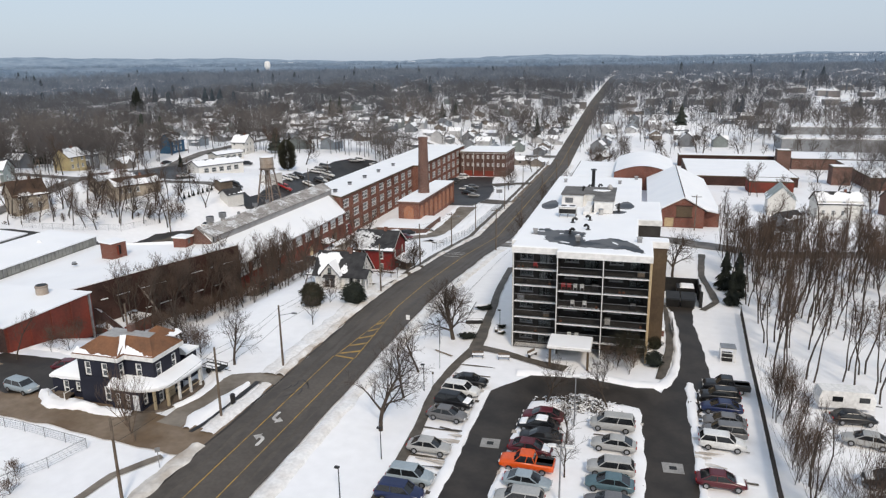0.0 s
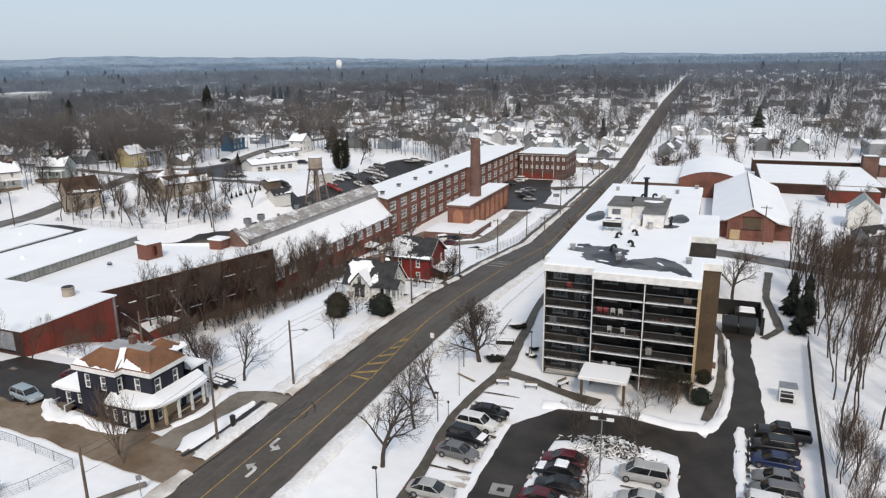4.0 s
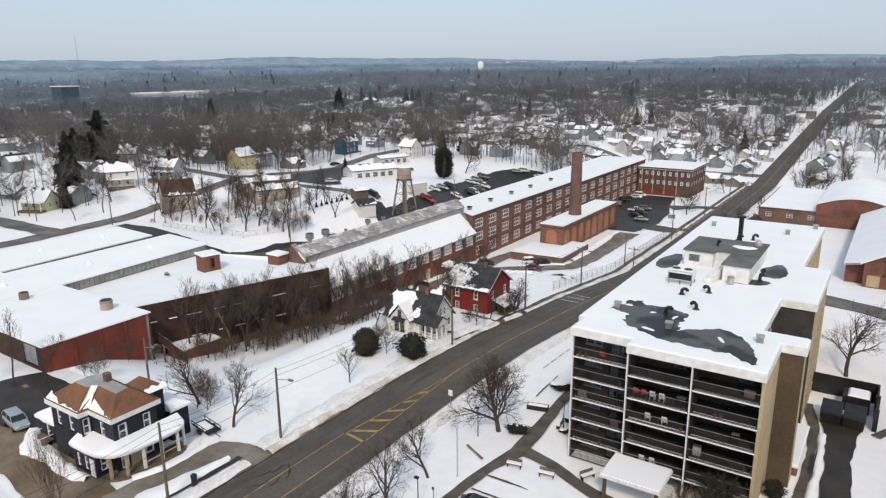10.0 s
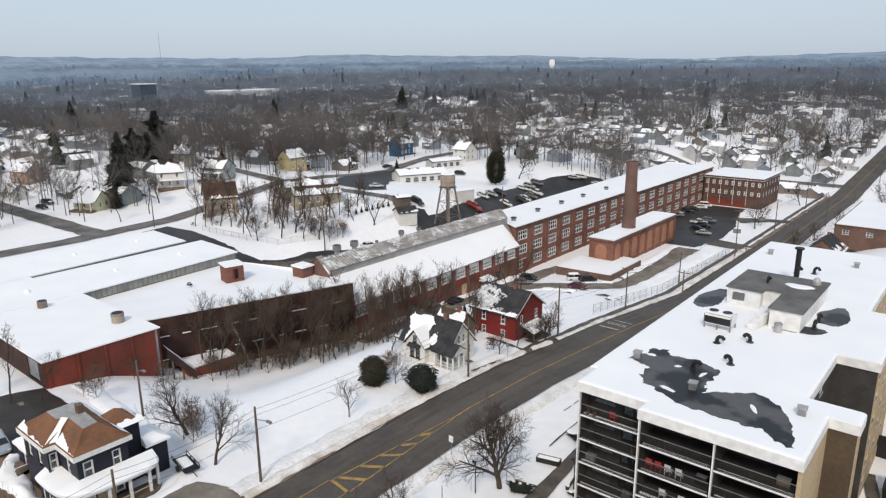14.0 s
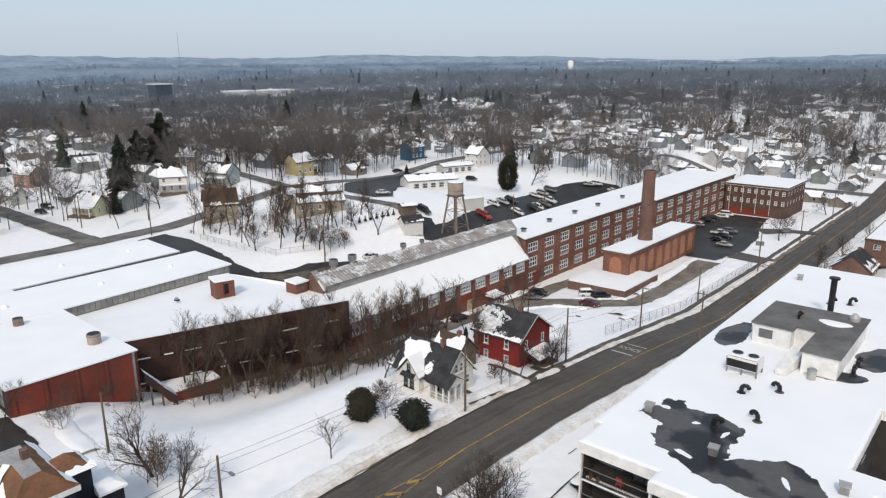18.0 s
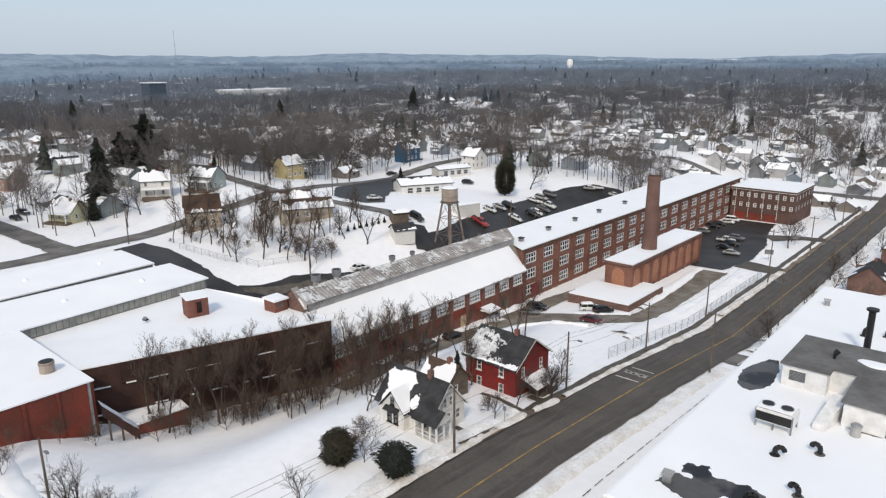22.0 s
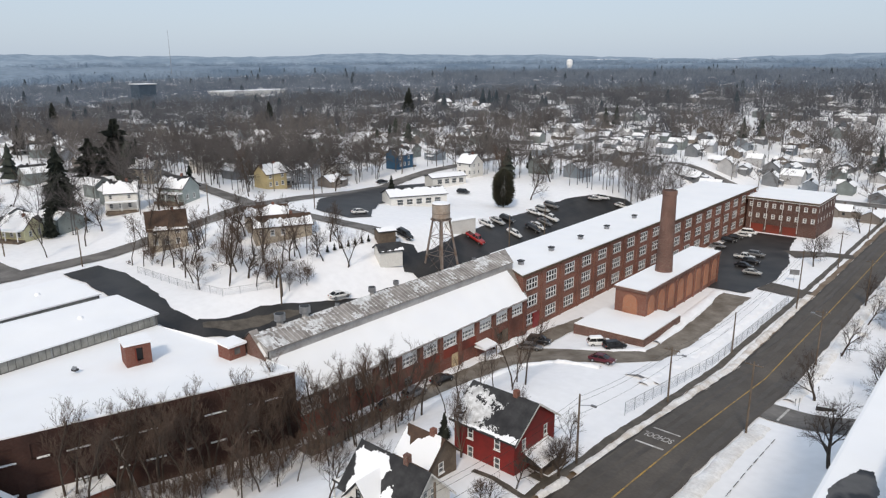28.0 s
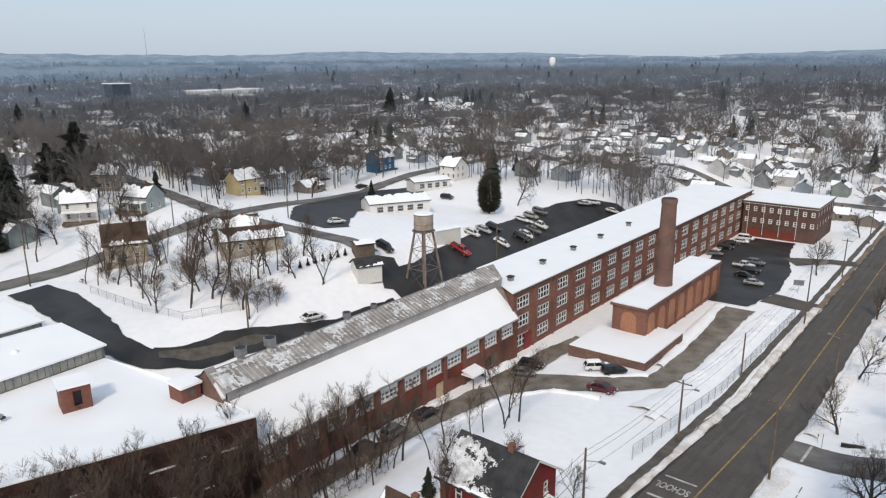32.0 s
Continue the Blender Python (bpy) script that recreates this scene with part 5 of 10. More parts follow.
for x, y, s in ((-97.6, 110.3, 1.0), (-97.4, 114.8, 1.0), (-97.4, 128.8, 0.75), (-97.4, 134.5, 0.6), (-97.2, 121, 0.4), (-97.2, 156, 0.4)):
    v = thing("roof_ventilator", (x, y, 5.8), 0, "round galvanised ventilator on the monitor ridge", "roof vent", "wing roof vents")
    Mesh().tube((0, 0, 0), (0, 0, 0.9 * s), 0.55 * s, 0.45 * s, 12).make("neck", GALV, v)
    Mesh().tube((0, 0, 0.8 * s), (0, 0, 1.85 * s), 0.85 * s, 0.85 * s, 14).make("drum", GREYMETAL, v)
    Mesh().tube((0, 0, 1.86 * s), (0, 0, 1.9 * s), 0.7 * s, 0.7 * s, 14).make("mouth", BLACKM, v)
# little gabled roof house and box at the wing's end
rh = building("roof_house", (-97.5, 105, 2.6), "gabled dark brick end of the mill wing's roof", "roof hut")
M = Mesh()
wall(M, (-100.4, 104.95), (-94.2, 104.95), 1.5, 3.5)
wall(M, (-94.2, 104.95), (-94.2, 106), 1.5, 3.5)
wall(M, (-100.4, 106), (-100.4, 104.95), 1.5, 3.5)
M.face([(-100.4, 104.95, 3.5), (-94.2, 104.95, 3.5), (-97.5, 104.95, 6.3)])
M.make("wall", BRICK4, rh)
M = Mesh()
M.face([(-93.9, 104.8, 3.4), (-93.9, 106.2, 3.4), (-97.5, 106.2, 6.5), (-97.5, 104.8, 6.5)])
M.face([(-97.5, 104.8, 6.5), (-97.5, 106.2, 6.5), (-100.7, 106.2, 3.4), (-100.7, 104.8, 3.4)])
M.make("roof", OLDROOF, rh)
M = Mesh()
M.face([(-94.0, 104.85, 3.5), (-94.0, 105.9, 3.5), (-96.2, 105.9, 5.4), (-95.7, 104.85, 5.0)])
M.make("roof_snow", ROOFSNOW, rh)
rb = building("roof_box", (-99.7, 103.3, 2.6), "square brick roof box capped with snow", "roof hut")
M = Mesh()
wall(M, (-101.3, 102.0), (-98.3, 102.0), 1.5, 4.6)
wall(M, (-98.3, 102.0), (-98.3, 104.6), 1.5, 4.6, [(0.8, 1.8, 3.3, 4.3)])
wall(M, (-98.3, 104.6), (-101.3, 104.6), 1.5, 4.6)
wall(M, (-101.3, 104.6), (-101.3, 102.0), 1.5, 4.6)
M.make("wall", WINGB, rb)
Mesh().box(-98.5, 102.8, 3.3, -98.42, 103.8, 4.3).make("hatch", GREYROOF, rb, "grey boarded hatch")
Mesh().box(-101.5, 101.8, 4.6, -98.1, 104.8, 4.9).make("roof_snow", ROOFSNOW, rb)
# porch roof at the wing
pr = building("door_canopy", (-87.6, 147.5, -9), "small snow-covered door canopy on posts", "canopy")
M = Mesh()
M.face([(-88.7, 145.6, -6.0), (-88.7, 149.4, -6.0), (-86.2, 149.4, -6.5), (-86.2, 145.6, -6.5)][::-1])
M.box(-88.7, 145.6, -6.75, -86.2, 149.4, -6.55)
M.make("roof", ROOFSNOW, pr)
for y in (145.8, 149.2):
    Mesh().box(-86.4, y - 0.06, -9.4, -86.25, y + 0.06, -6.6).make("post", WOOD, pr)
# the long dark workshop wall and the workshops behind it
shop = building("workshop", (-115, 88, -4), "old brick workshop with dark street wall and broad snowy roof", "factory")
A0, A1 = Vector((-99.3, 70.5, 0)), Vector((-88.0, 105.4, 0))
LW = (A1 - A0).length
holes = [(1.5 + i * 3.9, 3.7 + i * 3.9, v, v + 1.9) for i in range(9) for v in (-0.2, -4.2)]
facade(shop, A0.xy, A1.xy, -10, 3.0, holes, BRICK3, nx=3, nz=3, frame_mat=BRICK3, glass=BRICK3, bar=0.07, label="dark sooty brick street wall")
dd = (A1 - A0).normalized()
for k, (u0, u1, v0, v1) in enumerate(holes):
    if k % 7 == 3:
        continue
    c = A0 + dd * ((u0 + u1) / 2)
    t = place("sill_snow", Mesh().box(-1.5 + 0.45 * (k % 4), -0.24, 0, 1.3 - 0.3 * (k % 3), 0.1, 0.08).data("sill_snow", ROOFSNOW), shop, "", (c.x, c.y, v0), math.degrees(math.atan2(dd.y, dd.x)))
M = Mesh()
wall(M, (-88.0, 105.4), (-96, 105.4), -10, 3.0)
wall(M, (-99.3, 70.5), (-94.0, 70.5)[:2], -10, 3.0)
M.make("end_wall", BRICK3, shop)
R = Mesh()
RP = [(-99.3, 70.5), (-87.9, 105.5), (-104.5, 104.8), (-122.8, 103.6), (-121, 68.6)]
R.face([(RP[0][0], RP[0][1], 3.2), (RP[1][0], RP[1][1], 3.2), (RP[2][0], RP[2][1], 3.0), (RP[3][0], RP[3][1], 1.5), (RP[4][0], RP[4][1], 1.5)])
R.face([(RP[0][0], RP[0][1], 3.0), (RP[1][0], RP[1][1], 3.0), (RP[1][0], RP[1][1], 3.2), (RP[0][0], RP[0][1], 3.2)])
R.face([(-104.5, 104.8, 3.0), (-122.8, 103.6, 1.5), (-122.8, 103.6, 1.2), (-104.5, 104.8, 2.7)])
B = Mesh()
B.face([(-104.5, 104.79, 2.7), (-122.8, 103.59, 1.2), (-122.8, 103.59, -8), (-104.5, 104.79, -8)])
B.make("back_wall", BRICK3, shop)
R.make("roof_snow", ROOFSNOW, shop, "broad smooth snow on the flat roof")
red = building("red_workshop", (-110, 62, 0), "low red-painted workshop with snowy flat roof", "workshop")
facade(red, (-94, 53.8), (-94, 70.5), -4, 3.3, [], REDPAINT)
facade(red, (-122, 53.8), (-94, 53.8), -3, 3.3, [(22.5, 26.2, 0.0, 2.9)], BRICK3, nx=1, nz=4, frame_mat=GREYMETAL, glass=GREYMETAL)
Mesh().prism([(-93.8, 53.6), (-93.8, 70.6), (-99.3, 70.55), (-121, 70.5), (-121, 53.6)], 3.3, 3.5).make("roof_snow", ROOFSNOW, red)
Mesh().box(-93.98, 69.7, -5, -93.7, 70.0, 3.3).make("downpipe", GREYMETAL, red)
for i in range(5):
    Mesh().box(-94.0, 54.2 + i * 3.9, -4, -93.85, 54.6 + i * 3.9, 3.2).make("pilaster", REDPAINT, red)
# two long roof-lit sheds, open to narrow courts at their far ends
SLATS = mat("weathered_glazing", (0.30, 0.30, 0.275), (0.2, 0.2, 0.185), scale=0.7, fine=3.0, rough=0.6, bump=0.2)
for k, (xa, xb) in enumerate(((-120.2, -122.7), (-138.4, -140.4))):
    y0, y1 = 68.6, 103.8 - 1.7 * k
    sh = building("roof_light_shed", ((xa + xb) / 2 - 6, 75, 0), "long low shed with a grey window band and snowy roof", "workshop", "roof-lit sheds")
    facade(sh, (xa, y0), (xb, y1), -4, 3.4, [], GREYROOF)
    ang = math.degrees(math.atan2(y1 - y0, xb - xa))
    L = math.hypot(xb - xa, y1 - y0)
    slat = Mesh().box(0, -0.08, 0, 0.92, 0.0, 1.5).data("window_panel", SLATS)
    for i in range(34):
        f = (0.3 + i * (L - 0.6) / 34) / L
        place("window_panel", slat, sh, "", (xa + (xb - xa) * f, y0 + (y1 - y0) * f, 1.72), ang)
    for f in (0.02, 0.27, 0.52, 0.77, 0.98):
        Mesh().tube((xa + (xb - xa) * f + 0.12, y0 + (y1 - y0) * f, -3), (xa + (xb - xa) * f + 0.12, y0 + (y1 - y0) * f, 3.4), 0.08, 0.08, 6).make("downpipe", GREYMETAL, sh)
    M = Mesh()
    wall(M, (xb, y1), (xb - 11.4, y1 - 1.4), -6, 3.4)
    wall(M, (xb - 11.4, y1 - 1.4), (xb - 14.4, y1 - 1.6), -6, 3.4)
    wall(M, (xb - 14.4, y1 - 1.6), (xa - 14.4, y0), -6, 3.4)
    M.face([(xb, y1, 3.4), (xb - 11.4, y1 - 1.4, 4.4), (xb - 14.4, y1 - 1.6, 3.4)])
    M.make("end_wall", BRICK4, sh)
    R = Mesh()
    R.face([(xa + 0.35, 20, 3.6), (xa + 0.35, y0, 3.6), (xb + 0.3, y1 + 0.3, 3.6), (xb - 11.4, y1 - 1.1, 4.6), (xa - 11.4, 20, 4.3)])
    R.face([(xa - 11.4, 20, 4.3), (xb - 11.4, y1 - 1.1, 4.6), (xb - 14.8, y1 - 1.3, 3.6), (xa - 14.8, 20, 3.6)])
    R.face([(xa + 0.35, y0, 3.35), (xb + 0.3, y1 + 0.3, 3.35), (xb + 0.3, y1 + 0.3, 3.6), (xa + 0.35, y0, 3.6)])
    R.face([(xb + 0.3, y1 + 0.3, 3.3), (xb - 11.4, y1 - 1.1, 4.3), (xb - 11.4, y1 - 1.1, 4.6), (xb + 0.3, y1 + 0.3, 3.6)])
    R.make("roof_snow", ROOFSNOW, sh)
    for y in (48, 64, 80, 94):
        xv = xa + (xb - xa) * max(0.0, (y - y0) / (y1 - y0)) - 6.2
        Mesh().tube((xv, y, 4.0), (xv, y, 4.55), 0.62, 0.3, 10).make("snowed_vent", ROOFSNOW, sh)
val = building("valley_roof", (-138, 60, 0), "snowy roofs joining the sheds and the workshop", "roof")
Mesh().box(-139.0, 20, 3.0, -134.6, 68.6, 3.58).make("roof_snow", ROOFSNOW, val)
Mesh().box(-121.0, 20, 3.0, -119.5, 68.6, 3.58).make("roof_snow", ROOFSNOW, val)
Mesh().box(-141.0, 68.6, 0.9, -134.4, 101.5, 1.3).make("court_snow", ROOFSNOW, val)
Mesh().box(-139.0, 68.4, -2, -134.6, 68.6, 3.0).make("wall", BRICK4, val)
Mesh().box(-121.0, 68.4, -2, -119.3, 68.6, 3.0).make("wall", BRICK4, val)
Mesh().box(-141.0, 68.7, -6, -134.4, 101.4, 0.9).make("court_base", BRICK4, val)
ph = thing("stair_house", (-108.2, 91.9, 0), -14, "square red brick stair house on the roof, door ajar", "roof hut")
M = Mesh()
wall(M, (-3.4, 0), (0, 0), 1.8, 5.35)
wall(M, (0, 0), (0, 3.4), 1.8, 5.35, [(1.3, 2.3, 2.9, 4.8)])
wall(M, (0, 3.4), (-3.4, 3.4), 1.8, 5.35)
wall(M, (-3.4, 3.4), (-3.4, 0), 1.8, 5.35)
M.make("wall", WINGB, ph)
# Black panel set in the opening paints the darkness within.
Mesh().box(-0.35, 1.3, 2.9, -0.27, 2.3, 4.8).make("doorway_shade", BLACKM, ph, "black sheet for the shade inside the doorway")
Mesh().box(-0.2, 1.28, 2.9, 0.5, 1.34, 4.75).make("door", REDPAINT, ph, "red door standing ajar")
Mesh().box(-3.6, -0.2, 5.35, 0.2, 3.6, 5.65).make("roof_snow", ROOFSNOW, ph)
fl = thing("roof_flap", (-112.6, 86.7, 2.35), 20, "dark open hatch flap in the roof snow", "roof hatch")
Mesh().box(-0.4, -0.3, 0, 0.4, 0.3, 0.25).make("curb", BLACKM, fl)
Mesh().face([(-0.4, -0.3, 0.25), (0.4, -0.3, 0.25), (0.4, 0.1, 0.6), (-0.4, 0.1, 0.6)]).make("lid", GREYMETAL, fl)
v2 = thing("drum_ventilator", (-117.5, 63.0, 3.45), 0, "small rusty drum ventilator on the workshop roof", "roof vent")
Mesh().tube((0, 0, 0), (0, 0, 1.2), 0.75, 0.75, 16).make("drum", RUST, v2)
Mesh().tube((0, 0, 1.16), (0, 0, 1.24), 0.65, 0.65, 16).make("mouth", BLACKM, v2)
dv = thing("drum_ventilator", (-100.9, 67.6, 3.4), 0, "large weathered drum ventilator on the workshop roof", "roof vent")
Mesh().tube((0, 0, 0), (0, 0, 1.6), 0.95, 0.95, 20).make("drum", TANKM, dv)
Mesh().tube((0, 0, 1.55), (0, 0, 1.66), 0.85, 0.85, 20).make("mouth", BLACKM, dv)
Mesh().tube((0, 0, 1.3), (0, 0, 1.42), 1.0, 1.0, 20).make("band", RUST, dv)
# lean-to below the dark wall
lt = building("lean_to", (-94.5, 78, -7), "low brick lean-to with snow on its roof", "lean-to")
M = Mesh()
wall(M, (-93.2, 74.2), (-92.6, 82.0), -9, -4.7)
wall(M, (-96.8, 74.6), (-93.2, 74.2), -9, -4.7)
wall(M, (-92.6, 82.0), (-95.6, 82.4), -9, -4.7)
M.make("wall", REDPAINT, lt)
Mesh().prism([(-93.0, 74.0), (-92.4, 82.2), (-95.9, 82.6), (-98.0, 74.6)], -4.7, -4.45).make("roof_snow", ROOFSNOW, lt)
rampw = building("loading_ramp", (-93.5, 72, -5), "narrow covered loading ramp with snow beside the workshop", "ramp")
M = Mesh()
M.face([(-93.6, 70.6, 0.6), (-92.2, 70.4, 0.4), (-91.6, 74.6, -4.6), (-93.2, 75.0, -4.5)])
M.make("roof_snow", ROOFSNOW, rampw)
M = Mesh()
M.face([(-92.2, 70.4, -1.2), (-91.6, 74.6, -6.2), (-91.6, 74.6, -4.7), (-92.2, 70.4, 0.3)])
M.make("side_boarding", BRICK3, rampw, "dark boarded side")
for f in (0.15, 0.5, 0.85):
    x, y = -92.25 + 0.6 * f, 70.5 + 4.2 * f
    Mesh().box(x - 0.12, y - 0.12, -10.0, x + 0.02, y + 0.12, -1.2 - 5.0 * f).make("post", WOOD, rampw)
# water tower
wt = building("water_tower", (-116.5, 168.5, -3), "old weathered water tower on four lattice legs", "water tower")
zb, zt, zk = land(-116.5, 168.5) - 0.6, 9.6, 13.0
T = Mesh()
cx, cy = -116.5, 168.5
prof = [(zt - 0.9, 0.6), (zt, 1.85), (zt + 0.1, 2.05), (zk, 2.05)]
T.rings([[(cx + r * math.cos(2 * math.pi * i / 20), cy + r * math.sin(2 * math.pi * i / 20), z) for i in range(20)] for z, r in prof], cap=False)
T.make("tank", TANKM, wt)
for z in (zt + 0.15, zt + 1.2, zk - 0.2):
    Mesh().tube((cx, cy, z), (cx, cy, z + 0.12), 2.11, 2.11, 20).make("hoop", RUST, wt)
Mesh().tube((cx, cy, zk), (cx, cy, zk + 0.25), 2.12, 1.8, 20).make("lid", ROOFSNOW, wt)
legs = []
for a, b in ((1, 1), (-1, 1), (-1, -1), (1, -1)):
    p, q = Vector((cx + 2.9 * a, cy + 2.9 * b, zb)), Vector((cx + 1.25 * a, cy + 1.25 * b, zt + 0.2))
    legs.append((p, q))
    Mesh().tube(p, q, 0.28, 0.24, 6).make("leg", RUST, wt)
for i in range(4):
    (p0, q0), (p1, q1) = legs[i], legs[(i + 1) % 4]
    for k in (0.02, 0.34, 0.66):
        Mesh().tube(p0.lerp(q0, k), p1.lerp(q1, k), 0.09, 0.09, 5).make("strut", RUST, wt)
        Mesh().tube(p0.lerp(q0, k), p1.lerp(q1, k + 0.32), 0.035, 0.035, 4).make("brace", RUST, wt)
        Mesh().tube(p1.lerp(q1, k), p0.lerp(q0, k + 0.32), 0.035, 0.035, 4).make("brace", RUST, wt)
Mesh().tube((cx, cy, zb), (cx, cy, zt - 0.8), 0.3, 0.3, 8).make("riser_pipe", RUST, wt)
Mesh().tube((cx, cy, zt - 0.25), (cx, cy, zt - 0.15), 2.45, 2.45, 20).make("walkway", RUST, wt)

# ---- houses ----
DARKSH = mat("dark_brown_shingle", (0.10, 0.062, 0.043), (0.07, 0.046, 0.034), scale=0.6, fine=4.0, rough=0.85, bump=0.3)
def gable_house(name, at, turn, w, d, h, rise, wall_mat, roof_mat, label, snow=0.7, windows=(), porch=None, chimney=True, group="", over=0.4, seed=0, found=1.2, category="house"):
    """A house w along its ridge and d deep. windows: (side, u, v, w, h), with side s, e, n or w."""
    t = thing(name, at, turn, label, category, group)
    a, b = w / 2, d / 2
    sides = {"s": ((-a, -b), (a, -b)), "e": ((a, -b), (a, b)), "n": ((a, b), (-a, b)), "w": ((-a, b), (-a, -b))}
    M = Mesh()
    for s, (p, q) in sides.items():
        holes = [(u, u + ww, v, v + hh) for ss, u, v, ww, hh in windows if ss == s]
        wall(M, p, q, -found, h, holes, 0.12)
    M.face([(a, -b, h), (a, b, h), (a, 0, h + rise)])
    M.face([(-a, b, h), (-a, -b, h), (-a, 0, h + rise)])
    M.make("wall", wall_mat, t)
    for ss, u, v, ww, hh in windows:
        p, q = sides[ss]
        L = math.hypot(q[0] - p[0], q[1] - p[1])
        put_window(t, p, ((q[0] - p[0]) / L, (q[1] - p[1]) / L), u, v, ww, hh, 1, 2, WHITEM, GLASS, 0.03, "window", 0.09)
    k = over
    drop = rise * k / b
    R = Mesh()
    for s in (-1, 1):
        e, r = (-a - k, s * (b + k), h - drop), (-a - k, 0, h + rise)
        q = [(e[0], e[1], e[2]), (a + k, e[1], e[2]), (a + k, 0, r[2]), (-a - k, 0, r[2])]
        R.face([(x, y, z + 0.16) for x, y, z in (q if s < 0 else q[::-1])])
        R.face([(x, y, z) for x, y, z in (q[::-1] if s < 0 else q)])
        R.face([(q[0][0], q[0][1], q[0][2]), (q[1][0], q[1][1], q[1][2]), (q[1][0], q[1][1], q[1][2] + 0.16), (q[0][0], q[0][1], q[0][2] + 0.16)])
        for x in (-a - k, a + k):
            R.face([(x, q[0][1], q[0][2]), (x, 0, r[2]), (x, 0, r[2] + 0.16), (x, q[0][1], q[0][2] + 0.16)])
    R.make("roof", roof_mat, t)
    for s in (-1, 1):
        S = Mesh()
        nx = 40
        lo, hi = [], []
        for i in range(nx + 1):
            x = -a - k * 0.8 + (2 * a + 1.6 * k) * i / nx
            v = snow + (0 if snow >= 1 else 0.55 * noise.noise((x * 0.35 + seed, s * 3.1, seed)) + 0.2 * noise.noise((x * 1.3, s + seed, 2)) + 0.08 * noise.noise((x * 4, s + seed, 7)))
            v = min(max(v, 0.0), 1.0)
            lo.append((x, s * (b + k), h - drop + 0.16))
            y = s * (b + k) * (1 - v)
            hi.append((x, y, h - drop + (1 - abs(y) / (b + k)) * (rise + drop) + 0.16))
        for i in range(nx):
            q = [lo[i], lo[i + 1], hi[i + 1], hi[i]]
            S.face([(x, y, z + 0.08) for x, y, z in (q if s < 0 else q[::-1])])
        S.make("roof_snow", ROOFSNOW, t)
    if chimney:
        Mesh().box(a * 0.3, -0.3, h + rise * 0.5, a * 0.3 + 0.6, 0.3, h + rise + 0.8).make("chimney", BRICK, t)
    if porch:
        side, ph, pd = porch
        x0, x1, y0, y1 = {"s": (-a, a, -b - pd, -b), "e": (a, a + pd, -b, b), "n": (-a, a, b, b + pd), "w": (-a - pd, -a, -b, b)}[side]
        Mesh().box(x0, y0, ph, x1, y1, ph + 0.18).make("porch_roof", WHITEM, t)
        Mesh().box(x0 + 0.05, y0 + 0.05, ph + 0.18, x1 - 0.05, y1 - 0.05, ph + 0.34).make("porch_snow", ROOFSNOW, t)
        Mesh().box(x0, y0, -0.6, x1, y1, 0.25).make("porch_floor", WOOD, t)
        cs = [(x, y) for x in (x0 + 0.15, (x0 + x1) / 2, x1 - 0.15) for y in (y0 + 0.15, (y0 + y1) / 2, y1 - 0.15)]
        edge = {"s": y0 + 0.15, "n": y1 - 0.15, "e": x1 - 0.15, "w": x0 + 0.15}[side]
        for x, y in cs:
            if abs((y if side in "sn" else x) - edge) < 0.02:
                Mesh().box(x - 0.09, y - 0.09, 0.25, x + 0.09, y + 0.09, ph).make("porch_post", WHITEM, t)
    return t


# dark blue house with wrap-round porch
bh = building("blue_house", (-65.5, 47, 0), "dark navy two-storey house with brown hipped roof and white trim", "house")
EZ = 6.2
facade(bh, (-71.0, 43.4), (-65.2, 43.4), -0.6, EZ, [(0.9, 1.8, 3.6, 5.4), (3.3, 4.2, 3.6, 5.4), (3.3, 4.2, 0.5, 2.4)], NAVY, nx=1, nz=2, bar=0.13)
facade(bh, (-65.2, 43.4), (-65.2, 44.5), -0.6, EZ, [(0.15, 0.95, 3.6, 5.4)], NAVY, nx=1, nz=2, bar=0.13)
facade(bh, (-65.2, 44.5), (-61.2, 44.5), -0.6, EZ, [(1.4, 2.3, 3.6, 5.3), (0.4, 1.2, 0.8, 2.4), (2.0, 2.8, 0.8, 2.4)], NAVY, nx=1, nz=2, bar=0.13)
facade(bh, (-61.2, 44.5), (-61.2, 49.4), -0.6, EZ, [(0.5, 1.5, 3.5, 5.3), (3.3, 4.2, 3.5, 5.3), (0.4, 1.3, 0.3, 2.4), (3.2, 4.2, 0.6, 2.4)], NAVY, nx=1, nz=2, bar=0.13)
facade(bh, (-61.2, 49.4), (-71.0, 49.4), -0.6, EZ, [(2, 2.9, 3.7, 5.3), (6, 6.9, 3.7, 5.3)], NAVY, nx=1, nz=2, bar=0.13)
facade(bh, (-71.0, 49.4), (-71.0, 43.4), -0.6, EZ, [(2, 2.9, 3.7, 5.3)], NAVY, nx=1, nz=2, bar=0.13)
ring = [(-71.4, 43.0), (-64.8, 43.0), (-64.8, 44.1), (-60.8, 44.1), (-60.8, 49.8), (-71.4, 49.8)]
Mesh().prism(ring, EZ - 0.35, EZ + 0.2).make("cornice", WHITEM, bh, "wide white cornice")
R = Mesh()
deck = [(-68.9, 45.2), (-66.7, 45.2), (-65.7, 46.1), (-62.5, 46.0), (-62.8, 47.5), (-68.9, 47.8)]
for i in range(6):
    a, b = ring[i], ring[(i + 1) % 6]
    c, e = deck[(i + 1) % 6], deck[i]
    R.face([(*a, EZ + 0.2), (*b, EZ + 0.2), (*c, EZ + 1.85), (*e, EZ + 1.85)])
R.make("roof", BROWNSH, bh, "brown shingled hipped roof")
Mesh().prism(deck, EZ + 1.8, EZ + 1.9).make("roof_deck", GALV, bh, "grey metal roof deck")
M = Mesh()
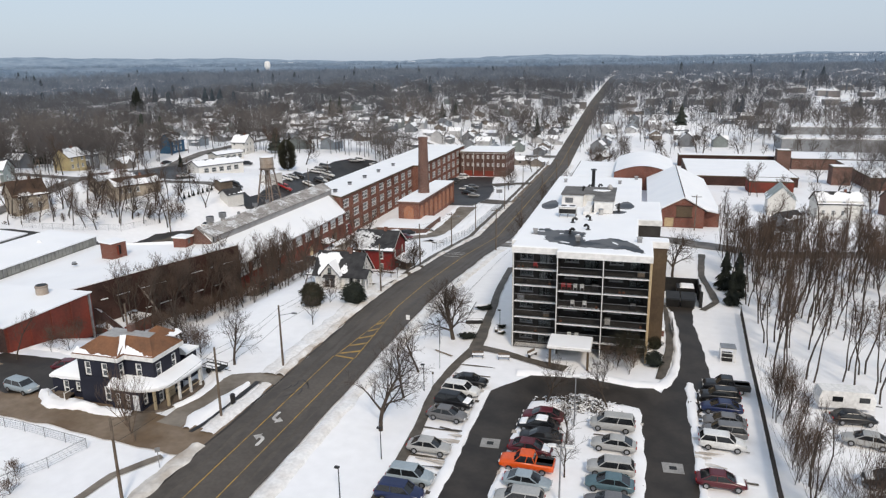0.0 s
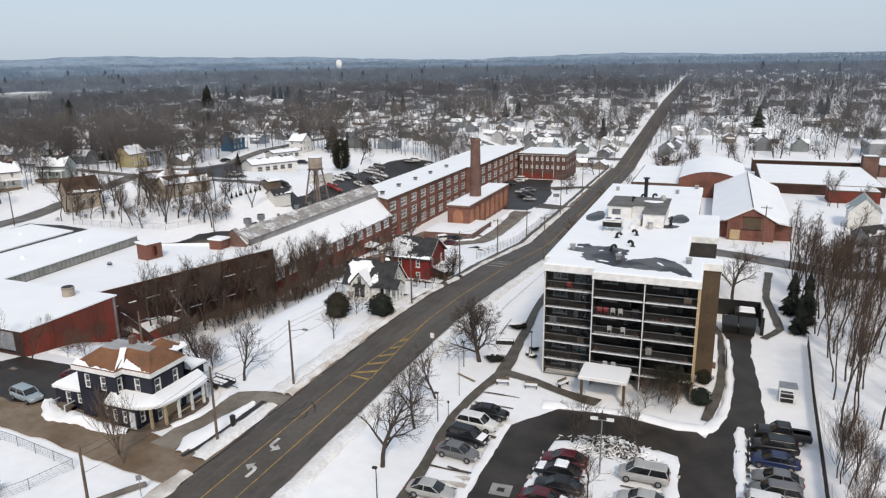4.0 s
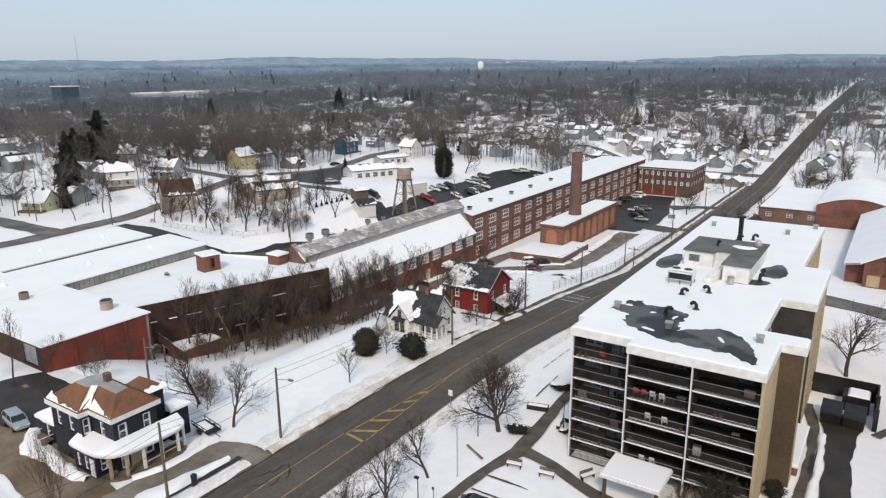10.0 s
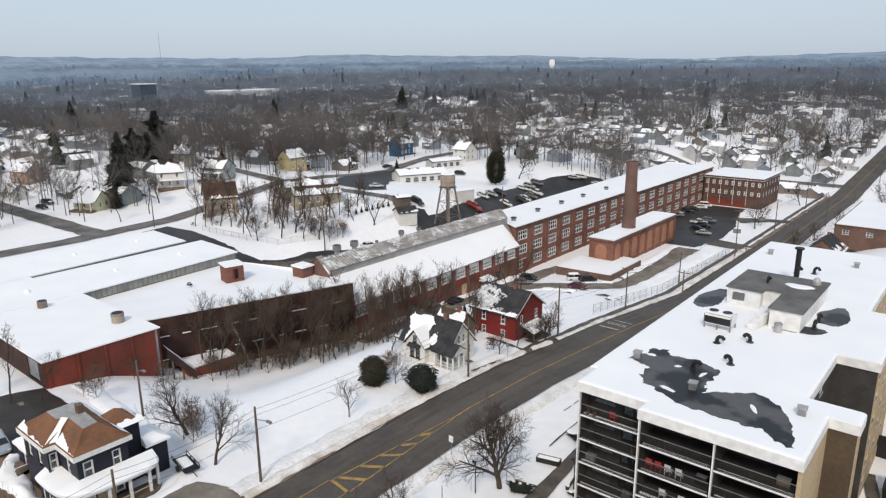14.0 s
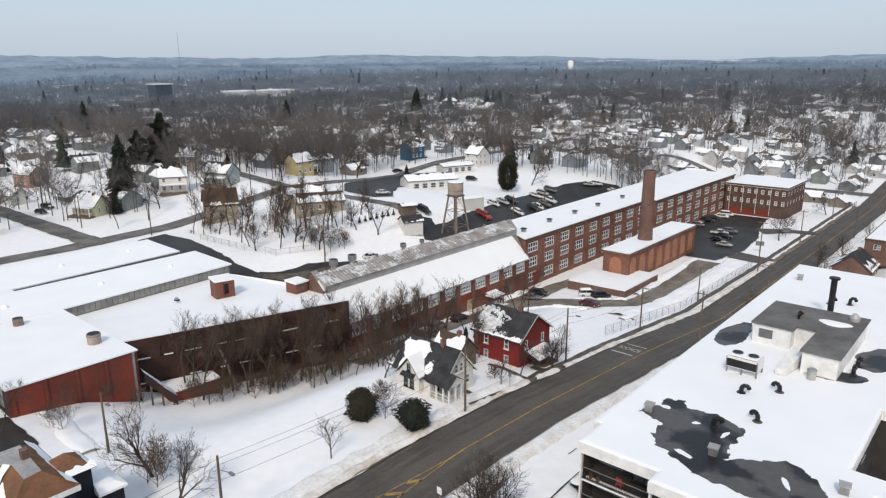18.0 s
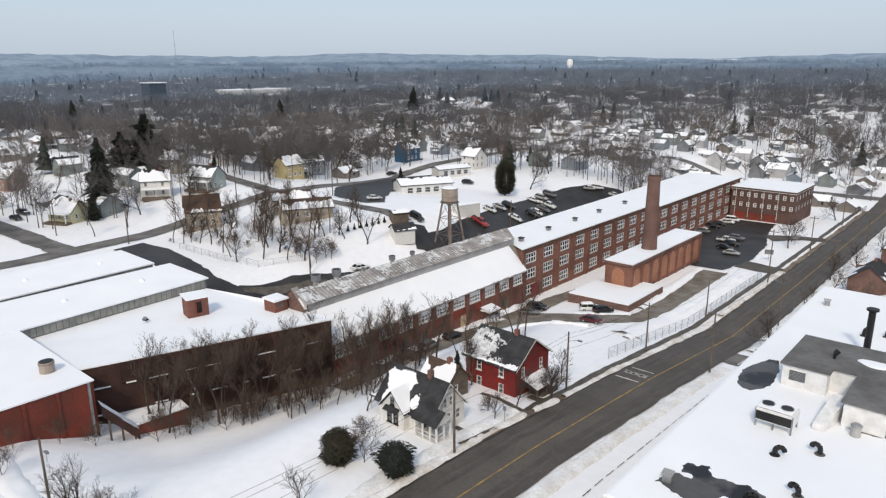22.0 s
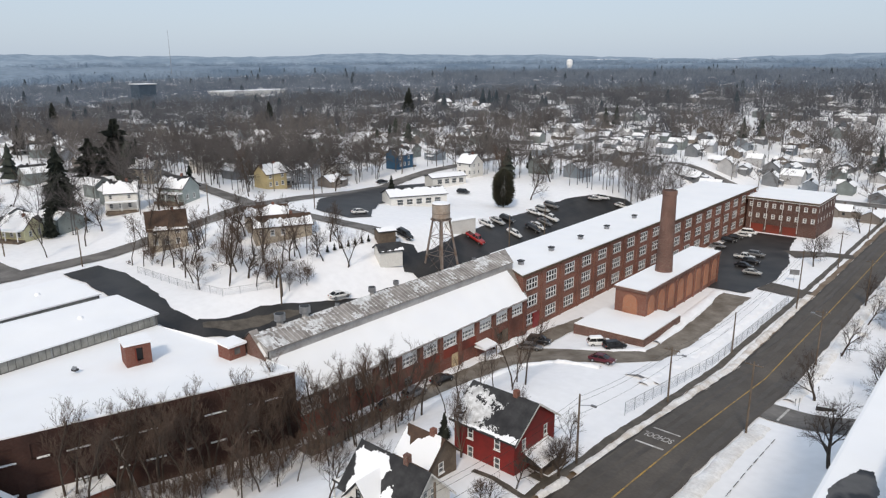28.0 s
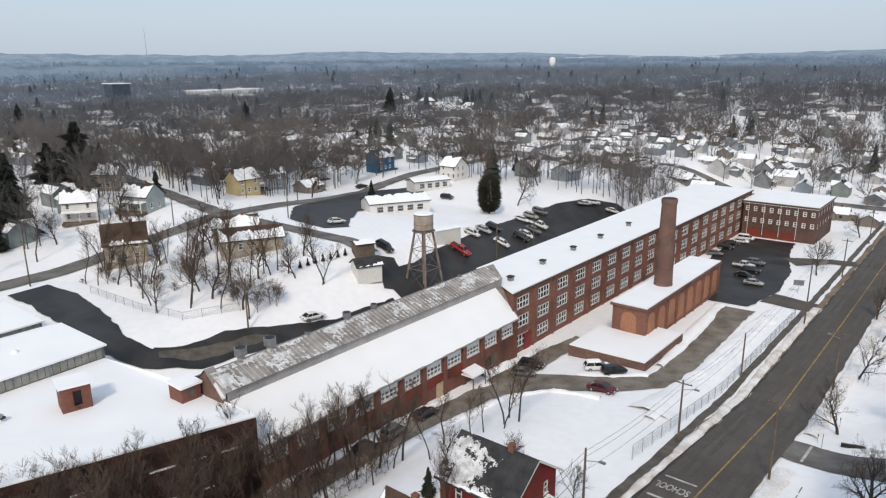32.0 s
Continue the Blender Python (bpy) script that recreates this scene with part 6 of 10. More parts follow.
hr = [(-66.6, 48.2), (-62.6, 48.2), (-62.6, 52.0), (-66.6, 52.0)]
for i in range(4):
    M.face([(*hr[i], EZ + 0.22), (*hr[(i + 1) % 4], EZ + 0.22), (-64.6, 50.0, EZ + 1.75)])
M.make("rear_roof", BROWNSH, bh, "brown rear hip")
Mesh().box(-66.2, 49.4, -0.6, -63.0, 51.6, EZ + 0.2).make("rear_wing", NAVY, bh)


def slope_snow(edge, depth, seed, pitch, z0, k=24):
    """Snow lying up a slope from its eave, with a ragged upper edge."""
    (xa, ya), (xb, yb), (nx_, ny_) = edge
    M = Mesh()
    lo, hi = [], []
    for i in range(k + 1):
        f = i / k
        x, y = xa + (xb - xa) * f, ya + (yb - ya) * f
        d = max(0.02, depth(f) + 0.28 * noise.noise((f * 6, seed, 1)) + 0.12 * noise.noise((f * 19, seed, 4)))
        lo.append((x, y, z0))
        hi.append((x + nx_ * d, y + ny_ * d, z0 + d * pitch))
    for i in range(k):
        M.face([lo[i], lo[i + 1], hi[i + 1], hi[i]])
    M.make("roof_snow", ROOFSNOW, bh, "half-melted snow on the roof")


slope_snow(((-71.2, 43.1), (-65.0, 43.1), (0.1, 1)), lambda f: 0.65 * max(0, 1 - 2.4 * f) + 0.08, 1, 0.78, EZ + 0.3)
slope_snow(((-64.9, 44.2), (-61.0, 44.2), (-0.15, 1)), lambda f: 0.8 * max(0, 1 - 1.3 * f) + 0.06, 2, 0.88, EZ + 0.3)
slope_snow(((-61.0, 49.7), (-71.2, 49.7), (0, -1)), lambda f: 0.9, 3, 0.85, EZ + 0.3)
slope_snow(((-62.5, 51.9), (-66.5, 51.9), (0, -1)), lambda f: 0.5, 6, 0.8, EZ + 0.32)
slope_snow(((-62.5, 48.2), (-62.5, 52.0), (-1, 0)), lambda f: 0.55, 7, 0.72, EZ + 0.32)
V = Mesh()
vl = [(-65.0, 43.3, EZ + 0.42), (-64.75, 44.3, EZ + 0.42), (-65.35, 45.2, EZ + 1.38), (-65.75, 46.0, EZ + 1.95), (-66.35, 45.6, EZ + 1.98), (-65.7, 44.6, EZ + 1.3), (-65.35, 43.9, EZ + 0.85)]
c = (-65.4, 44.7, EZ + 1.2)
for i in range(7):
    V.face([vl[i], vl[(i + 1) % 7], c])
V.make("roof_snow", ROOFSNOW, bh, "half-melted snow on the roof")
Mesh().box(-66.45, 47.0, EZ + 1.2, -65.75, 47.6, 9.0).make("chimney", BRICK4, bh)
edge = [(-66.2, 42.4), (-64.6, 42.4), (-63.2, 42.4), (-61.8, 42.55), (-60.8, 42.95), (-60.0, 43.55), (-59.5, 44.5), (-59.25, 45.9), (-59.1, 48.0), (-59.15, 50.5), (-59.5, 51.3), (-60.1, 51.8)]
porch = edge + [(-61.2, 51.8), (-61.2, 44.5), (-65.2, 44.5), (-65.2, 43.4), (-66.2, 43.4)]
Mesh().prism(porch, 2.65, 2.85).make("porch_roof", WHITEM, bh)
PS = Mesh()
rows = [[], [], [], []]
for i in range(67):
    k = i / 6
    j = min(int(k), 10)
    x, y = (edge[j][c] + (edge[j + 1][c] - edge[j][c]) * (k - j) for c in (0, 1))
    wx, wy = min(x, -61.2), 43.4 if x < -65.2 else max(y, 44.5)
    droop = 0.07 * noise.noise((x * 1.3, y * 1.3, 3.0))
    for r, (f, z) in enumerate(((-0.05, 2.86), (-0.06, 3.08 + droop), (0.14, 3.26 + droop), (1.0, 3.72))):
        rows[r].append((x + (wx - x) * f, y + (wy - y) * f, z))
for r in range(3):
    for i in range(66):
        PS.face([rows[r][i], rows[r][i + 1], rows[r + 1][i + 1], rows[r + 1][i]])
PS.make("porch_snow", ROOFSNOW, bh, "thick rounded snow on the porch roof")
Mesh().prism(porch, -0.3, 0.25).make("porch_floor", WOOD, bh)
TANP = mat("tan_paint", (0.42, 0.34, 0.22), (0.36, 0.29, 0.19), rough=0.6, bump=0.05)
for x, y in ((-60.6, 43.35), (-59.75, 44.6), (-59.5, 46.4), (-59.4, 48.4), (-59.45, 50.4), (-60.0, 51.5)):
    Mesh().box(x - 0.13, y - 0.13, 0.25, x + 0.13, y + 0.13, 2.7).make("porch_post", OFFWHITE if y > 45 else TANP, bh, "pale porch post")
facade(bh, (-66.0, 42.6), (-61.9, 42.6), -0.5, 2.66, [(0.5, 1.2, 0.6, 2.2), (1.9, 2.6, 0.6, 2.2)], NAVY, nx=1, nz=2, bar=0.13)
facade(bh, (-61.9, 42.6), (-61.9, 44.5), -0.5, 2.66, [(0.5, 1.3, 0.7, 2.2)], NAVY, nx=1, nz=2, bar=0.13)
Mesh().box(-62.95, 42.54, 0.1, -62.15, 42.6, 2.2).make("door", WHITEM, bh, "white glazed porch door")
Mesh().box(-59.5, 46.4, 0.85, -59.4, 50.4, 0.95).make("porch_rail", TANP, bh)
Mesh().box(-61.18, 45.9, 0.25, -61.05, 47.6, 2.6).make("porch_back", TANP, bh)
facade(bh, (-76.0, 44.1), (-71.0, 44.1), -0.6, 2.6, [(1.5, 2.4, 0.1, 2.1), (3.4, 4.1, 0.8, 2.1)], NAVY, nx=1, nz=2, bar=0.13)
Mesh().box(-76.0, 44.4, -0.6, -71.05, 49.3, 2.6).make("back_kitchen", NAVY, bh)
KS = Mesh()
ko = [(-76.0 + 5.1 * min(1, i / 12), 43.75) for i in range(13)] + [(-70.9, 49.6), (-76.0, 49.6)]
ki = [(max(-74.4, x) if i < 13 else (-70.9 if i == 13 else -74.4), 45.9 if i < 13 else 48.2) for i, (x, y) in enumerate(ko)]
KS.rings([[(x, y, 2.5 + 0.16 * noise.noise((x * 1.1, y, 2))) for x, y in ko], [(x, y - 0.05, 2.85 + 0.1 * noise.noise((x, y, 7))) for x, y in ko], [(x + (a - x) * 0.2, y + (b - y) * 0.2, 3.12) for (x, y), (a, b) in zip(ko, ki)], [(x, y, 3.7) for x, y in ki]])
KS.make("kitchen_snow", ROOFSNOW, bh, "thick snow drooping over the kitchen eave")
Mesh().box(-66.0, 51.6, -0.5, -62.3, 54.0, 3.5).make("side_wing", NAVY, bh)
Mesh().rings([[(-66.3, 51.6, 3.5), (-62.0, 51.6, 3.5), (-62.0, 54.3, 3.5), (-66.3, 54.3, 3.5)], [(-66.3, 51.6, 3.8), (-62.0, 51.6, 3.8), (-62.0, 54.3, 3.75), (-66.3, 54.3, 3.75)], [(-65.6, 51.6, 4.4), (-62.7, 51.6, 4.4), (-62.7, 53.4, 4.2), (-65.6, 53.4, 4.2)]]).make("side_wing_snow", ROOFSNOW, bh)
dk = thing("wooden_steps", (-74.1, 43.4, 0), 0, "white railed wooden steps with snow", "steps")
for i in range(4):
    Mesh().box(-1.2, -0.9 + i * 0.3, 0, 1.2, 0.6, 0.16 * (i + 1)).make("step", WOOD, dk)
for x in (-1.2, 1.2):
    Mesh().box(x - 0.04, -0.9, 0, x + 0.04, -0.82, 1.3).make("post", WHITEM, dk)
    Mesh().box(x - 0.03, -0.9, 1.15, x + 0.03, 0.6, 1.22).make("rail", WHITEM, dk)

# white house: steep main roof, cross gable to the field, corner porch to the road
wh = building("white_house", (-60, 96.4, -0.6), "white gabled house with black roof half under snow", "house")
x0, x1, y0, y1, ez, rz, ry = -64.4, -55.6, 93.3, 99.6, 2.1, 5.5, 96.4
M = Mesh()
wall(M, (x0, y0), (-57.6, y0), -1.8, ez, [], 0.12)
wall(M, (-57.6, y0), (-57.6, 95.3), -1.8, ez, [(0.5, 1.4, -0.3, 1.7)], 0.12)
wall(M, (-57.6, 95.3), (x1, 95.3), -1.8, ez, [(0.6, 1.4, 0.1, 1.5)], 0.12)
wall(M, (x1, 95.3), (x1, y1), -1.8, ez, [(0.8, 1.7, 0.1, 1.5), (2.6, 3.5, 0.1, 1.5)], 0.12)
wall(M, (x1, y1), (x0, y1), -1.8, ez, [], 0.12)
wall(M, (x0, y1), (x0, y0), -1.8, ez, [], 0.12)
M.face([(x1, y0, ez), (x1, y1, ez), (x1, ry, rz)])
M.face([(x0, y1, ez), (x0, y0, ez), (x0, ry, rz)])
M.make("wall", OFFWHITE, wh)
for v in (-0.9, 0.15):
    put_window(wh, (x1, ry), (0, 1), v, 2.35, 0.75, 1.35, 1, 2, WHITEM, GLASS, -0.06, "window", 0.09)
for p, d, u, v, w, h in (((-57.6, 95.3), (1, 0), 0.6, 0.1, 0.8, 1.4), ((x1, 95.3), (0, 1), 0.8, 0.1, 0.9, 1.4), ((x1, 95.3), (0, 1), 2.6, 0.1, 0.9, 1.4)):
    put_window(wh, p, d, u, v, w, h, 1, 2, WHITEM, GLASS, 0.03, "window", 0.09)
Mesh().box(-57.62, 93.8, -0.35, -57.56, 94.7, 1.7).make("door", BLACKM, wh, "dark front door")
pitch = (rz - ez) / (ry - y0)
R = Mesh()
for sgn, ye in ((1, y0 - 0.45), (-1, y1 + 0.45)):
    zl = rz - pitch * abs(ry - ye)
    q = [(x0 - 0.45, ye, zl), (x1 + 0.45, ye, zl), (x1 + 0.45, ry, rz), (x0 - 0.45, ry, rz)]
    R.face([(x, y, z + 0.16) for x, y, z in (q if sgn > 0 else q[::-1])])
    R.face([(x, y, z - 0.02) for x, y, z in (q[::-1] if sgn > 0 else q)])
    for a, b in ((0, 1), (1, 2), (3, 0)):
        R.face([q[a], q[b], (q[b][0], q[b][1], q[b][2] + 0.16), (q[a][0], q[a][1], q[a][2] + 0.16)])
R.make("roof", SHINGLE, wh, "black shingled roof")
for sgn in (1, -1):
    ye = y0 - 0.47 if sgn > 0 else y1 + 0.47
    zl = rz - pitch * abs(ry - ye)
    Mesh().face([(x1 + 0.47, ye, zl - 0.12), (x1 + 0.47, ry, rz - 0.12), (x1 + 0.47, ry, rz + 0.14), (x1 + 0.47, ye, zl + 0.14)]).make("bargeboard", WHITEM, wh, "white bargeboard")
# cross gable facing the field
cx, cf, ce, cr = -60.9, 92.3, 2.2, 4.25
M = Mesh()
wall(M, (cx - 1.8, cf), (cx + 1.8, cf), -1.8, ce, [(0.75, 1.55, 0.0, 1.45), (1.85, 2.65, 0.0, 1.45)], 0.12)
wall(M, (cx + 1.8, cf), (cx + 1.8, y0), -1.8, ce)
wall(M, (cx - 1.8, y0), (cx - 1.8, cf), -1.8, ce)
M.face([(cx - 1.8, cf, ce), (cx + 1.8, cf, ce), (cx, cf, cr)])
M.make("cross_wing", OFFWHITE, wh)
for u in (0.75, 1.85):
    put_window(wh, (cx - 1.8, cf), (1, 0), u, 0.0, 0.8, 1.45, 1, 2, BLACKM, GLASS, 0.03, "window", 0.08)
put_window(wh, (cx - 1.8, cf), (1, 0), 1.45, 2.45, 0.65, 1.05, 1, 2, BLACKM, GLASS, -0.05, "window", 0.08)
Mesh().rings([[(cx - 1.25, cf, 1.95), (cx + 1.1, cf, 1.95), (cx + 1.1, cf, 2.2), (cx - 1.25, cf, 2.2)], [(cx - 1.3, cf - 0.6, 1.7), (cx + 1.15, cf - 0.6, 1.7), (cx + 1.15, cf - 0.6, 1.78), (cx - 1.3, cf - 0.6, 1.78)]]).make("awning", SHINGLE, wh, "dark window awning")
yb = ry - (rz - cr) / pitch + 0.1
ye = cf - 0.4
cp = (cr - ce) / 1.8
C, S = Mesh(), Mesh()
for sgn in (-1, 1):
    zl = ce - 0.4 * cp
    yl = ry - (rz - zl) / pitch
    q = [(cx + sgn * 2.2, ye, zl), (cx + sgn * 2.2, yl, zl), (cx, yb, cr), (cx, ye, cr)]
    C.face([(x, y, z + 0.2) for x, y, z in (q if sgn > 0 else q[::-1])])
    C.face([(x, y, z + 0.04) for x, y, z in (q[::-1] if sgn > 0 else q)])
    C.face([(q[0][0], ye, zl + 0.04), (cx, ye, cr + 0.04), (cx, ye, cr + 0.2), (q[0][0], ye, zl + 0.2)])
    S.face([(x, y, z + 0.27) for x, y, z in (q if sgn > 0 else q[::-1])])
    S.face([(q[0][0], ye, zl + 0.2), (cx, ye, cr + 0.2), (cx, ye, cr + 0.27), (q[0][0], ye, zl + 0.27)])
C.make("cross_roof", SHINGLE, wh)
S.make("cross_roof_snow", ROOFSNOW, wh, "snow on the cross gable")


def main_slope(u, v):
    return (x0 - 0.3 + u * (x1 - x0 + 0.6), y0 - 0.4 + v * (ry - y0 + 0.4), rz - pitch * (ry - (y0 - 0.4 + v * (ry - y0 + 0.4))) + 0.22)


S = Mesh()
NU, NV = 74, 40
for i in range(NU):
    for j in range(NV):
        u, v = (i + 0.5) / NU, (j + 0.5) / NV
        n = 0.16 * noise.noise((u * 7, v * 4, 2.2)) + 0.07 * noise.noise((u * 22, v * 12, 5.1))
        left = 0.2 - abs(u - 0.34 + 0.12 * v) + 0.3 * (0.86 - v if v > 0.7 else 0.05)
        patch = 0.085 - math.hypot((u - 0.63) * 1.0, (v - 0.30) * 0.55)
        if max(min(left, 0.9 - v), patch) + n * 0.55 > 0:
            S.face([main_slope(*c) for c in ((i / NU, j / NV), ((i + 1) / NU, j / NV), ((i + 1) / NU, (j + 1) / NV), (i / NU, (j + 1) / NV))])
S.make("roof_snow", ROOFSNOW, wh, "ragged snow lying on the black roof")["kind"] = "stuff"
S = Mesh()
for i in range(30):
    f0, f1 = i / 30, (i + 1) / 30
    d0, d1 = (0.75 + 0.5 * noise.noise((f * 6, 8.8, 1)) for f in (f0, f1))
    q = []
    for f, d in ((f0, 0), (f1, 0), (f1, d1), (f0, d0)):
        yy = y1 + 0.4 - d * 2.4
        q.append((x0 - 0.3 + f * (x1 - x0 + 0.6), yy, rz - pitch * (yy - ry) + 0.22))
    S.face(q[::-1])
S.make("roof_snow", ROOFSNOW, wh, "snow on the rear slope")
Mesh().box(-58.6, ry - 0.3, rz - 0.6, -58.0, ry + 0.3, rz + 0.9).make("chimney", BRICK4, wh)
# corner porch with its own small gable to the road
Mesh().box(-57.6, 92.4, -1.2, -53.9, 95.3, -0.35).make("porch_floor", OFFWHITE, wh)
R = Mesh()
R.face([(-57.7, 92.1, 2.0), (-53.6, 92.1, 2.0), (-53.6, 93.8, 3.3), (-57.7, 93.8, 3.35)])
R.face([(-57.7, 93.8, 3.35), (-53.6, 93.8, 3.3), (-53.6, 95.6, 2.0), (-57.7, 95.6, 2.0)])
R.face([(-57.7, 92.1, 1.86), (-57.7, 92.1, 2.0), (-53.6, 92.1, 2.0), (-53.6, 92.1, 1.86)])
R.make("porch_roof", SHINGLE, wh)
Mesh().face([(-53.75, 92.3, 1.9), (-53.75, 95.4, 1.9), (-53.75, 93.8, 3.15)]).make("porch_gable", OFFWHITE, wh)
for x, y in ((-57.4, 92.55), (-56.2, 92.55), (-55.0, 92.55), (-54.0, 92.55), (-54.0, 93.9), (-54.0, 95.1)):
    Mesh().box(x - 0.1, y - 0.1, -0.35, x + 0.1, y + 0.1, 1.95).make("porch_post", WHITEM, wh)
for z in (0.05, 0.55):
    Mesh().box(-57.4, 92.5, z, -54.0, 92.58, z + 0.08).make("porch_rail", WHITEM, wh)
    Mesh().box(-54.04, 92.6, z, -53.96, 93.9, z + 0.08).make("porch_rail", WHITEM, wh)
for i in range(4):
    Mesh().box(-53.9 + i * 0.28, 94.1, -1.2, -53.6 + i * 0.28, 95.1, -0.5 - 0.17 * i).make("step", CONCRETE, wh)
# open side porch on the wood side
Mesh().box(-66.6, 93.6, 1.4, -64.4, 97.6, 1.55).make("side_porch_roof", SHINGLE, wh)
Mesh().box(-66.5, 93.7, 1.55, -64.45, 97.5, 1.75).make("side_porch_snow", ROOFSNOW, wh)
for y in (93.75, 95.6, 97.4):
    Mesh().box(-66.5, y - 0.07, -1.5, -66.36, y + 0.07, 1.4).make("side_porch_post", WHITEM, wh)
Mesh().box(-66.5, 93.7, 0.2, -66.4, 97.4, 0.3).make("side_porch_rail", WHITEM, wh)
gable_house("brown_house", (-63.4, 104.8, land(-62.8, 104.6) - 0.2), 0, 4.8, 4.6, 2.5, 2.3, WOOD, DARKSH, "small brown house with snow on its roof", 0.75, [("e", 1.5, 0.8, 0.9, 1.3)], None, True, "", 0.4, 5.0)
# red house
gz = land(-59.5, 114.5) + 0.1
rdh = gable_house("red_house", (-59.9, 114.9, gz), 0, 8.7, 8.4, 4.55, 3.0, BARNRED, SHINGLE, "barn-red two-storey house with black roof and patchy snow", 0.0,
                  [("s", 2.0, 2.6, 0.85, 1.5), ("s", 2.0, 0.1, 0.85, 1.5), ("s", 5.9, 2.6, 0.85, 1.5), ("s", 5.9, 0.1, 0.85, 1.5), ("e", 1.5, 2.7, 0.75, 1.4), ("e", 6.0, 2.7, 0.75, 1.4), ("e", 3.9, 0.2, 0.9, 1.5)], None, True, "", 0.5, 8.2)
M = Mesh()
M.face([(4.35, -2.4, 2.3), (7.0, -2.6, 1.5), (7.0, 3.2, 1.5), (4.35, 2.8, 2.3)])
M.make("porch_snow", ROOFSNOW, rdh)
patchy(rdh, (-4.75, -4.6, 4.5), (9.5, 0, 0), (0, 4.55, 3.25), 190, 92, 0.3, 12.0, 2.2, lambda u, v: 0.62 - 3.6 * max(0.0, u - 0.40 + 0.3 * (v - 0.4)) - 3.4 * max(0.0, v - 0.78) - 3.0 * max(0.0, 0.1 - u) - 0.5 * max(0.0, 0.35 - v), "thin mottled snow on the black roof", THINSNOW)
patchy(rdh, (-4.75, -4.62, 4.49), (9.5, 0, 0), (0, 0.75, 0.54), 190, 14, 0.3, 31.0, 2.2, lambda u, v: 1.0 - 1.5 * v, "strip of snow along the eave")
for sg in (-1, 1):
    Mesh().face([(4.87, sg * 4.72, 4.1), (4.87, 0, 7.5), (4.87, 0, 7.8), (4.87, sg * 4.72, 4.4)][::sg]).make("bargeboard", OFFWHITE, rdh, "pale bargeboard")
Mesh().box(4.35, -2.5, 1.35, 6.95, 3.0, 1.47).make("porch_roof", SHINGLE, rdh)
for y in (-2.3, 0.2, 2.8):
    Mesh().box(6.7, y - 0.1, -1.2, 6.9, y + 0.1, 1.4).make("porch_post", WOOD, rdh)
Mesh().box(4.35, -2.5, -1.4, 6.95, 3.0, -0.1).make("porch_floor", WOOD, rdh)

# named houses beyond the mill
YEL = mat("yellow_siding", (0.50, 0.41, 0.22), (0.42, 0.34, 0.19), scale=0.4, fine=4.0, rough=0.7)
PALEYEL = mat("pale_yellow_siding", (0.60, 0.57, 0.36), (0.52, 0.5, 0.33), scale=0.4, fine=4.0, rough=0.7)
GREYS = mat("grey_siding", (0.30, 0.31, 0.32), (0.24, 0.25, 0.26), scale=0.4, fine=4.0, rough=0.7)
BLUES = mat("bright_blue_siding", (0.045, 0.12, 0.21), (0.04, 0.095, 0.165), scale=0.4, fine=4.0, rough=0.7)
GREENS = mat("pale_green_siding", (0.36, 0.40, 0.38), (0.30, 0.34, 0.325), scale=0.4, fine=4.0, rough=0.7)
BEIGE = mat("beige_siding", (0.42, 0.36, 0.28), (0.35, 0.30, 0.24), scale=0.4, fine=4.0, rough=0.75)
PINKB = brick_mat("pinkish_brick", (0.42, 0.24, 0.17), (0.36, 0.2, 0.14), (0.4, 0.33, 0.28), (0.3, 0.18, 0.13))
TWO = [("s", 1.0, 0.9, 1.0, 1.4), ("s", 3.4, 0.9, 1.0, 1.4), ("s", 5.8, 0.9, 1.0, 1.4), ("s", 1.0, 3.5, 1.0, 1.3), ("s", 5.8, 3.5, 1.0, 1.3), ("e", 1.4, 0.9, 0.9, 1.4), ("e", 4.2, 0.9, 0.9, 1.4), ("e", 1.4, 3.5, 0.9, 1.3), ("e", 4.2, 3.5, 0.9, 1.3)]
ONE = [w for w in TWO if w[2] < 2]


def at_land(x, y, dz=0.25):
    return (x, y, land(x, y) + dz)


gable_house("small_house", at_land(-211, 113), 25, 8.0, 6.0, 3.0, 2.6, PALEYEL, SHINGLE, "pale yellow house with snowy roof and porch", 1.0, ONE, ("s", 2.6, 2.2), True, "", 0.4, 1.1)
gable_house("frame_house", at_land(-214, 141), 60, 8.5, 7.0, 5.2, 2.8, OFFWHITE, SHINGLE, "white two-storey house with snow-covered roof", 0.95, TWO, ("s", 2.7, 2.0), True, "", 0.4, 2.2)
gable_house("frame_house", at_land(-206, 154), 20, 9.0, 7.0, 4.2, 3.0, GREENS, SHINGLE, "pale green house with a snowy porch", 0.8, ONE, ("s", 2.7, 2.2), True, "", 0.4, 3.3)
gable_house("yellow_house", at_land(-210, 189), 90, 8.0, 7.0, 5.0, 2.8, YEL, DARKSH, "bright yellow two-storey house with snow on its roof", 0.8, TWO, ("e", 2.7, 2.0), True, "", 0.4, 4.4)
gable_house("grey_house", at_land(-222, 208), 90, 9.0, 7.0, 5.2, 2.6, GREYS, SHINGLE, "grey two-storey house with dark roof", 0.4, TWO, None, True, "", 0.4, 5.5)
gable_house("frame_house", at_land(-232, 236), 75, 9.0, 7.5, 5.0, 2.8, OFFWHITE, SHINGLE, "white house with a snowy porch under trees", 0.95, TWO, ("s", 2.7, 2.0), True, "", 0.4, 6.6)
gable_house("blue_frame_house", at_land(-219, 260), 90, 9.0, 7.0, 5.4, 2.8, BLUES, SHINGLE, "bright blue two-storey house beside the street", 0.55, TWO, ("e", 2.7, 2.0), True, "", 0.4, 7.7)
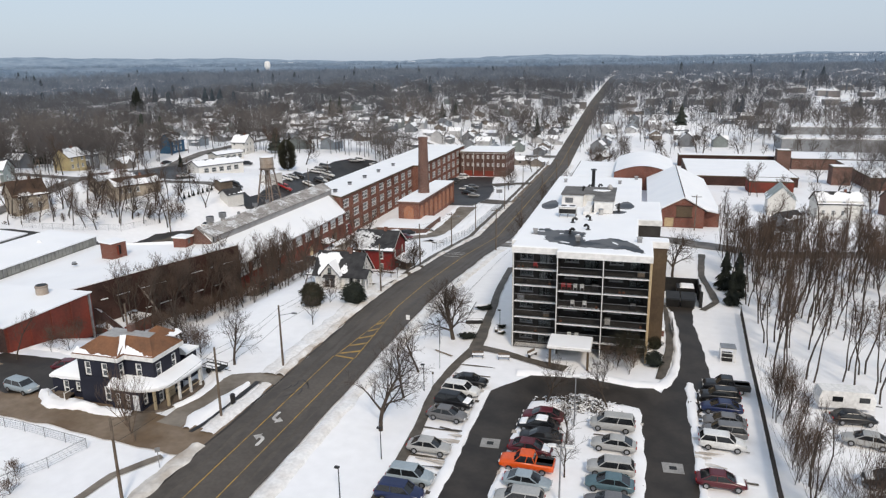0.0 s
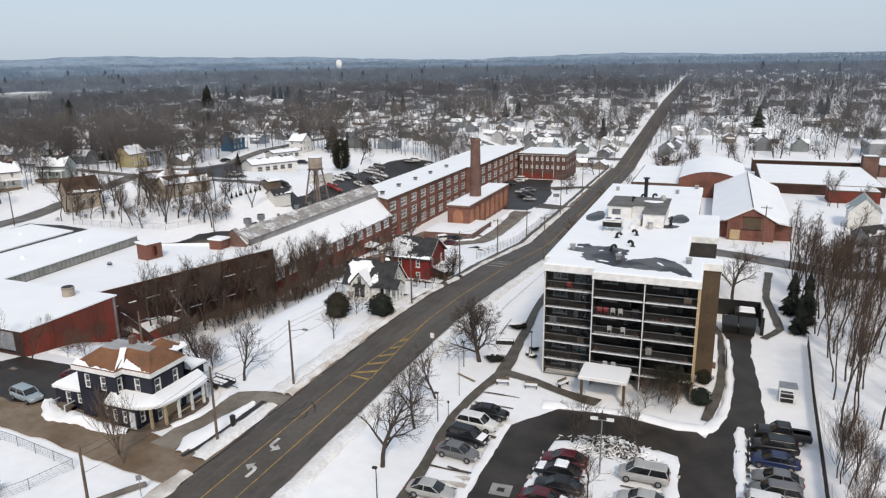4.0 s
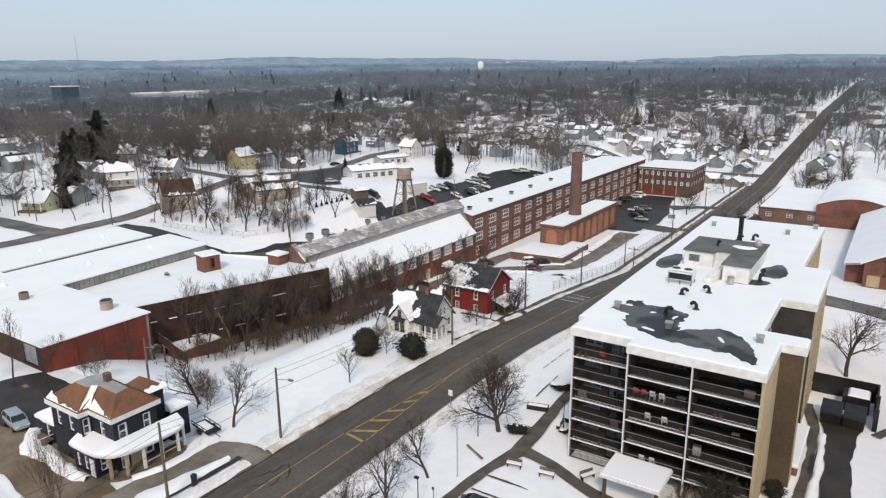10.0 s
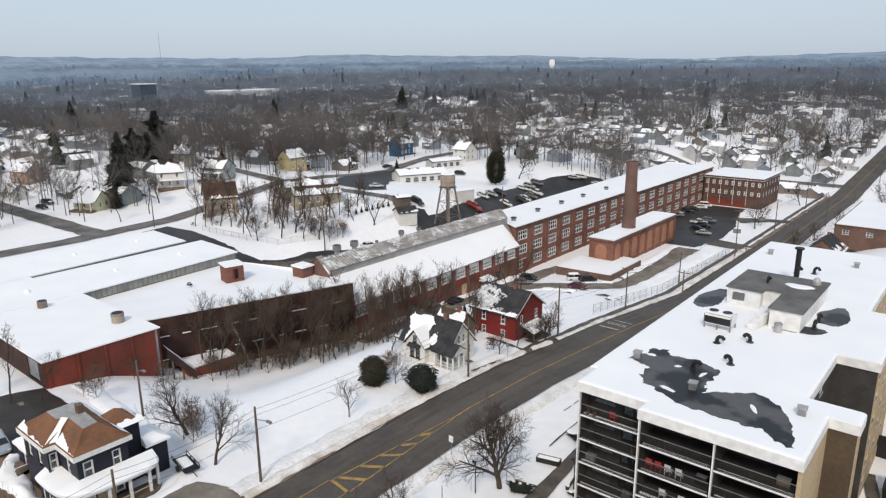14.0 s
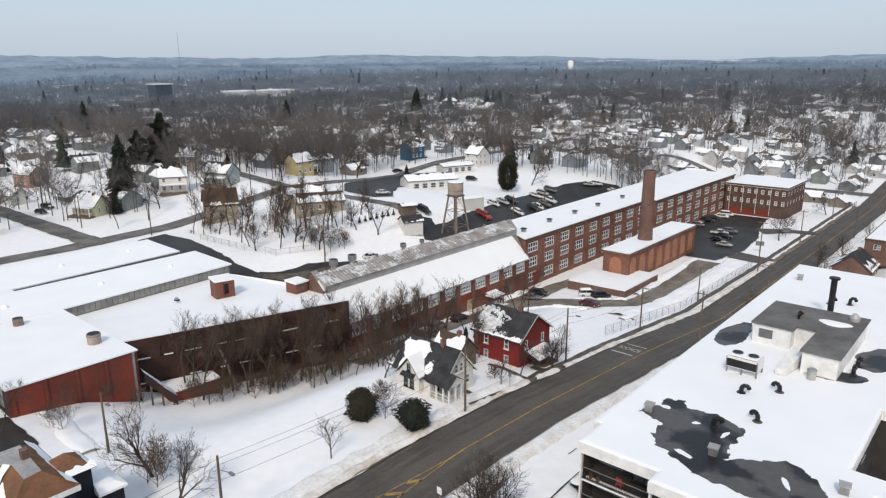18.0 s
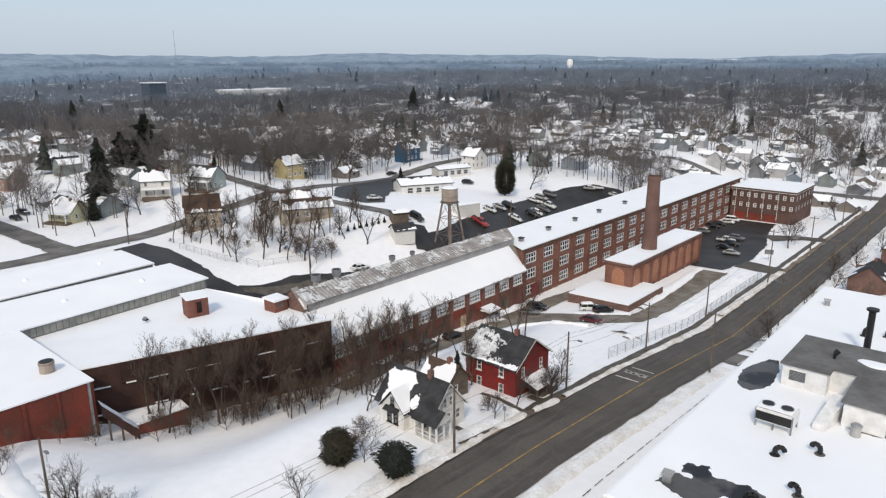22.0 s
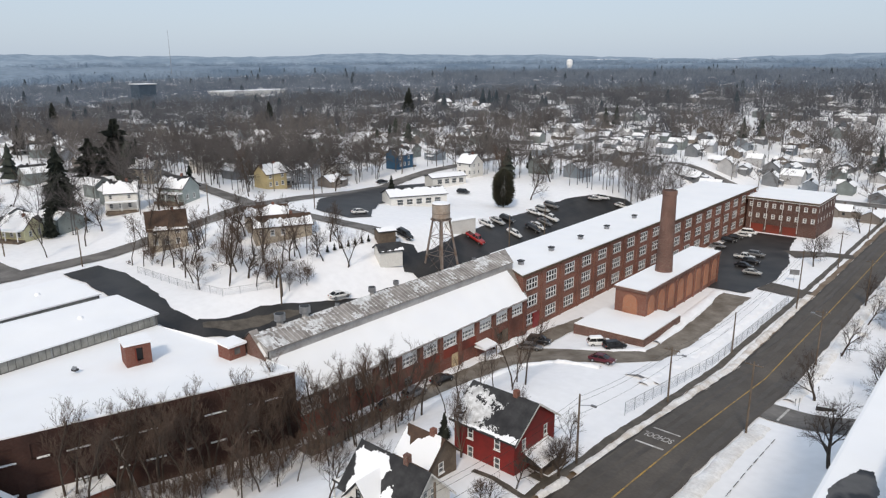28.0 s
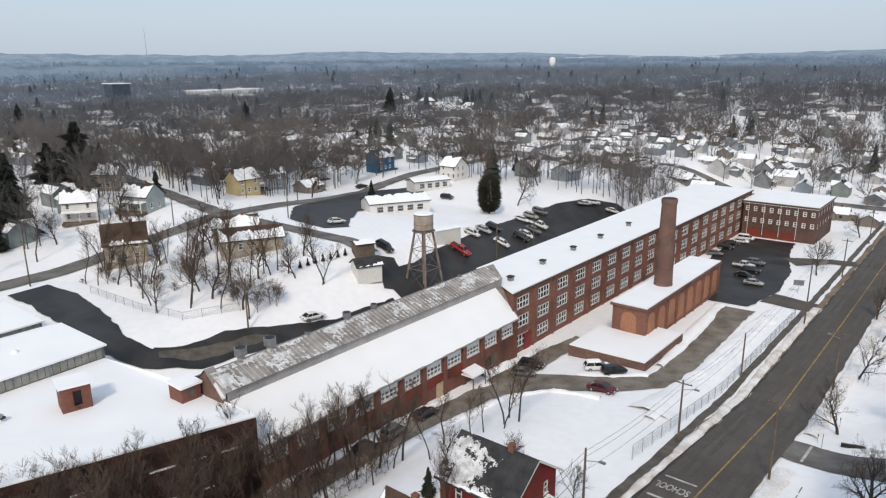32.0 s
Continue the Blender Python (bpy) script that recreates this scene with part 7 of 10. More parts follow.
gable_house("frame_house", at_land(-182, 261), 0, 7.0, 7.5, 5.0, 3.0, OFFWHITE, SHINGLE, "white gabled house with snow-covered roof", 0.95, TWO, None, True, "", 0.4, 8.8)
gable_house("brown_house", at_land(-170, 131), 65, 8.5, 7.5, 4.5, 3.6, BEIGE, DARKSH, "brown gabled house among bare trees", 0.15, TWO, None, True, "", 0.4, 9.9)
gable_house("long_house", at_land(-149, 148.5), 62, 13.0, 7.0, 3.0, 1.9, BEIGE, DARKSH, "long beige house with patchy snow on the roof", 0.7, ONE, None, True, "", 0.4, 10.1)
gable_house("long_house", at_land(-160, 152), 62, 10.0, 7.0, 3.0, 1.8, BEIGE, DARKSH, "long beige house with patchy snow on the roof", 0.8, ONE, None, True, "", 0.4, 10.9)
gable_house("brick_house", at_land(-281, 121), 15, 9.0, 7.5, 4.4, 2.8, PINKB, SHINGLE, "pinkish brick house with snowy roof", 0.95, TWO, None, True, "", 0.4, 11.1)
gable_house("small_house", at_land(-249, 105), 10, 7.0, 5.5, 2.8, 2.2, OFFWHITE, SHINGLE, "white bungalow with snow-covered roof", 1.0, ONE, None, True, "", 0.4, 12.1)
gable_house("frame_house", at_land(-243, 162), 40, 9.0, 7.0, 5.0, 3.0, BEIGE, SHINGLE, "beige two-storey house behind bare trees", 0.85, TWO, None, True, "", 0.4, 13.1)
gable_house("frame_house", at_land(-266, 197), 50, 9.0, 7.0, 5.0, 3.0, OFFWHITE, SHINGLE, "white two-storey house behind bare trees", 0.9, TWO, None, True, "", 0.4, 14.1)
gable_house("showroom", at_land(-160, 206), 62, 18.0, 9.0, 3.2, 1.6, OFFWHITE, SHINGLE, "white low showroom with snowy roof in a black car park", 0.95, [("s", 2 + i * 3, 0.6, 2.0, 1.8) for i in range(5)], None, False, "", 0.4, 15.1, category="shop")
gable_house("showroom", at_land(-180, 244), 70, 14.0, 6.0, 3.0, 0.9, OFFWHITE, SHINGLE, "long low white shop with snowy roof", 1.0, [("s", 2 + i * 3, 0.6, 2.0, 1.8) for i in range(4)], None, False, "", 0.4, 16.1, category="shop")
gable_house("white_shed", at_land(-122.5, 157.4), 65, 5.2, 4.2, 2.5, 1.2, OFFWHITE, SHINGLE, "small white shed with a dark roof", 0.12, [("e", 1.6, 0.9, 0.8, 0.9)], None, False, "", 0.35, 17.3, category="shed")
gable_house("dark_shed", at_land(-127.5, 161.4), 65, 4.0, 3.4, 2.7, 0.5, WOOD, SHINGLE, "dark timber shed with snow on top", 0.9, (), None, False, "", 0.3, 18.3, category="shed")
gable_house("white_shed", at_land(-126.5, 187.5), 75, 7.5, 3.2, 2.8, 0.25, OFFWHITE, WHITEM, "white box trailer store beside the car park", 1.0, (), None, False, "", 0.1, 19.3, category="shed")

# east side: brick barn, sheds, houses
barn = building("brick_barn", (4.3, 190, -1.8), "long brick barn with a snow-covered gable roof", "barn")
facade(barn, (-1.2, 163.0), (8.9, 163.0), -3, 2.9, [(0.7, 2.9, -1.7, 0.7)], WINGB, nx=1, nz=4, frame_mat=CREAMB, glass=CREAMB)
M = Mesh()
M.face([(-1.2, 163.0, 2.9), (8.9, 163.0, 2.9), (3.9, 163.0, 5.7)])
wall(M, (8.9, 163.0), (8.9, 165.5), -3, 3.2)
wall(M, (8.9, 165.5), (12.8, 165.5), -3, 2.0)
wall(M, (12.8, 165.5), (12.8, 221), -3, 1.8)
wall(M, (-4.4, 221), (-4.4, 165.5), -3, 1.8)
wall(M, (-4.4, 165.5), (-1.2, 165.5), -3, 2.0)
wall(M, (-1.2, 165.5), (-1.2, 163.0), -3, 3.0)
wall(M, (12.8, 221), (-4.4, 221), -3, 1.8)
M.make("wall", WINGB, barn)
Mesh().box(2.2, 162.88, 1.0, 6.0, 163.0, 3.7).make("loft_door", BROWNB, barn, "dark boarded loft door")
Mesh().box(1.9, 162.84, 3.7, 6.3, 163.0, 3.95).make("lintel", BRICK3, barn)
Mesh().box(2.0, 162.86, 0.75, 6.2, 163.0, 1.0).make("sill", BRICK3, barn)
M = Mesh()
for sg, xe, xw in ((-1, -4.8, -1.9), (1, 13.2, 9.7)):
    q = [(xe, 165.3, 1.85), (xe, 221.4, 1.85), (4.2, 221.4, 6.2), (4.0, 162.5, 6.2), (xw, 162.5, 3.0)]
    M.face(q if sg > 0 else q[::-1])
    M.face([(x, y, z - 0.28) for x, y, z in (q[::-1] if sg > 0 else q)])
    M.face([(xw, 162.5, 2.72), (4.0, 162.5, 5.92), (4.0, 162.5, 6.2), (xw, 162.5, 3.0)][::sg])
M.make("roof_snow", ROOFSNOW, barn)
Mesh().tube((4.0, 162.6, 6.26), (4.2, 221.3, 6.26), 0.12, 0.12, 5).make("ridge_cap", BRICK3, barn, "dark ridge cap")


def flat_block(name, x0, y0, x1, y1, z1, m, label, z0=-5.0, parapet=True, lit=True):
    b = building(name, ((x0 + x1) / 2, (y0 + y1) / 2, land((x0 + x1) / 2, (y0 + y1) / 2)), label, "warehouse")
    L = y1 - y0
    facade(b, (x0, y0), (x1, y0), z0, z1, rows_of(x1 - x0, max(2, int((x1 - x0) / 5)), 1.6, [(z1 - 2.2, z1 - 0.9)]) if lit else [], m, nx=2, nz=2, frame_mat=None if lit else BRICK3)
    facade(b, (x1, y0), (x1, y1), z0, z1, [], m)
    facade(b, (x1, y1), (x0, y1), z0, z1, [], m)
    facade(b, (x0, y1), (x0, y0), z0, z1, rows_of(L, max(2, int(L / 6)), 1.6, [(z1 - 2.2, z1 - 0.9)]) if lit else [], m, nx=2, nz=2)
    Mesh().box(x0 - 0.15, y0 - 0.15, z1 - 0.05, x1 + 0.15, y1 + 0.15, z1 + 0.3).make("parapet", BROWNB if parapet else WHITEM, b)
    Mesh().box(x0 + 0.2, y0 + 0.2, z1 + 0.3, x1 - 0.2, y1 - 0.2, z1 + 0.42).make("roof_snow", ROOFSNOW, b)
    return b


flat_block("brick_warehouse", -30, 222, -3, 262, 1.0, BRICK4, "brick warehouse with a snowy flat roof")
ga = building("arched_hall", (-9, 224, -3), "brick hall with a shallow arched gable", "hall")
M = Mesh()
arc = [(-15.5 + 20 * i / 14, 2.0 + 3.6 * math.sin(math.pi * (0.12 + 0.8 * i / 14))) for i in range(15)]
M.face([(-15.5, 221.5, -5), (4.5, 221.5, -5)] + [(x, 221.5, z) for x, z in reversed(arc)])
wall(M, (4.5, 221.5), (4.5, 262), -5, 2.9)
M.make("wall", WINGB, ga)
M = Mesh()
for (xa, za), (xb, zb2) in zip(arc[:-1], arc[1:]):
    M.face([(xa, 221.2, za + 0.1), (xb, 221.2, zb2 + 0.1), (xb, 262, zb2 + 0.1), (xa, 262, za + 0.1)])
M.make("roof_snow", ROOFSNOW, ga)
gable_house("dark_house", at_land(-30, 214), 90, 9, 8, 3.6, 3.2, BRICK4, SHINGLE, "dark-roofed brick house with patchy snow", 0.3, TWO, None, True, "", 0.4, 21.0)
flat_block("low_warehouse", 9.5, 238, 45, 284, 0.2, BRICK3, "broad low warehouse with dark walls and a snowy roof", lit=False)
flat_block("long_warehouse", 8.5, 291, 46, 297, 0.9, BRICK3, "long narrow dark brick warehouse with a snowy roof", lit=False)
flat_block("brick_store", 27.5, 224, 41, 232, 0.9, REDPAINT, "low red brick store beside the warehouse", lit=False)
flat_block("brick_tower", 45.5, 283, 50.5, 288, 4.4, BRICK4, "square brown brick tower above the warehouses", lit=False)
flat_block("brick_tower", 57, 246, 63, 252, 3.2, BRICK4, "square brown brick tower above the warehouses", lit=False)
flat_block("long_warehouse", 52, 288, 120, 312, 0.6, BRICK4, "long low brick warehouse with a snowy roof", lit=False)
flat_block("long_warehouse", 66, 236, 110, 280, 1.2, BRICK4, "long low brick warehouse with a snowy roof", lit=False)
flat_block("factory_hall", 58, 346, 190, 366, 3.0, GREYS, "long grey factory hall with a snowy roof", -6, False, False)
flat_block("factory_hall", 66, 384, 200, 410, 5.5, GREYS, "long grey factory hall with a snowy roof", -6, False, False)
gable_house("frame_house", at_land(31, 190), 85, 9.0, 7.0, 4.2, 3.4, OFFWHITE, GREENS, "white house with a green metal roof", 0.05, TWO, None, False, "", 0.3, 22.0)
gable_house("frame_house", at_land(44, 186), 5, 11.0, 7.0, 4.0, 2.6, OFFWHITE, SHINGLE, "white house with dormers and snow on the roof", 0.9, TWO, None, True, "", 0.3, 23.0)
gable_house("frame_house", at_land(62, 192), 15, 9.0, 7.0, 4.4, 3.0, BRICK4, SHINGLE, "dark brick house with black roof", 0.25, TWO, None, True, "", 0.3, 24.0)
gable_house("shed", at_land(29, 168), 40, 6.0, 4.5, 2.5, 1.6, GREYS, SHINGLE, "grey shed among bare trees", 0.3, (), None, False, "", 0.3, 25.0, category="shed")
# bin store and side porch at the block
bs = building("bin_store", (0.4, 99.5, -0.3), "black timber bin store with snow on its roof", "bin store")
Mesh().box(-4.6, 104.6, -0.8, 3.5, 104.8, 2.2).make("fence_wall", BLACKM, bs)
Mesh().box(3.3, 96.6, -0.8, 3.5, 104.6, 2.2).make("fence_wall", BLACKM, bs)
for y in (96.5, 100.5):
    Mesh().box(3.15, y - 0.12, -0.8, 3.65, y + 0.1, 2.5).make("gate_post", BLACKM, bs)
for x0_, x1_ in ((-2.1, 0.1), (0.25, 2.5)):
    Mesh().rings([[(x0_ + 0.15, 95.6, -0.5), (x1_ - 0.15, 95.6, -0.5), (x1_ - 0.15, 98.2, -0.5), (x0_ + 0.15, 98.2, -0.5)], [(x0_, 95.3, 1.2), (x1_, 95.3, 1.2), (x1_, 98.5, 1.2), (x0_, 98.5, 1.2)], [(x0_, 95.6, 1.35), (x1_, 95.6, 1.35), (x1_, 98.5, 1.7), (x0_, 98.5, 1.7)]]).make("bin", BLACKM, bs)
Mesh().box(-0.2, 100.6, -0.6, 2.7, 103.4, 1.6).make("bin", BLACKM, bs)
Mesh().rings([[(0.3, 100.8, 1.6), (2.6, 100.8, 1.6), (2.6, 103.2, 1.6), (0.3, 103.2, 1.6)], [(0.5, 101.0, 1.85), (2.4, 101.0, 1.85), (2.4, 103.0, 1.85), (0.5, 103.0, 1.85)]]).make("bin_snow", ROOFSNOW, bs)
sp = building("side_porch", (-2.6, 84, 0), "low snow-covered side porch on the block", "porch")
Mesh().box(-4.0, 81.6, -0.3, -2.75, 91.4, 0.85).make("wall", BRICK4, sp, "low dark brick wall")
Mesh().box(-4.05, 81.5, 0.85, -2.65, 91.5, 0.97).make("roof", WHITEM, sp)
Mesh().rings([[(-4.0, 81.6, 0.97), (-2.7, 81.6, 0.97), (-2.7, 91.4, 0.97), (-4.0, 91.4, 0.97)], [(-3.9, 81.8, 1.15), (-2.85, 81.8, 1.15), (-2.85, 91.2, 1.15), (-3.9, 91.2, 1.15)]]).make("snow", ROOFSNOW, sp)

# ---- vehicles ----
PAINTS = {}


def paint(name, c):
    if name not in PAINTS:
        m = mat("car_paint_" + name, c, tuple(v * 0.85 for v in c), rough=0.28, bump=0, spec=0.5, metal=0.0)
        PAINTS[name] = m
    return PAINTS[name]


COL = {"black": (0.012, 0.012, 0.014), "navy": (0.015, 0.025, 0.08), "maroon": (0.10, 0.012, 0.02), "orange": (0.75, 0.10, 0.01), "silver": (0.42, 0.42, 0.41), "grey": (0.16, 0.16, 0.165),
       "white": (0.75, 0.75, 0.74), "teal": (0.10, 0.17, 0.2), "red": (0.35, 0.02, 0.02), "darkgreen": (0.02, 0.035, 0.03), "paleblue": (0.32, 0.38, 0.42), "tan": (0.35, 0.32, 0.26)}
KIND = {  # length, width, hood height, belt, roof, cabin stations (base front, roof front, roof rear, base rear)
    "sedan": (4.6, 1.78, 0.84, 0.93, 1.45, (1.12, 0.25, -0.95, -1.85)),
    "suv": (4.6, 1.84, 1.0, 1.06, 1.68, (1.2, 0.5, -1.75, -2.2)),
    "van": (4.8, 1.88, 0.98, 1.08, 1.76, (1.55, 0.75, -2.0, -2.32)),
    "pickup": (5.4, 1.95, 1.05, 1.12, 1.82, (1.2, 0.55, -0.55, -0.85)),
}
CARS = {}


def car_parts(kind, colour):
    key = (kind, colour)
    if key in CARS:
        return CARS[key]
    L, W, hood, belt, roof, (bf, rf, rr, br) = KIND[kind]
    a, w = L / 2, W / 2
    B = Mesh()
    tail = belt if kind != "sedan" else 0.9

    def ring(x, zt, ww, zb=0.28):
        h = zt - zb
        half = [(ww * 0.86, zb), (ww * 0.97, zb + 0.1), (ww, zb + h * 0.42), (ww * 0.985, zb + h * 0.7), (ww * 0.93, zt - 0.07), (ww * 0.82, zt - 0.005), (ww * 0.4, zt + 0.02)]
        return [(x, -y, z) for y, z in half] + [(x, y, z) for y, z in reversed(half)]

    st = [(-a, tail - 0.28, w * 0.76, 0.44), (-a + 0.06, tail - 0.1, w * 0.88, 0.36), (-a + 0.25, tail - 0.02, w * 0.96, 0.3), (-a + 0.8, tail, w, 0.27), (-0.6, belt, w, 0.26), (bf - 0.1, belt, w, 0.26), (a - 0.9, hood + 0.02, w * 0.99, 0.27), (a - 0.45, hood - 0.06, w * 0.95, 0.29), (a - 0.15, hood - 0.17, w * 0.86, 0.33), (a - 0.02, hood - 0.32, w * 0.74, 0.4)]
    if kind == "pickup":
        st = [(-a, 0.98, w * 0.95, 0.45), (-a + 0.08, 1.05, w, 0.4), (br - 0.05, 1.05, w, 0.38), (br, belt, w, 0.36), (bf, belt, w, 0.34), (a - 0.5, hood, w * 0.98, 0.34), (a - 0.1, hood - 0.1, w * 0.93, 0.38), (a, hood - 0.3, w * 0.86, 0.45)]
    B.rings([ring(*s) for s in st])
    y0, y1 = w * 0.9, w * 0.74

    def lid(z, m, dx):
        return [(rr - 0.12 + dx, -m * 0.8, z), (rr + dx, -m, z), (rf - dx, -m, z), (rf + 0.14 - dx, -m * 0.8, z), (rf + 0.14 - dx, m * 0.8, z), (rf - dx, m, z), (rr + dx, m, z), (rr - 0.12 + dx, m * 0.8, z)]

    Rf = Mesh()
    Rf.rings([lid(roof - 0.1, y1 * 1.03, -0.02), lid(roof - 0.04, y1 * 0.97, 0.08), lid(roof, y1 * 0.8, 0.25)])
    for s in (-1, 1):
        for xb, xt in ((bf, rf), (br, rr), ((bf + br) / 2 - 0.1, (rf + rr) / 2 - 0.1)):
            Rf.tube((xb, s * y0, belt - 0.02), (xt, s * y1, roof - 0.06), 0.055, 0.045, 4)
    Gs = Mesh()
    Gs.rings([[(br, -y0, belt - 0.02), (bf, -y0, belt - 0.02), (bf + 0.14, 0, belt - 0.02), (bf, y0, belt - 0.02), (br, y0, belt - 0.02)], [(rr, -y1, roof - 0.07), (rf, -y1, roof - 0.07), (rf + 0.1, 0, roof - 0.07), (rf, y1, roof - 0.07), (rr, y1, roof - 0.07)]])
    pm = paint(colour, COL[colour])
    T = Mesh().tube((0, -0.11, 0), (0, 0.11, 0), 0.33, 0.33, 14)
    Rm = Mesh().tube((0, -0.12, 0), (0, 0.12, 0), 0.2, 0.2, 10)
    H = Mesh().box(-0.05, -0.17, -0.07, 0.05, 0.17, 0.07)
    bed = None
    if kind == "pickup":
        bed = Mesh().box(-a + 0.12, -w * 0.84, 1.052, br - 0.12, w * 0.84, 1.07).data("bed", BLACKM)
    bd = B.data("body", pm)
    bd.polygons.foreach_set("use_smooth", [len(p.vertices) == 4 for p in bd.polygons])
    CARS[key] = (bd, Rf.data("cabin_frame", pm), Gs.data("window_glass", CARGLASS), T.data("tyre", TYRE), Rm.data("rim", RIM), H.data("headlight", LAMPCLEAR), H.data("tail_light", LAMPRED), bed)
    return CARS[key]


def car(kind, colour, x, y, turn, label, snow=0.0, group="parked cars", dz=0.1):
    body, cab, glassm, tyre, rim, hl, tl, bed = car_parts(kind, colour)
    L, W, hood, belt, roof, (bf, rf, rr, br) = KIND[kind]
    z = land(x, y) + dz
    e = 0.8
    c, s = math.cos(radians(turn)), math.sin(radians(turn))
    slope = math.degrees(math.atan2(land(x + c * e, y + s * e) - land(x - c * e, y - s * e), 2 * e))
    t = thing({"sedan": "sedan_car", "suv": "suv_car", "van": "minivan", "pickup": "pickup_truck"}[kind], (x, y, z), turn, label, "pickup truck" if kind == "pickup" else "car", group)
    t.matrix_basis = pose(x, y, z, 0, -slope, turn)
    b = place("body", body, t)
    place("cabin_frame", cab, t)
    place("window_glass", glassm, t, "dark tinted glass")
    a, w = L / 2, W / 2
    for sx in (a * 0.62, -a * 0.6):
        for sy in (-w + 0.08, w - 0.08):
            wo = place("wheel", tyre, t, "", (sx, sy, 0.33))
            place("rim", rim, wo)
    for sy in (-w * 0.62, w * 0.62):
        place("headlight", hl, t, "", (a - 0.03, sy, hood - 0.25))
        place("tail_light", tl, t, "", (-a + 0.02, sy, belt - 0.2))
    if bed:
        place("truck_bed", bed, t, "dark open load bed")
    if snow:
        S = Mesh()
        if snow > 0.5:
            S.rings([[(rr - 0.05, -w * 0.7, roof), (rf, -w * 0.7, roof), (rf, w * 0.7, roof), (rr - 0.05, w * 0.7, roof)], [(rr + 0.15, -w * 0.6, roof + 0.13), (rf - 0.2, -w * 0.6, roof + 0.13), (rf - 0.2, w * 0.6, roof + 0.13), (rr + 0.15, w * 0.6, roof + 0.13)]])
        S.rings([[(bf + 0.1, -w * 0.8, hood + 0.02), (a - 0.25, -w * 0.75, hood - 0.08), (a - 0.25, w * 0.75, hood - 0.08), (bf + 0.1, w * 0.8, hood + 0.02)], [(bf + 0.2, -w * 0.7, hood + 0.14), (a - 0.4, -w * 0.65, hood + 0.05), (a - 0.4, w * 0.65, hood + 0.05), (bf + 0.2, w * 0.7, hood + 0.14)]])
        S.make("snow", ROOFSNOW, t, "snow lying on the car")
    return t


NAMES = {"sedan": "sedan", "suv": "estate car", "van": "minivan", "pickup": "pickup truck"}


def park(rows, place_words, turn0, group, dz=0.1):
    for kind, colour, x, y, turn, snow in rows:
        words = {"paleblue": "pale blue", "darkgreen": "dark green"}.get(colour, colour)
        car(kind, colour, x, y, turn0 + turn, f"{words} {NAMES[kind]} {'with snow on it ' if snow else ''}{place_words}", snow, group, dz)


park([("sedan", "maroon", -16.5, 52.4, 2, 0), ("sedan", "black", -16.7, 50.2, -2, 1), ("sedan", "black", -16.1, 47.8, 1, 0), ("sedan", "maroon", -16.8, 45.3, 178, 0.4), ("pickup", "orange", -16.7, 42.4, 0, 0), ("sedan", "paleblue", -16.2, 39.4, 178, 0),
      ("suv", "silver", -16.5, 36.4, 0, 0)], "parked in a snowy bay", 180, "parked cars in the car park")
park([("van", "silver", -8.9, 52.4, 180, 0), ("sedan", "silver", -8.6, 48.2, 178, 0), ("suv", "silver", -8.7, 43.6, 182, 0), ("sedan", "teal", -8.7, 41.0, 180, 0), ("sedan", "grey", -8.6, 37.9, 180, 0)], "parked in a snowy bay", 0, "parked cars in the car park")
park([("pickup", "black", 4.0, 65.1, 0, 0), ("suv", "black", 3.0, 62.1, 2, 0), ("sedan", "navy", 2.9, 59.3, 0, 0), ("sedan", "grey", 2.9, 56.0, -2, 0), ("suv", "grey", 2.6, 53.5, 1, 0), ("suv", "white", 2.2, 51.2, 178, 0), ("sedan", "maroon", 1.4, 44.0, 180, 0.4)],
     "parked in a snowy bay", 180, "parked cars in the car park")
park([("sedan", "black", -26.5, 59.0, 2, 0), ("suv", "white", -27.0, 56.2, -4, 0), ("suv", "black", -27.0, 53.2, -8, 0.4), ("sedan", "grey", -27.0, 50.1, -6, 0), ("sedan", "silver", -27.0, 43.0, 0, 0), ("suv", "paleblue", -27.2, 37.4, 0, 0), ("suv", "navy", -27.3, 34.6, 0, 0)],
     "parked in a snowy bay", 0, "parked cars in the car park")
park([("suv", "paleblue", -80.6, 43.7, -8, 0), ("sedan", "maroon", -79.6, 50.6, 20, 0)], "parked on the muddy drive", 0, "parked cars at the blue house")
park([("sedan", "black", 16.6, 60.2, 5, 0), ("sedan", "silver", 16.6, 55.4, 170, 0), ("suv", "black", 16.4, 47.6, 175, 0.4)], "parked beyond the fence", 0, "parked cars beyond the fence")
park([("sedan", "grey", -83.3, 155.9, 20, 0), ("suv", "black", -84.0, 159.9, 15, 0), ("suv", "white", -73.6, 164.6, 40, 1), ("suv", "black", -70.3, 164.2, 60, 0), ("sedan", "maroon", -67.8, 154.7, 5, 0), ("sedan", "black", -86.0, 133.4, 88, 0), ("suv", "grey", -85.8, 126.4, 92, 0.4), ("sedan", "black", -85.9, 120.8, 90, 0.4), ("sedan", "maroon", -86.0, 111, 92, 0)],
     "parked in the mill yard", 0, "parked cars in the mill yard")
park([("pickup", "white", -73.9, 248.2, 0, 0), ("suv", "black", -71.0, 244.4, 8, 0), ("sedan", "black", -71.2, 239.2, 0, 0), ("sedan", "silver", -67.4, 234.0, 5, 0), ("suv", "grey", -72.2, 253, 0, 0), ("sedan", "black", -84.0, 270.6, 10, 0), ("suv", "black", -84.0, 265.2, 8, 0), ("sedan", "grey", -84.2, 256.2, 5, 0), ("van", "white", -82.5, 279.5, 5, 1), ("sedan", "white", -82.6, 275, 5, 0.4)],
     "parked on the black car park", 0, "parked cars by the mill")
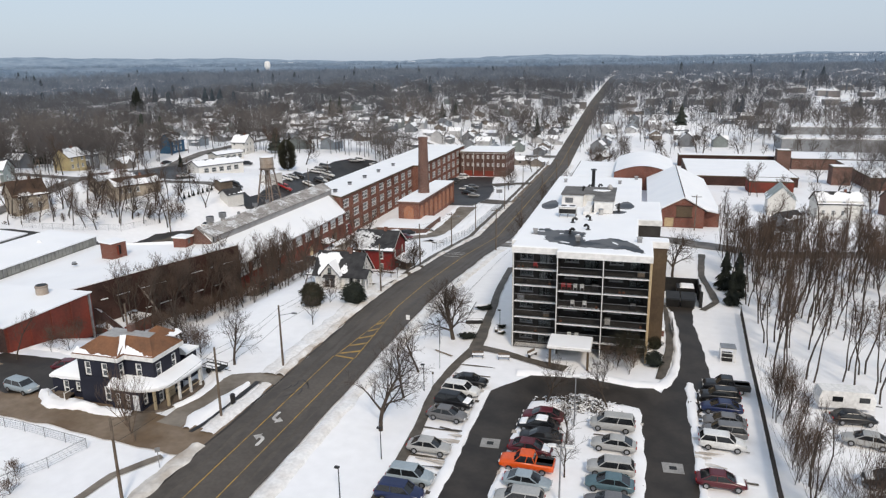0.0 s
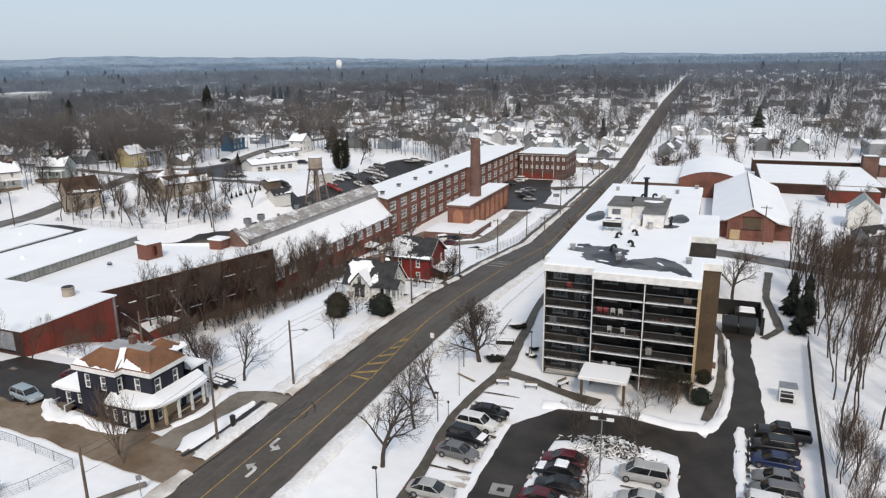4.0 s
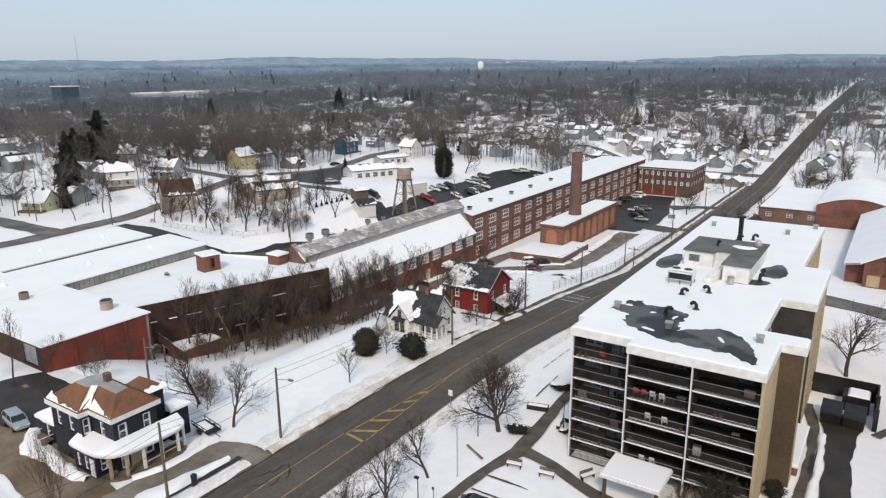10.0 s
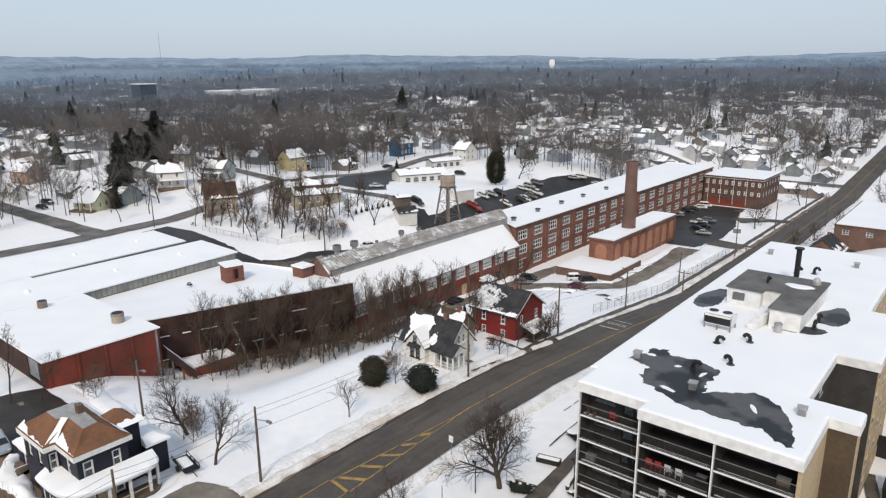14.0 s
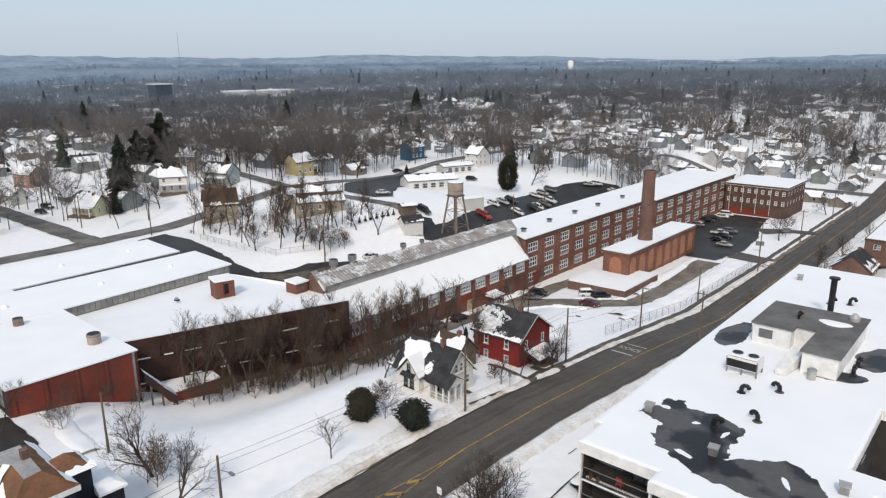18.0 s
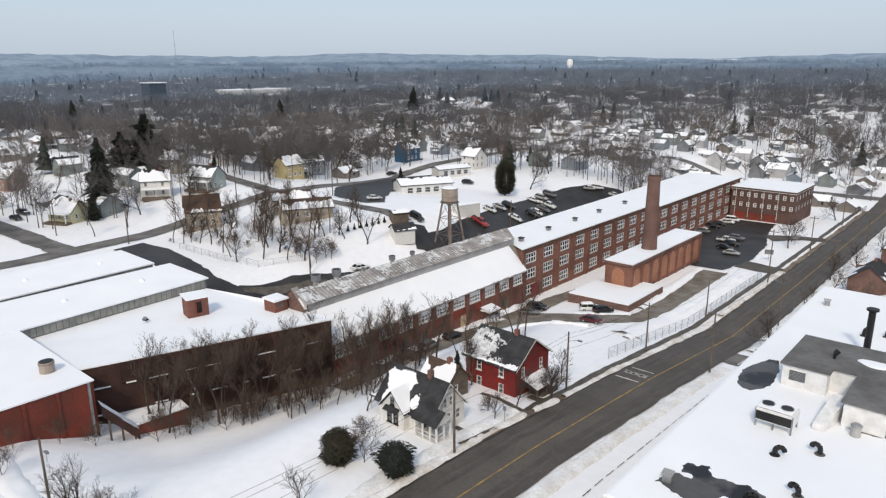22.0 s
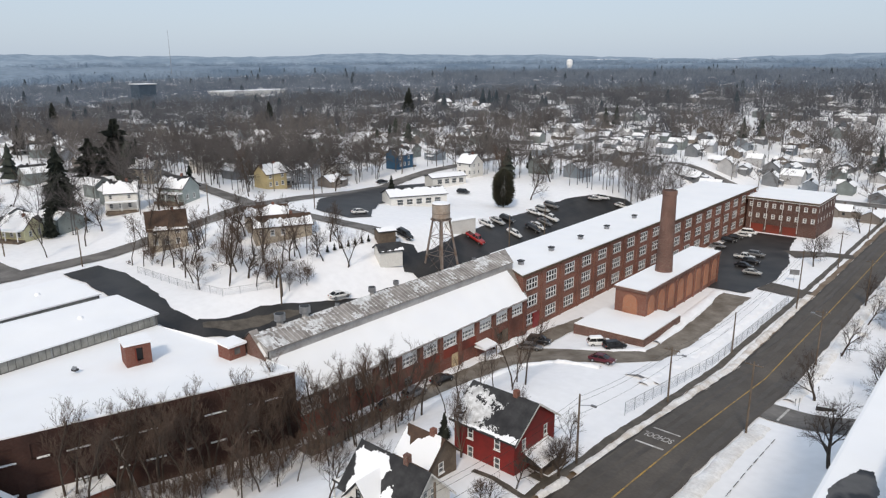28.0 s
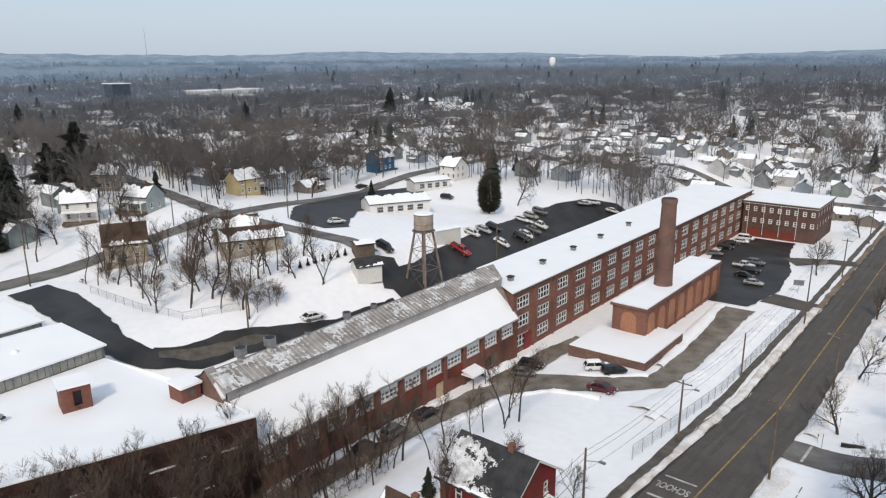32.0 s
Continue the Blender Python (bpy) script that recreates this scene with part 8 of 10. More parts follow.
park([("sedan", "white", -127.4, 199.5, 12, 0), ("sedan", "silver", -128, 205.4, 12, 0), ("suv", "black", -128.2, 210.3, 12, 0), ("sedan", "white", -129.6, 226.4, 12, 0), ("suv", "silver", -130.0, 231.7, 10, 0), ("van", "grey", -130.2, 237, 10, 0), ("sedan", "white", -122.4, 217.4, 10, 0), ("suv", "black", -121.8, 214, 10, 0), ("pickup", "white", -124.9, 228, 10, 0),
      ("sedan", "grey", -123.5, 222.8, 10, 0), ("sedan", "white", -121.5, 204.4, 12, 0), ("pickup", "red", -122.1, 187.9, 12, 0), ("suv", "black", -128.2, 168.4, 10, 0), ("sedan", "red", -113.5, 183, 60, 0.4), ("sedan", "silver", -125.6, 256.5, 60, 1), ("suv", "white", -124.6, 260.2, 60, 1), ("sedan", "white", -119.0, 262.5, 50, 1)], "parked behind the mill", 0, "parked cars behind the mill")
park([("sedan", "white", -152, 176, 70, 0), ("suv", "black", -165, 236, 10, 0), ("sedan", "black", -203, 234, 70, 0), ("suv", "grey", -214, 200, 80, 0), ("sedan", "white", -118.4, 139.4, 80, 0), ("sedan", "black", -225, 104, 10, 0), ("suv", "black", -231, 108, 15, 0.4), ("sedan", "silver", -150.5, 157, 60, 0)], "parked among the houses", 0, "parked cars among the houses")
# camper trailer beyond the fence
tr = thing("camper_trailer", (16.4, 63.6, 0.1), 5, "white camper trailer standing in the snow", "trailer")
Mesh().rings([[(-2.9, -1.1, 0.5), (2.9, -1.1, 0.5), (2.9, 1.1, 0.5), (-2.9, 1.1, 0.5)], [(-3.0, -1.1, 1.6), (3.0, -1.1, 1.6), (3.0, 1.1, 1.6), (-3.0, 1.1, 1.6)], [(-2.7, -1.0, 2.5), (2.5, -1.0, 2.5), (2.5, 1.0, 2.5), (-2.7, 1.0, 2.5)]]).make("body", WHITEM, tr)
for x in (-1.6, 1.2):
    Mesh().box(x, -1.13, 1.3, x + 1.1, -1.05, 1.9).make("window", CARGLASS, tr)
for y in (-0.95, 0.95):
    Mesh().tube((-0.2, y - 0.1, 0.35), (-0.2, y + 0.1, 0.35), 0.35, 0.35, 12).make("wheel", TYRE, tr)
Mesh().tube((2.9, 0, 0.5), (4.1, 0, 0.45), 0.06, 0.06, 6).make("drawbar", BLACKM, tr)

# ---- trees ----
def branchy(seed, height, spread, levels=4, trunk=0.16, lean=0.0, first=0.3, kids=(7, 5, 4, 4), upward=0.35, droop=0.0, twig=0.012, thin=0.62):
    """A bare tree: the woody limbs in one mesh, the fine twigs in another."""
    rnd = random.Random(seed)
    W, T = Mesh(), Mesh()

    def limb(M, p, d, L, r0, r1, n, segs):
        pts, radii = [p], [r0]
        q, e = p.copy(), d.copy()
        for i in range(segs):
            wob = Vector((rnd.gauss(0, 1), rnd.gauss(0, 1), rnd.gauss(0, 0.6))) * 0.13
            e = (e + wob + Vector((0, 0, upward * 0.12 - droop * 0.1))).normalized()
            q = q + e * (L / segs)
            pts.append(q.copy())
            radii.append(r0 + (r1 - r0) * (i + 1) / segs)
        ringsl = []
        for i, (c, r) in enumerate(zip(pts, radii)):
            t = (pts[min(i + 1, segs)] - pts[max(i - 1, 0)]).normalized()
            a = t.orthogonal().normalized()
            b = t.cross(a)
            ringsl.append([c + (a * math.cos(2 * math.pi * k / n) + b * math.sin(2 * math.pi * k / n)) * r for k in range(n)])
        M.rings(ringsl, 0, False)
        return pts, radii, e

    def grow(level, p, d, L, r):
        last = level == levels
        M = W if level <= 1 else T
        pts, radii, e = limb(M, p, d, L, r, max(r * (0.35 if level else 0.45), twig * 0.6), 6 if level == 0 else 4 if level == 1 else 3, 5 if level == 0 else 3 if not last else 1)
        if last:
            return
        n = kids[min(level, len(kids) - 1)]
        for i in range(n):
            f = first + (1 - first) * (i + 0.6 * rnd.random()) / n if level == 0 else 0.25 + 0.75 * (i + rnd.random()) / n
            f = min(f, 0.99)
            k = f * (len(pts) - 1)
            j = min(int(k), len(pts) - 2)
            q = pts[j].lerp(pts[j + 1], k - j)
            rr = radii[j] + (radii[j + 1] - radii[j]) * (k - j)
            t = (pts[j + 1] - pts[j]).normalized()
            az = rnd.uniform(0, 2 * math.pi) if level else 2.4 * i + rnd.uniform(-0.4, 0.4)
            a = t.orthogonal().normalized()
            b = t.cross(a)
            out = a * math.cos(az) + b * math.sin(az)
            open_ = (0.95 - 0.45 * f) if level == 0 else rnd.uniform(0.5, 0.95)
            dirn = (t * math.cos(open_) + out * math.sin(open_) + Vector((0, 0, upward * 0.4))).normalized()
            ln = (spread * (1.05 - 0.55 * f) if level == 0 else L * rnd.uniform(0.42, 0.68)) * rnd.uniform(0.8, 1.15)
            grow(level + 1, q, dirn, ln, max(rr * (thin if level == 0 else 0.6), twig))

    grow(0, Vector((0, 0, -0.3)), Vector((lean, 0.3 * lean, 1)).normalized(), height * 0.78, trunk)
    return W, T


def tree_kind(name, label, wood=None, twigs=None, **kw):
    W, T = branchy(**kw)
    return (name, label, W.data("trunk", wood or BARK), T.data("crown", twigs or TWIG))


def plant_tree(k, x, y, turn=0.0, size=1.0, group="", dz=0.0, label=""):
    name, lab, W, T = k
    t = thing(name, (x, y, land(x, y) + dz), turn, label or lab, "tree", group, "stuff" if name == "thicket" else "")
    t.scale = (size, size, size)
    place("trunk", W, t)
    place("crown", T, t, "fine bare twigs")
    return t


OAK = tree_kind("street_tree", "broad bare street tree standing in snow", seed=3, height=8.2, spread=4.6, levels=4, trunk=0.26, first=0.26, kids=(9, 6, 5, 4), upward=0.25)
OAK2 = tree_kind("street_tree", "broad bare street tree standing in snow", seed=8, height=7.2, spread=3.9, levels=4, trunk=0.2, first=0.3, kids=(8, 6, 5, 4), upward=0.35)
ROUND = tree_kind("round_tree", "round-crowned bare tree with dense twigs", seed=11, height=6.8, spread=4.5, levels=4, trunk=0.3, first=0.2, kids=(14, 8, 6, 5), upward=0.12)
VASE = tree_kind("vase_tree", "tan bare tree with many upright fine branches", WALLBARK, WALLTWIG, seed=13, height=6.4, spread=4.6, levels=4, trunk=0.13, first=0.08, kids=(11, 6, 4, 3), upward=1.9, twig=0.01, thin=0.5)
LEAFY = tree_kind("leafy_shrub", "tall shrub still holding dark dead leaves", None, BROWNEEDLE, seed=77, height=6.2, spread=3.0, levels=4, trunk=0.1, first=0.12, kids=(12, 7, 5, 4), upward=0.35, twig=0.02)
SMALL = tree_kind("young_tree", "small bare tree standing in snow", seed=15, height=5.6, spread=2.3, levels=3, trunk=0.09, first=0.25, kids=(9, 6, 6), upward=0.5)
SMALL2 = tree_kind("young_tree", "small bare tree standing in snow", seed=19, height=4.8, spread=2.3, levels=3, trunk=0.09, first=0.25, kids=(10, 6, 6), upward=0.4)
TALL = [tree_kind("tall_tree", "tall slender bare tree", None, WALLTWIG, seed=30 + i, height=12.0 + i % 3, spread=3.4, levels=4, trunk=0.15, lean=0.05 * (i % 3 - 1), first=0.38, kids=(11, 5, 4, 3), upward=0.75, thin=0.38, twig=0.011) for i in range(4)]
POLEWOOD = [tree_kind("sapling", "tall thin bare tree in a grove", None, REDTWIG, seed=50 + i, height=12.5 + i, spread=2.7, levels=4, trunk=0.12, lean=0.015 + 0.03 * i, first=0.52, kids=(9, 5, 4, 3), upward=0.7, thin=0.4, twig=0.011) for i in range(3)]
BUSHY = tree_kind("thicket_tree", "dense reddish bare thicket", None, REDTWIG, seed=70, height=5.2, spread=3.2, levels=4, trunk=0.07, first=0.08, kids=(12, 6, 4, 4), upward=0.45)
SHRUB = tree_kind("shrub", "low twiggy bare shrub", None, REDTWIG, seed=75, height=1.7, spread=1.3, levels=3, trunk=0.04, first=0.05, kids=(14, 6, 5), upward=0.4)
STEMS = tree_kind("thicket", "dense thicket of thin upright stems", BARK, REDTWIG, seed=91, height=6.0, spread=5.2, levels=3, trunk=0.05, first=0.02, kids=(20, 5, 4), upward=1.5, thin=0.7)
BIRCH = tree_kind("pale_tree", "pale-barked leaning bare tree", PALEBARK, TWIG, seed=81, height=15.5, spread=3.4, levels=3, trunk=0.25, lean=-0.2, first=0.5, kids=(7, 5, 4), upward=0.4)

for k, x, y, a, s in ((OAK, -33.5, 45.9, 10, 1.05), (OAK2, -33.5, 53.9, 70, 0.95), (OAK2, -34.0, 61.3, 150, 0.85), (ROUND, -32.5, 73.3, 20, 1.08), (SMALL, -55.4, 73.8, 0, 0.95), (OAK2, -59.0, 57.4, 40, 0.95), (OAK2, -67.2, 59.0, 200, 1.05), (VASE, -58.4, 37.0, 90, 1.0),
                      (OAK2, -16.7, 56.6, 260, 0.8), (OAK2, -9.6, 57.1, 120, 0.75), (SMALL, -13.4, 47.8, 30, 0.95), (SMALL, -13.0, 42.0, 80, 1.0), (ROUND, -51.9, 114.3, 310, 0.6), (OAK, -0.4, 112, 30, 1.1), (SMALL2, -66.0, 100, 60, 1.1), (OAK, -29.4, 138.5, 75, 1.0), (OAK2, -40.2, 224.5, 15, 0.9)):
    plant_tree(k, x, y, a, s, "street trees")
random.seed(21)
for x, y in ((-64.9, 58.3), (-68.5, 60.5), (-66.4, 58.0), (-65.6, 59.4)):
    plant_tree(BUSHY, x, y, random.uniform(0, 360), random.uniform(0.55, 0.8), "thicket by the blue house")
# slender trees at the foot of the dark wall and the wing
for i in range(34):
    y = 77.5 + 28.5 * i / 33 + random.uniform(-0.8, 0.8)
    plant_tree(TALL[i % 4], -99 + (y - 70.5) * 0.315 + random.choice((1.4, 2.4, 3.6, 5.0)) + random.uniform(-0.5, 0.5), y, random.uniform(0, 360), random.uniform(0.95, 1.22), "trees along the workshop wall")
for i in range(24):
    y = 104 + 18 * i / 23 + random.uniform(-1, 1)
    plant_tree(TALL[i % 4], -86.6 + random.uniform(0, 6.5) + (y - 106) * 0.12, y, random.uniform(0, 360), random.uniform(0.75, 1.1), "trees along the workshop wall")
for i in range(26):
    y = 77 + i * 1.12
    plant_tree(STEMS, -99 + (y - 70.5) * 0.315 + random.uniform(1.5, 6.5), y, random.uniform(0, 360), random.uniform(0.28, 0.45), "brush along the workshop wall")
for i in range(20):
    plant_tree(BUSHY, -90.2 + random.uniform(-1.5, 1.5) + 0.3 * (i * 2.2), 76 + i * 2.2, random.uniform(0, 360), random.uniform(0.55, 0.9), "brush along the workshop wall")
for i in range(16):
    y = 87 + 14 * i / 15 + random.uniform(-0.8, 0.8)
    plant_tree(TALL[i % 4] if i % 2 else BUSHY, -88.5 + (y - 87) * 1.05 + random.uniform(-2.5, 2.0), y, random.uniform(0, 360), random.uniform(0.5, 0.75), "brush along the workshop wall")
plant_tree(BIRCH, -91.6, 84.6, 10, 1.0, "trees along the workshop wall")
for x, y in ((-80.5, 103), (-79, 108), (-76.5, 113), (-78, 118), (-74.5, 121), (-72.5, 127), (-73.5, 131), (-71.5, 133)):
    plant_tree(TALL[int(abs(x)) % 4], x, y, random.uniform(0, 360), random.uniform(0.55, 0.8), "trees beside the yard")
for x, y in ((-89, 56.5), (-92.3, 60), (-92.2, 65), (-86, 57), (-90.5, 68.5)):
    plant_tree(BUSHY, x, y, random.uniform(0, 360), random.uniform(0.45, 0.8), "brush by the red wall")
for x, y in ((-63.5, 26), (-65.6, 28.5), (-67.6, 24.2)):
    plant_tree(SHRUB, x, y, random.uniform(0, 360), 0.9, "snowy shrubs on the lawn")
plant_tree(OAK2, -70, 20, 0, 0.8, "street trees")
for x, y, s in ((-10.2, 67.4, 0.7), (-7.4, 67.2, 0.6)):
    plant_tree(BUSHY, x, y, 40 * x, s, "bare shrubs by the entrance")
for x, y, s_ in ((-8.9, 69.4, 0.8), (-6.9, 69.5, 0.7)):
    plant_tree(LEAFY, x, y, 40 * x, s_, "leafy shrubs before the balconies")
for x, y, s in ((-92.6, 49.0, 0.85), (-90.2, 51.8, 0.7), (-95, 47.5, 0.9)):
    plant_tree(TALL[int(y) % 4], x, y, 30 * x, s, "trees at the drive's end")
for k, x, y, s in ((VASE, -62.4, 109.7, 0.95), (SMALL2, -53.8, 108.6, 1.1), (OAK2, -63.6, 121.0, 0.7), (SMALL, -54.6, 121.4, 1.0), (SMALL2, -66.5, 93.0, 1.2), (SMALL, -52.8, 102.4, 0.8), (OAK2, -70.6, 118.5, 0.8), (SHRUB, -55.4, 104.4, 1.2), (SHRUB, -62.5, 88.8, 1.1), (SHRUB, -54.0, 112.6, 1.0)):
    plant_tree(k, x, y, 57 * x, s, "bare garden trees")
for x, y, s in ((-72.4, 134.5, 0.95), (-71.2, 136.2, 1.05), (-73.6, 137.4, 0.85), (-76.4, 126, 0.8)):
    plant_tree(TALL[int(y) % 4], x, y, 31 * y, s, "trees beside the yard")
# wooded bank behind the workshops
for i in range(64):
    x, y = random.uniform(-172, -124), random.uniform(119, 152)
    if y > 124 + (x + 170) * 0.55 + 14 or (abs(x + 149) < 9 and y > 143):
        continue
    plant_tree(random.choice(TALL + [OAK2, OAK]), x, y, random.uniform(0, 360), random.uniform(0.75, 1.15), "trees on the bank")
for i in range(26):
    x = random.uniform(-168, -124)
    plant_tree(random.choice((BUSHY, SHRUB)), x, 119 + (x + 168) * 0.32 + random.uniform(-1.5, 5), random.uniform(0, 360), random.uniform(0.5, 0.9), "brush on the bank")
EVERS = []
for i in range(20):
    plant_tree(STEMS if i % 3 else BUSHY, random.uniform(10.0, 17.5), random.uniform(31, 43), random.uniform(0, 360), random.uniform(0.55, 0.95), "brush beyond the fence")
# grove east of the car park fence
for i in range(225):
    x, y = 10.2 + 44 * random.random() ** 1.3, random.uniform(66, 140)
    plant_tree(POLEWOOD[i % 3], x, y, random.uniform(-60, 60), random.uniform(0.8, 1.1), "grove beyond the fence")
for i in range(24):
    x, y = random.uniform(8.0, 10.6), random.uniform(40, 63)
    plant_tree(STEMS if i % 2 else POLEWOOD[i % 3], x, y, random.uniform(0, 360), random.uniform(0.45, 0.8), "brush beyond the fence")
for i in range(44):
    x, y = random.uniform(6.5, 60), random.uniform(112, 134)
    plant_tree(STEMS if i % 3 else BUSHY, x, y, random.uniform(0, 360), random.uniform(0.9, 1.6), "brush beyond the fence")
for x, y, s in ((8.2, 108.0, 0.8), (9.8, 103.5, 0.72), (8.4, 99.0, 0.62), (10.6, 109.5, 0.75)):
    EVERS.append((x, y, s))
random.seed(58)
for i in range(150):
    x, y = random.uniform(-34, 118), random.uniform(160, 345)
    if any(a - 3 < x < c + 3 and b - 3 < y < e + 3 for a, b, c, e in ((-36, 205, 6, 264), (-6, 158, 16, 224), (8, 222, 47, 299), (50, 286, 122, 314), (64, 234, 112, 282), (24, 180, 70, 200))) or y < 150 + 0.35 * abs(x):
        continue
    plant_tree(random.choice((OAK, OAK2, TALL[0], TALL[1], TALL[3])), x, y, random.uniform(0, 360), random.uniform(0.8, 1.25), "trees among the warehouses")
# street trees by the mill and around the near houses
for x, y in ((-57.3, 252.5), (-59, 262), (-38, 190), (-37.5, 212), (-36.8, 166), (-37, 238), (-56, 305), (-36, 265)):
    plant_tree(OAK2, x, y, random.uniform(0, 360), random.uniform(0.7, 1.1), "street trees by the mill")
for x, y in ((-199, 128), (-203, 146), (-196, 171), (-205, 177), (-232, 128), (-226, 150), (-240, 186), (-236, 196), (-246, 215), (-225, 224), (-210, 238), (-243, 250), (-196, 205), (-190, 120), (-187, 110), (-222, 92), (-232, 88), (-240, 120), (-205, 272), (-168, 262), (-160, 250), (-140, 240), (-192, 275), (-150, 268)):
    plant_tree(random.choice((OAK, OAK2, TALL[0], TALL[2])), x, y, random.uniform(0, 360), random.uniform(0.9, 1.35), "trees among the houses")


# evergreens: whorls of drooping sprays
def evergreen(seed, height, radius, shape="cone", n=26, mat_=None):
    rnd = random.Random(seed)
    T, N = Mesh(), Mesh()
    T.tube((0, 0, -0.3), (0, 0, height * 0.95), 0.16 * height / 8, 0.03, 6)
    levels = int(height * 2.6)
    for i in range(levels):
        f = (i + 0.5) / levels
        if shape == "cone":
            r = radius * (1 - f) ** 0.75 * (0.6 + 0.5 * rnd.random()) + 0.15
        elif shape == "column":
            r = radius * math.sqrt(max(0.05, 1 - abs(2 * f - 0.95) ** 3.0))
        else:
            r = radius * math.sqrt(max(0.06, 1 - (2 * f - 0.85) ** 2 * 0.8))
        z = height * (0.04 + 0.94 * f)
        if shape == "pine":
            tier = int(f * 9)
            z = height * (0.2 + 0.78 * (tier + 0.85 * (f * 9 - tier)) / 9)
            r = radius * (1.08 - tier / 9) * (0.75 + 0.25 * math.sin(tier * 2.3))
        for k in range(n):
            a = 2 * math.pi * (k + rnd.random()) / n
            rr = r * rnd.uniform(0.75 if shape == "column" else 0.5, 1.1) * (1 + (0.55 if shape == "round" else 0.14 if shape == "column" else 0.6) * noise.noise((1.6 * math.cos(a) + seed, 1.6 * math.sin(a), z * 0.9)))
            c, s = math.cos(a), math.sin(a)
            tip = Vector((rr * c, rr * s, z + rnd.uniform(-0.25, 0.12) * (1 if shape != "cone" else 1.4) - (0.18 * rr if shape == "cone" else 0)))
            near = 0.72 if shape == "round" else 0.35
            base = Vector((rr * near * c, rr * near * s, z + rnd.uniform(-0.25, 0.3) if shape == "round" else z + 0.1))
            w = rnd.uniform(0.16, 0.34) * (0.5 + 0.5 * r / radius) * (0.3 if shape == "round" else 0.62 if shape == "column" else 0.7 if height < 7 else 0.9)
            side = Vector((-s, c, rnd.uniform(-0.4, 0.4))) * w
            mid = base.lerp(tip, 0.62) + Vector((0, 0, rnd.uniform(-0.05, 0.16)))
            N.face([base, mid - side, tip, mid + side])
            N.face([base + Vector((0, 0, 0.12)), mid + Vector((0, 0, 0.3 * w * 2)), tip, mid - Vector((0, 0, w))])
    if shape == "round":
        core = []
        for j in range(9):
            f = j / 8
            r = 0.76 * radius * math.sqrt(max(0.02, 1 - (2 * f - 0.85) ** 2 * 0.8)) * (0.35 if j == 8 else 1)
            core.append([(r * math.cos(a) * (1 + 0.5 * noise.noise((1.6 * math.cos(a) + seed, 1.6 * math.sin(a), height * f * 0.9))), r * math.sin(a) * (1 + 0.5 * noise.noise((1.6 * math.cos(a) + seed, 1.6 * math.sin(a), height * f * 0.9))), height * (0.02 + 0.88 * f)) for a in (2 * math.pi * k / 18 for k in range(18))])
        N.rings(core)
    return T.data("trunk", BARK), N.data("needles", mat_ or NEEDLE)


CONE = evergreen(1, 11, 3.0, "cone", 52)
CONE2 = evergreen(4, 9, 2.3, "cone", 44)
PINE = evergreen(6, 14, 5.8, "pine", 90)
COLUMN = evergreen(2, 11.0, 3.3, "column", 80, CEDAR)
YEW = evergreen(3, 4.2, 2.3, "round", 210)
JUNIPER = evergreen(5, 4.3, 2.4, "round", 210, BROWNEEDLE)


def plant_ever(k, x, y, size, name, label, group="", cat="tree"):
    t = thing(name, (x, y, land(x, y)), (x * 37 + y * 11) % 360, label, cat, group)
    t.scale = (size, size, size)
    place("trunk", k[0], t)
    place("needles", k[1], t)
    return t


plant_ever(YEW, -52.9, 84.6, 0.92, "round_yew", "dark green rounded yew in the snow", "", "shrub")
plant_ever(JUNIPER, -59.6, 82.3, 0.92, "round_juniper", "bronze-green rounded juniper in the snow", "", "shrub")
plant_tree(BUSHY, -57.2, 84.0, 0, 0.8, "brush between the evergreens")
for x, y, s in EVERS:
    plant_ever(CONE2, x, y, s, "grove_evergreen", "narrow dark evergreen at the edge of the grove", "grove evergreens")
plant_ever(COLUMN, -141.2, 226.6, 1.12, "column_cedar", "tall dark column-shaped cedar")
for i in range(7):
    plant_ever(CONE2, -131.4 + i * 0.33, 147.5 + i * 1.75, 0.19, "small_spruce", "small dark spruce in a row on the bank", "row of small spruces")
for x, y, k, s in ((-214.5, 124.6, CONE, 2.0), (-211.0, 121.5, CONE2, 1.5), (-206, 118, CONE2, 0.9), (-252.0, 157.6, PINE, 1.55), (-258, 151, PINE, 1.15), (-487, 225, CONE, 2.0), (-385, 314, CONE, 1.9), (-371, 426, CONE, 2.2), (-377, 430, CONE, 1.9), (-266, 171, CONE, 1.2), (-262, 164, PINE, 1.1), (-228, 170, CONE2, 0.8), (-190, 226, CONE2, 0.6), (-360, 163, CONE, 1.2), (-372, 180, CONE, 1.0), (-175, 292, CONE2, 0.8), (-4.3, 70.6, YEW, 0.5), (-4.1, 76.6, JUNIPER, 0.42), (-67, 112, CONE2, 0.4)):
    plant_ever(k, x, y, s, "evergreen_tree", "dark evergreen tree in the snow", "evergreens")
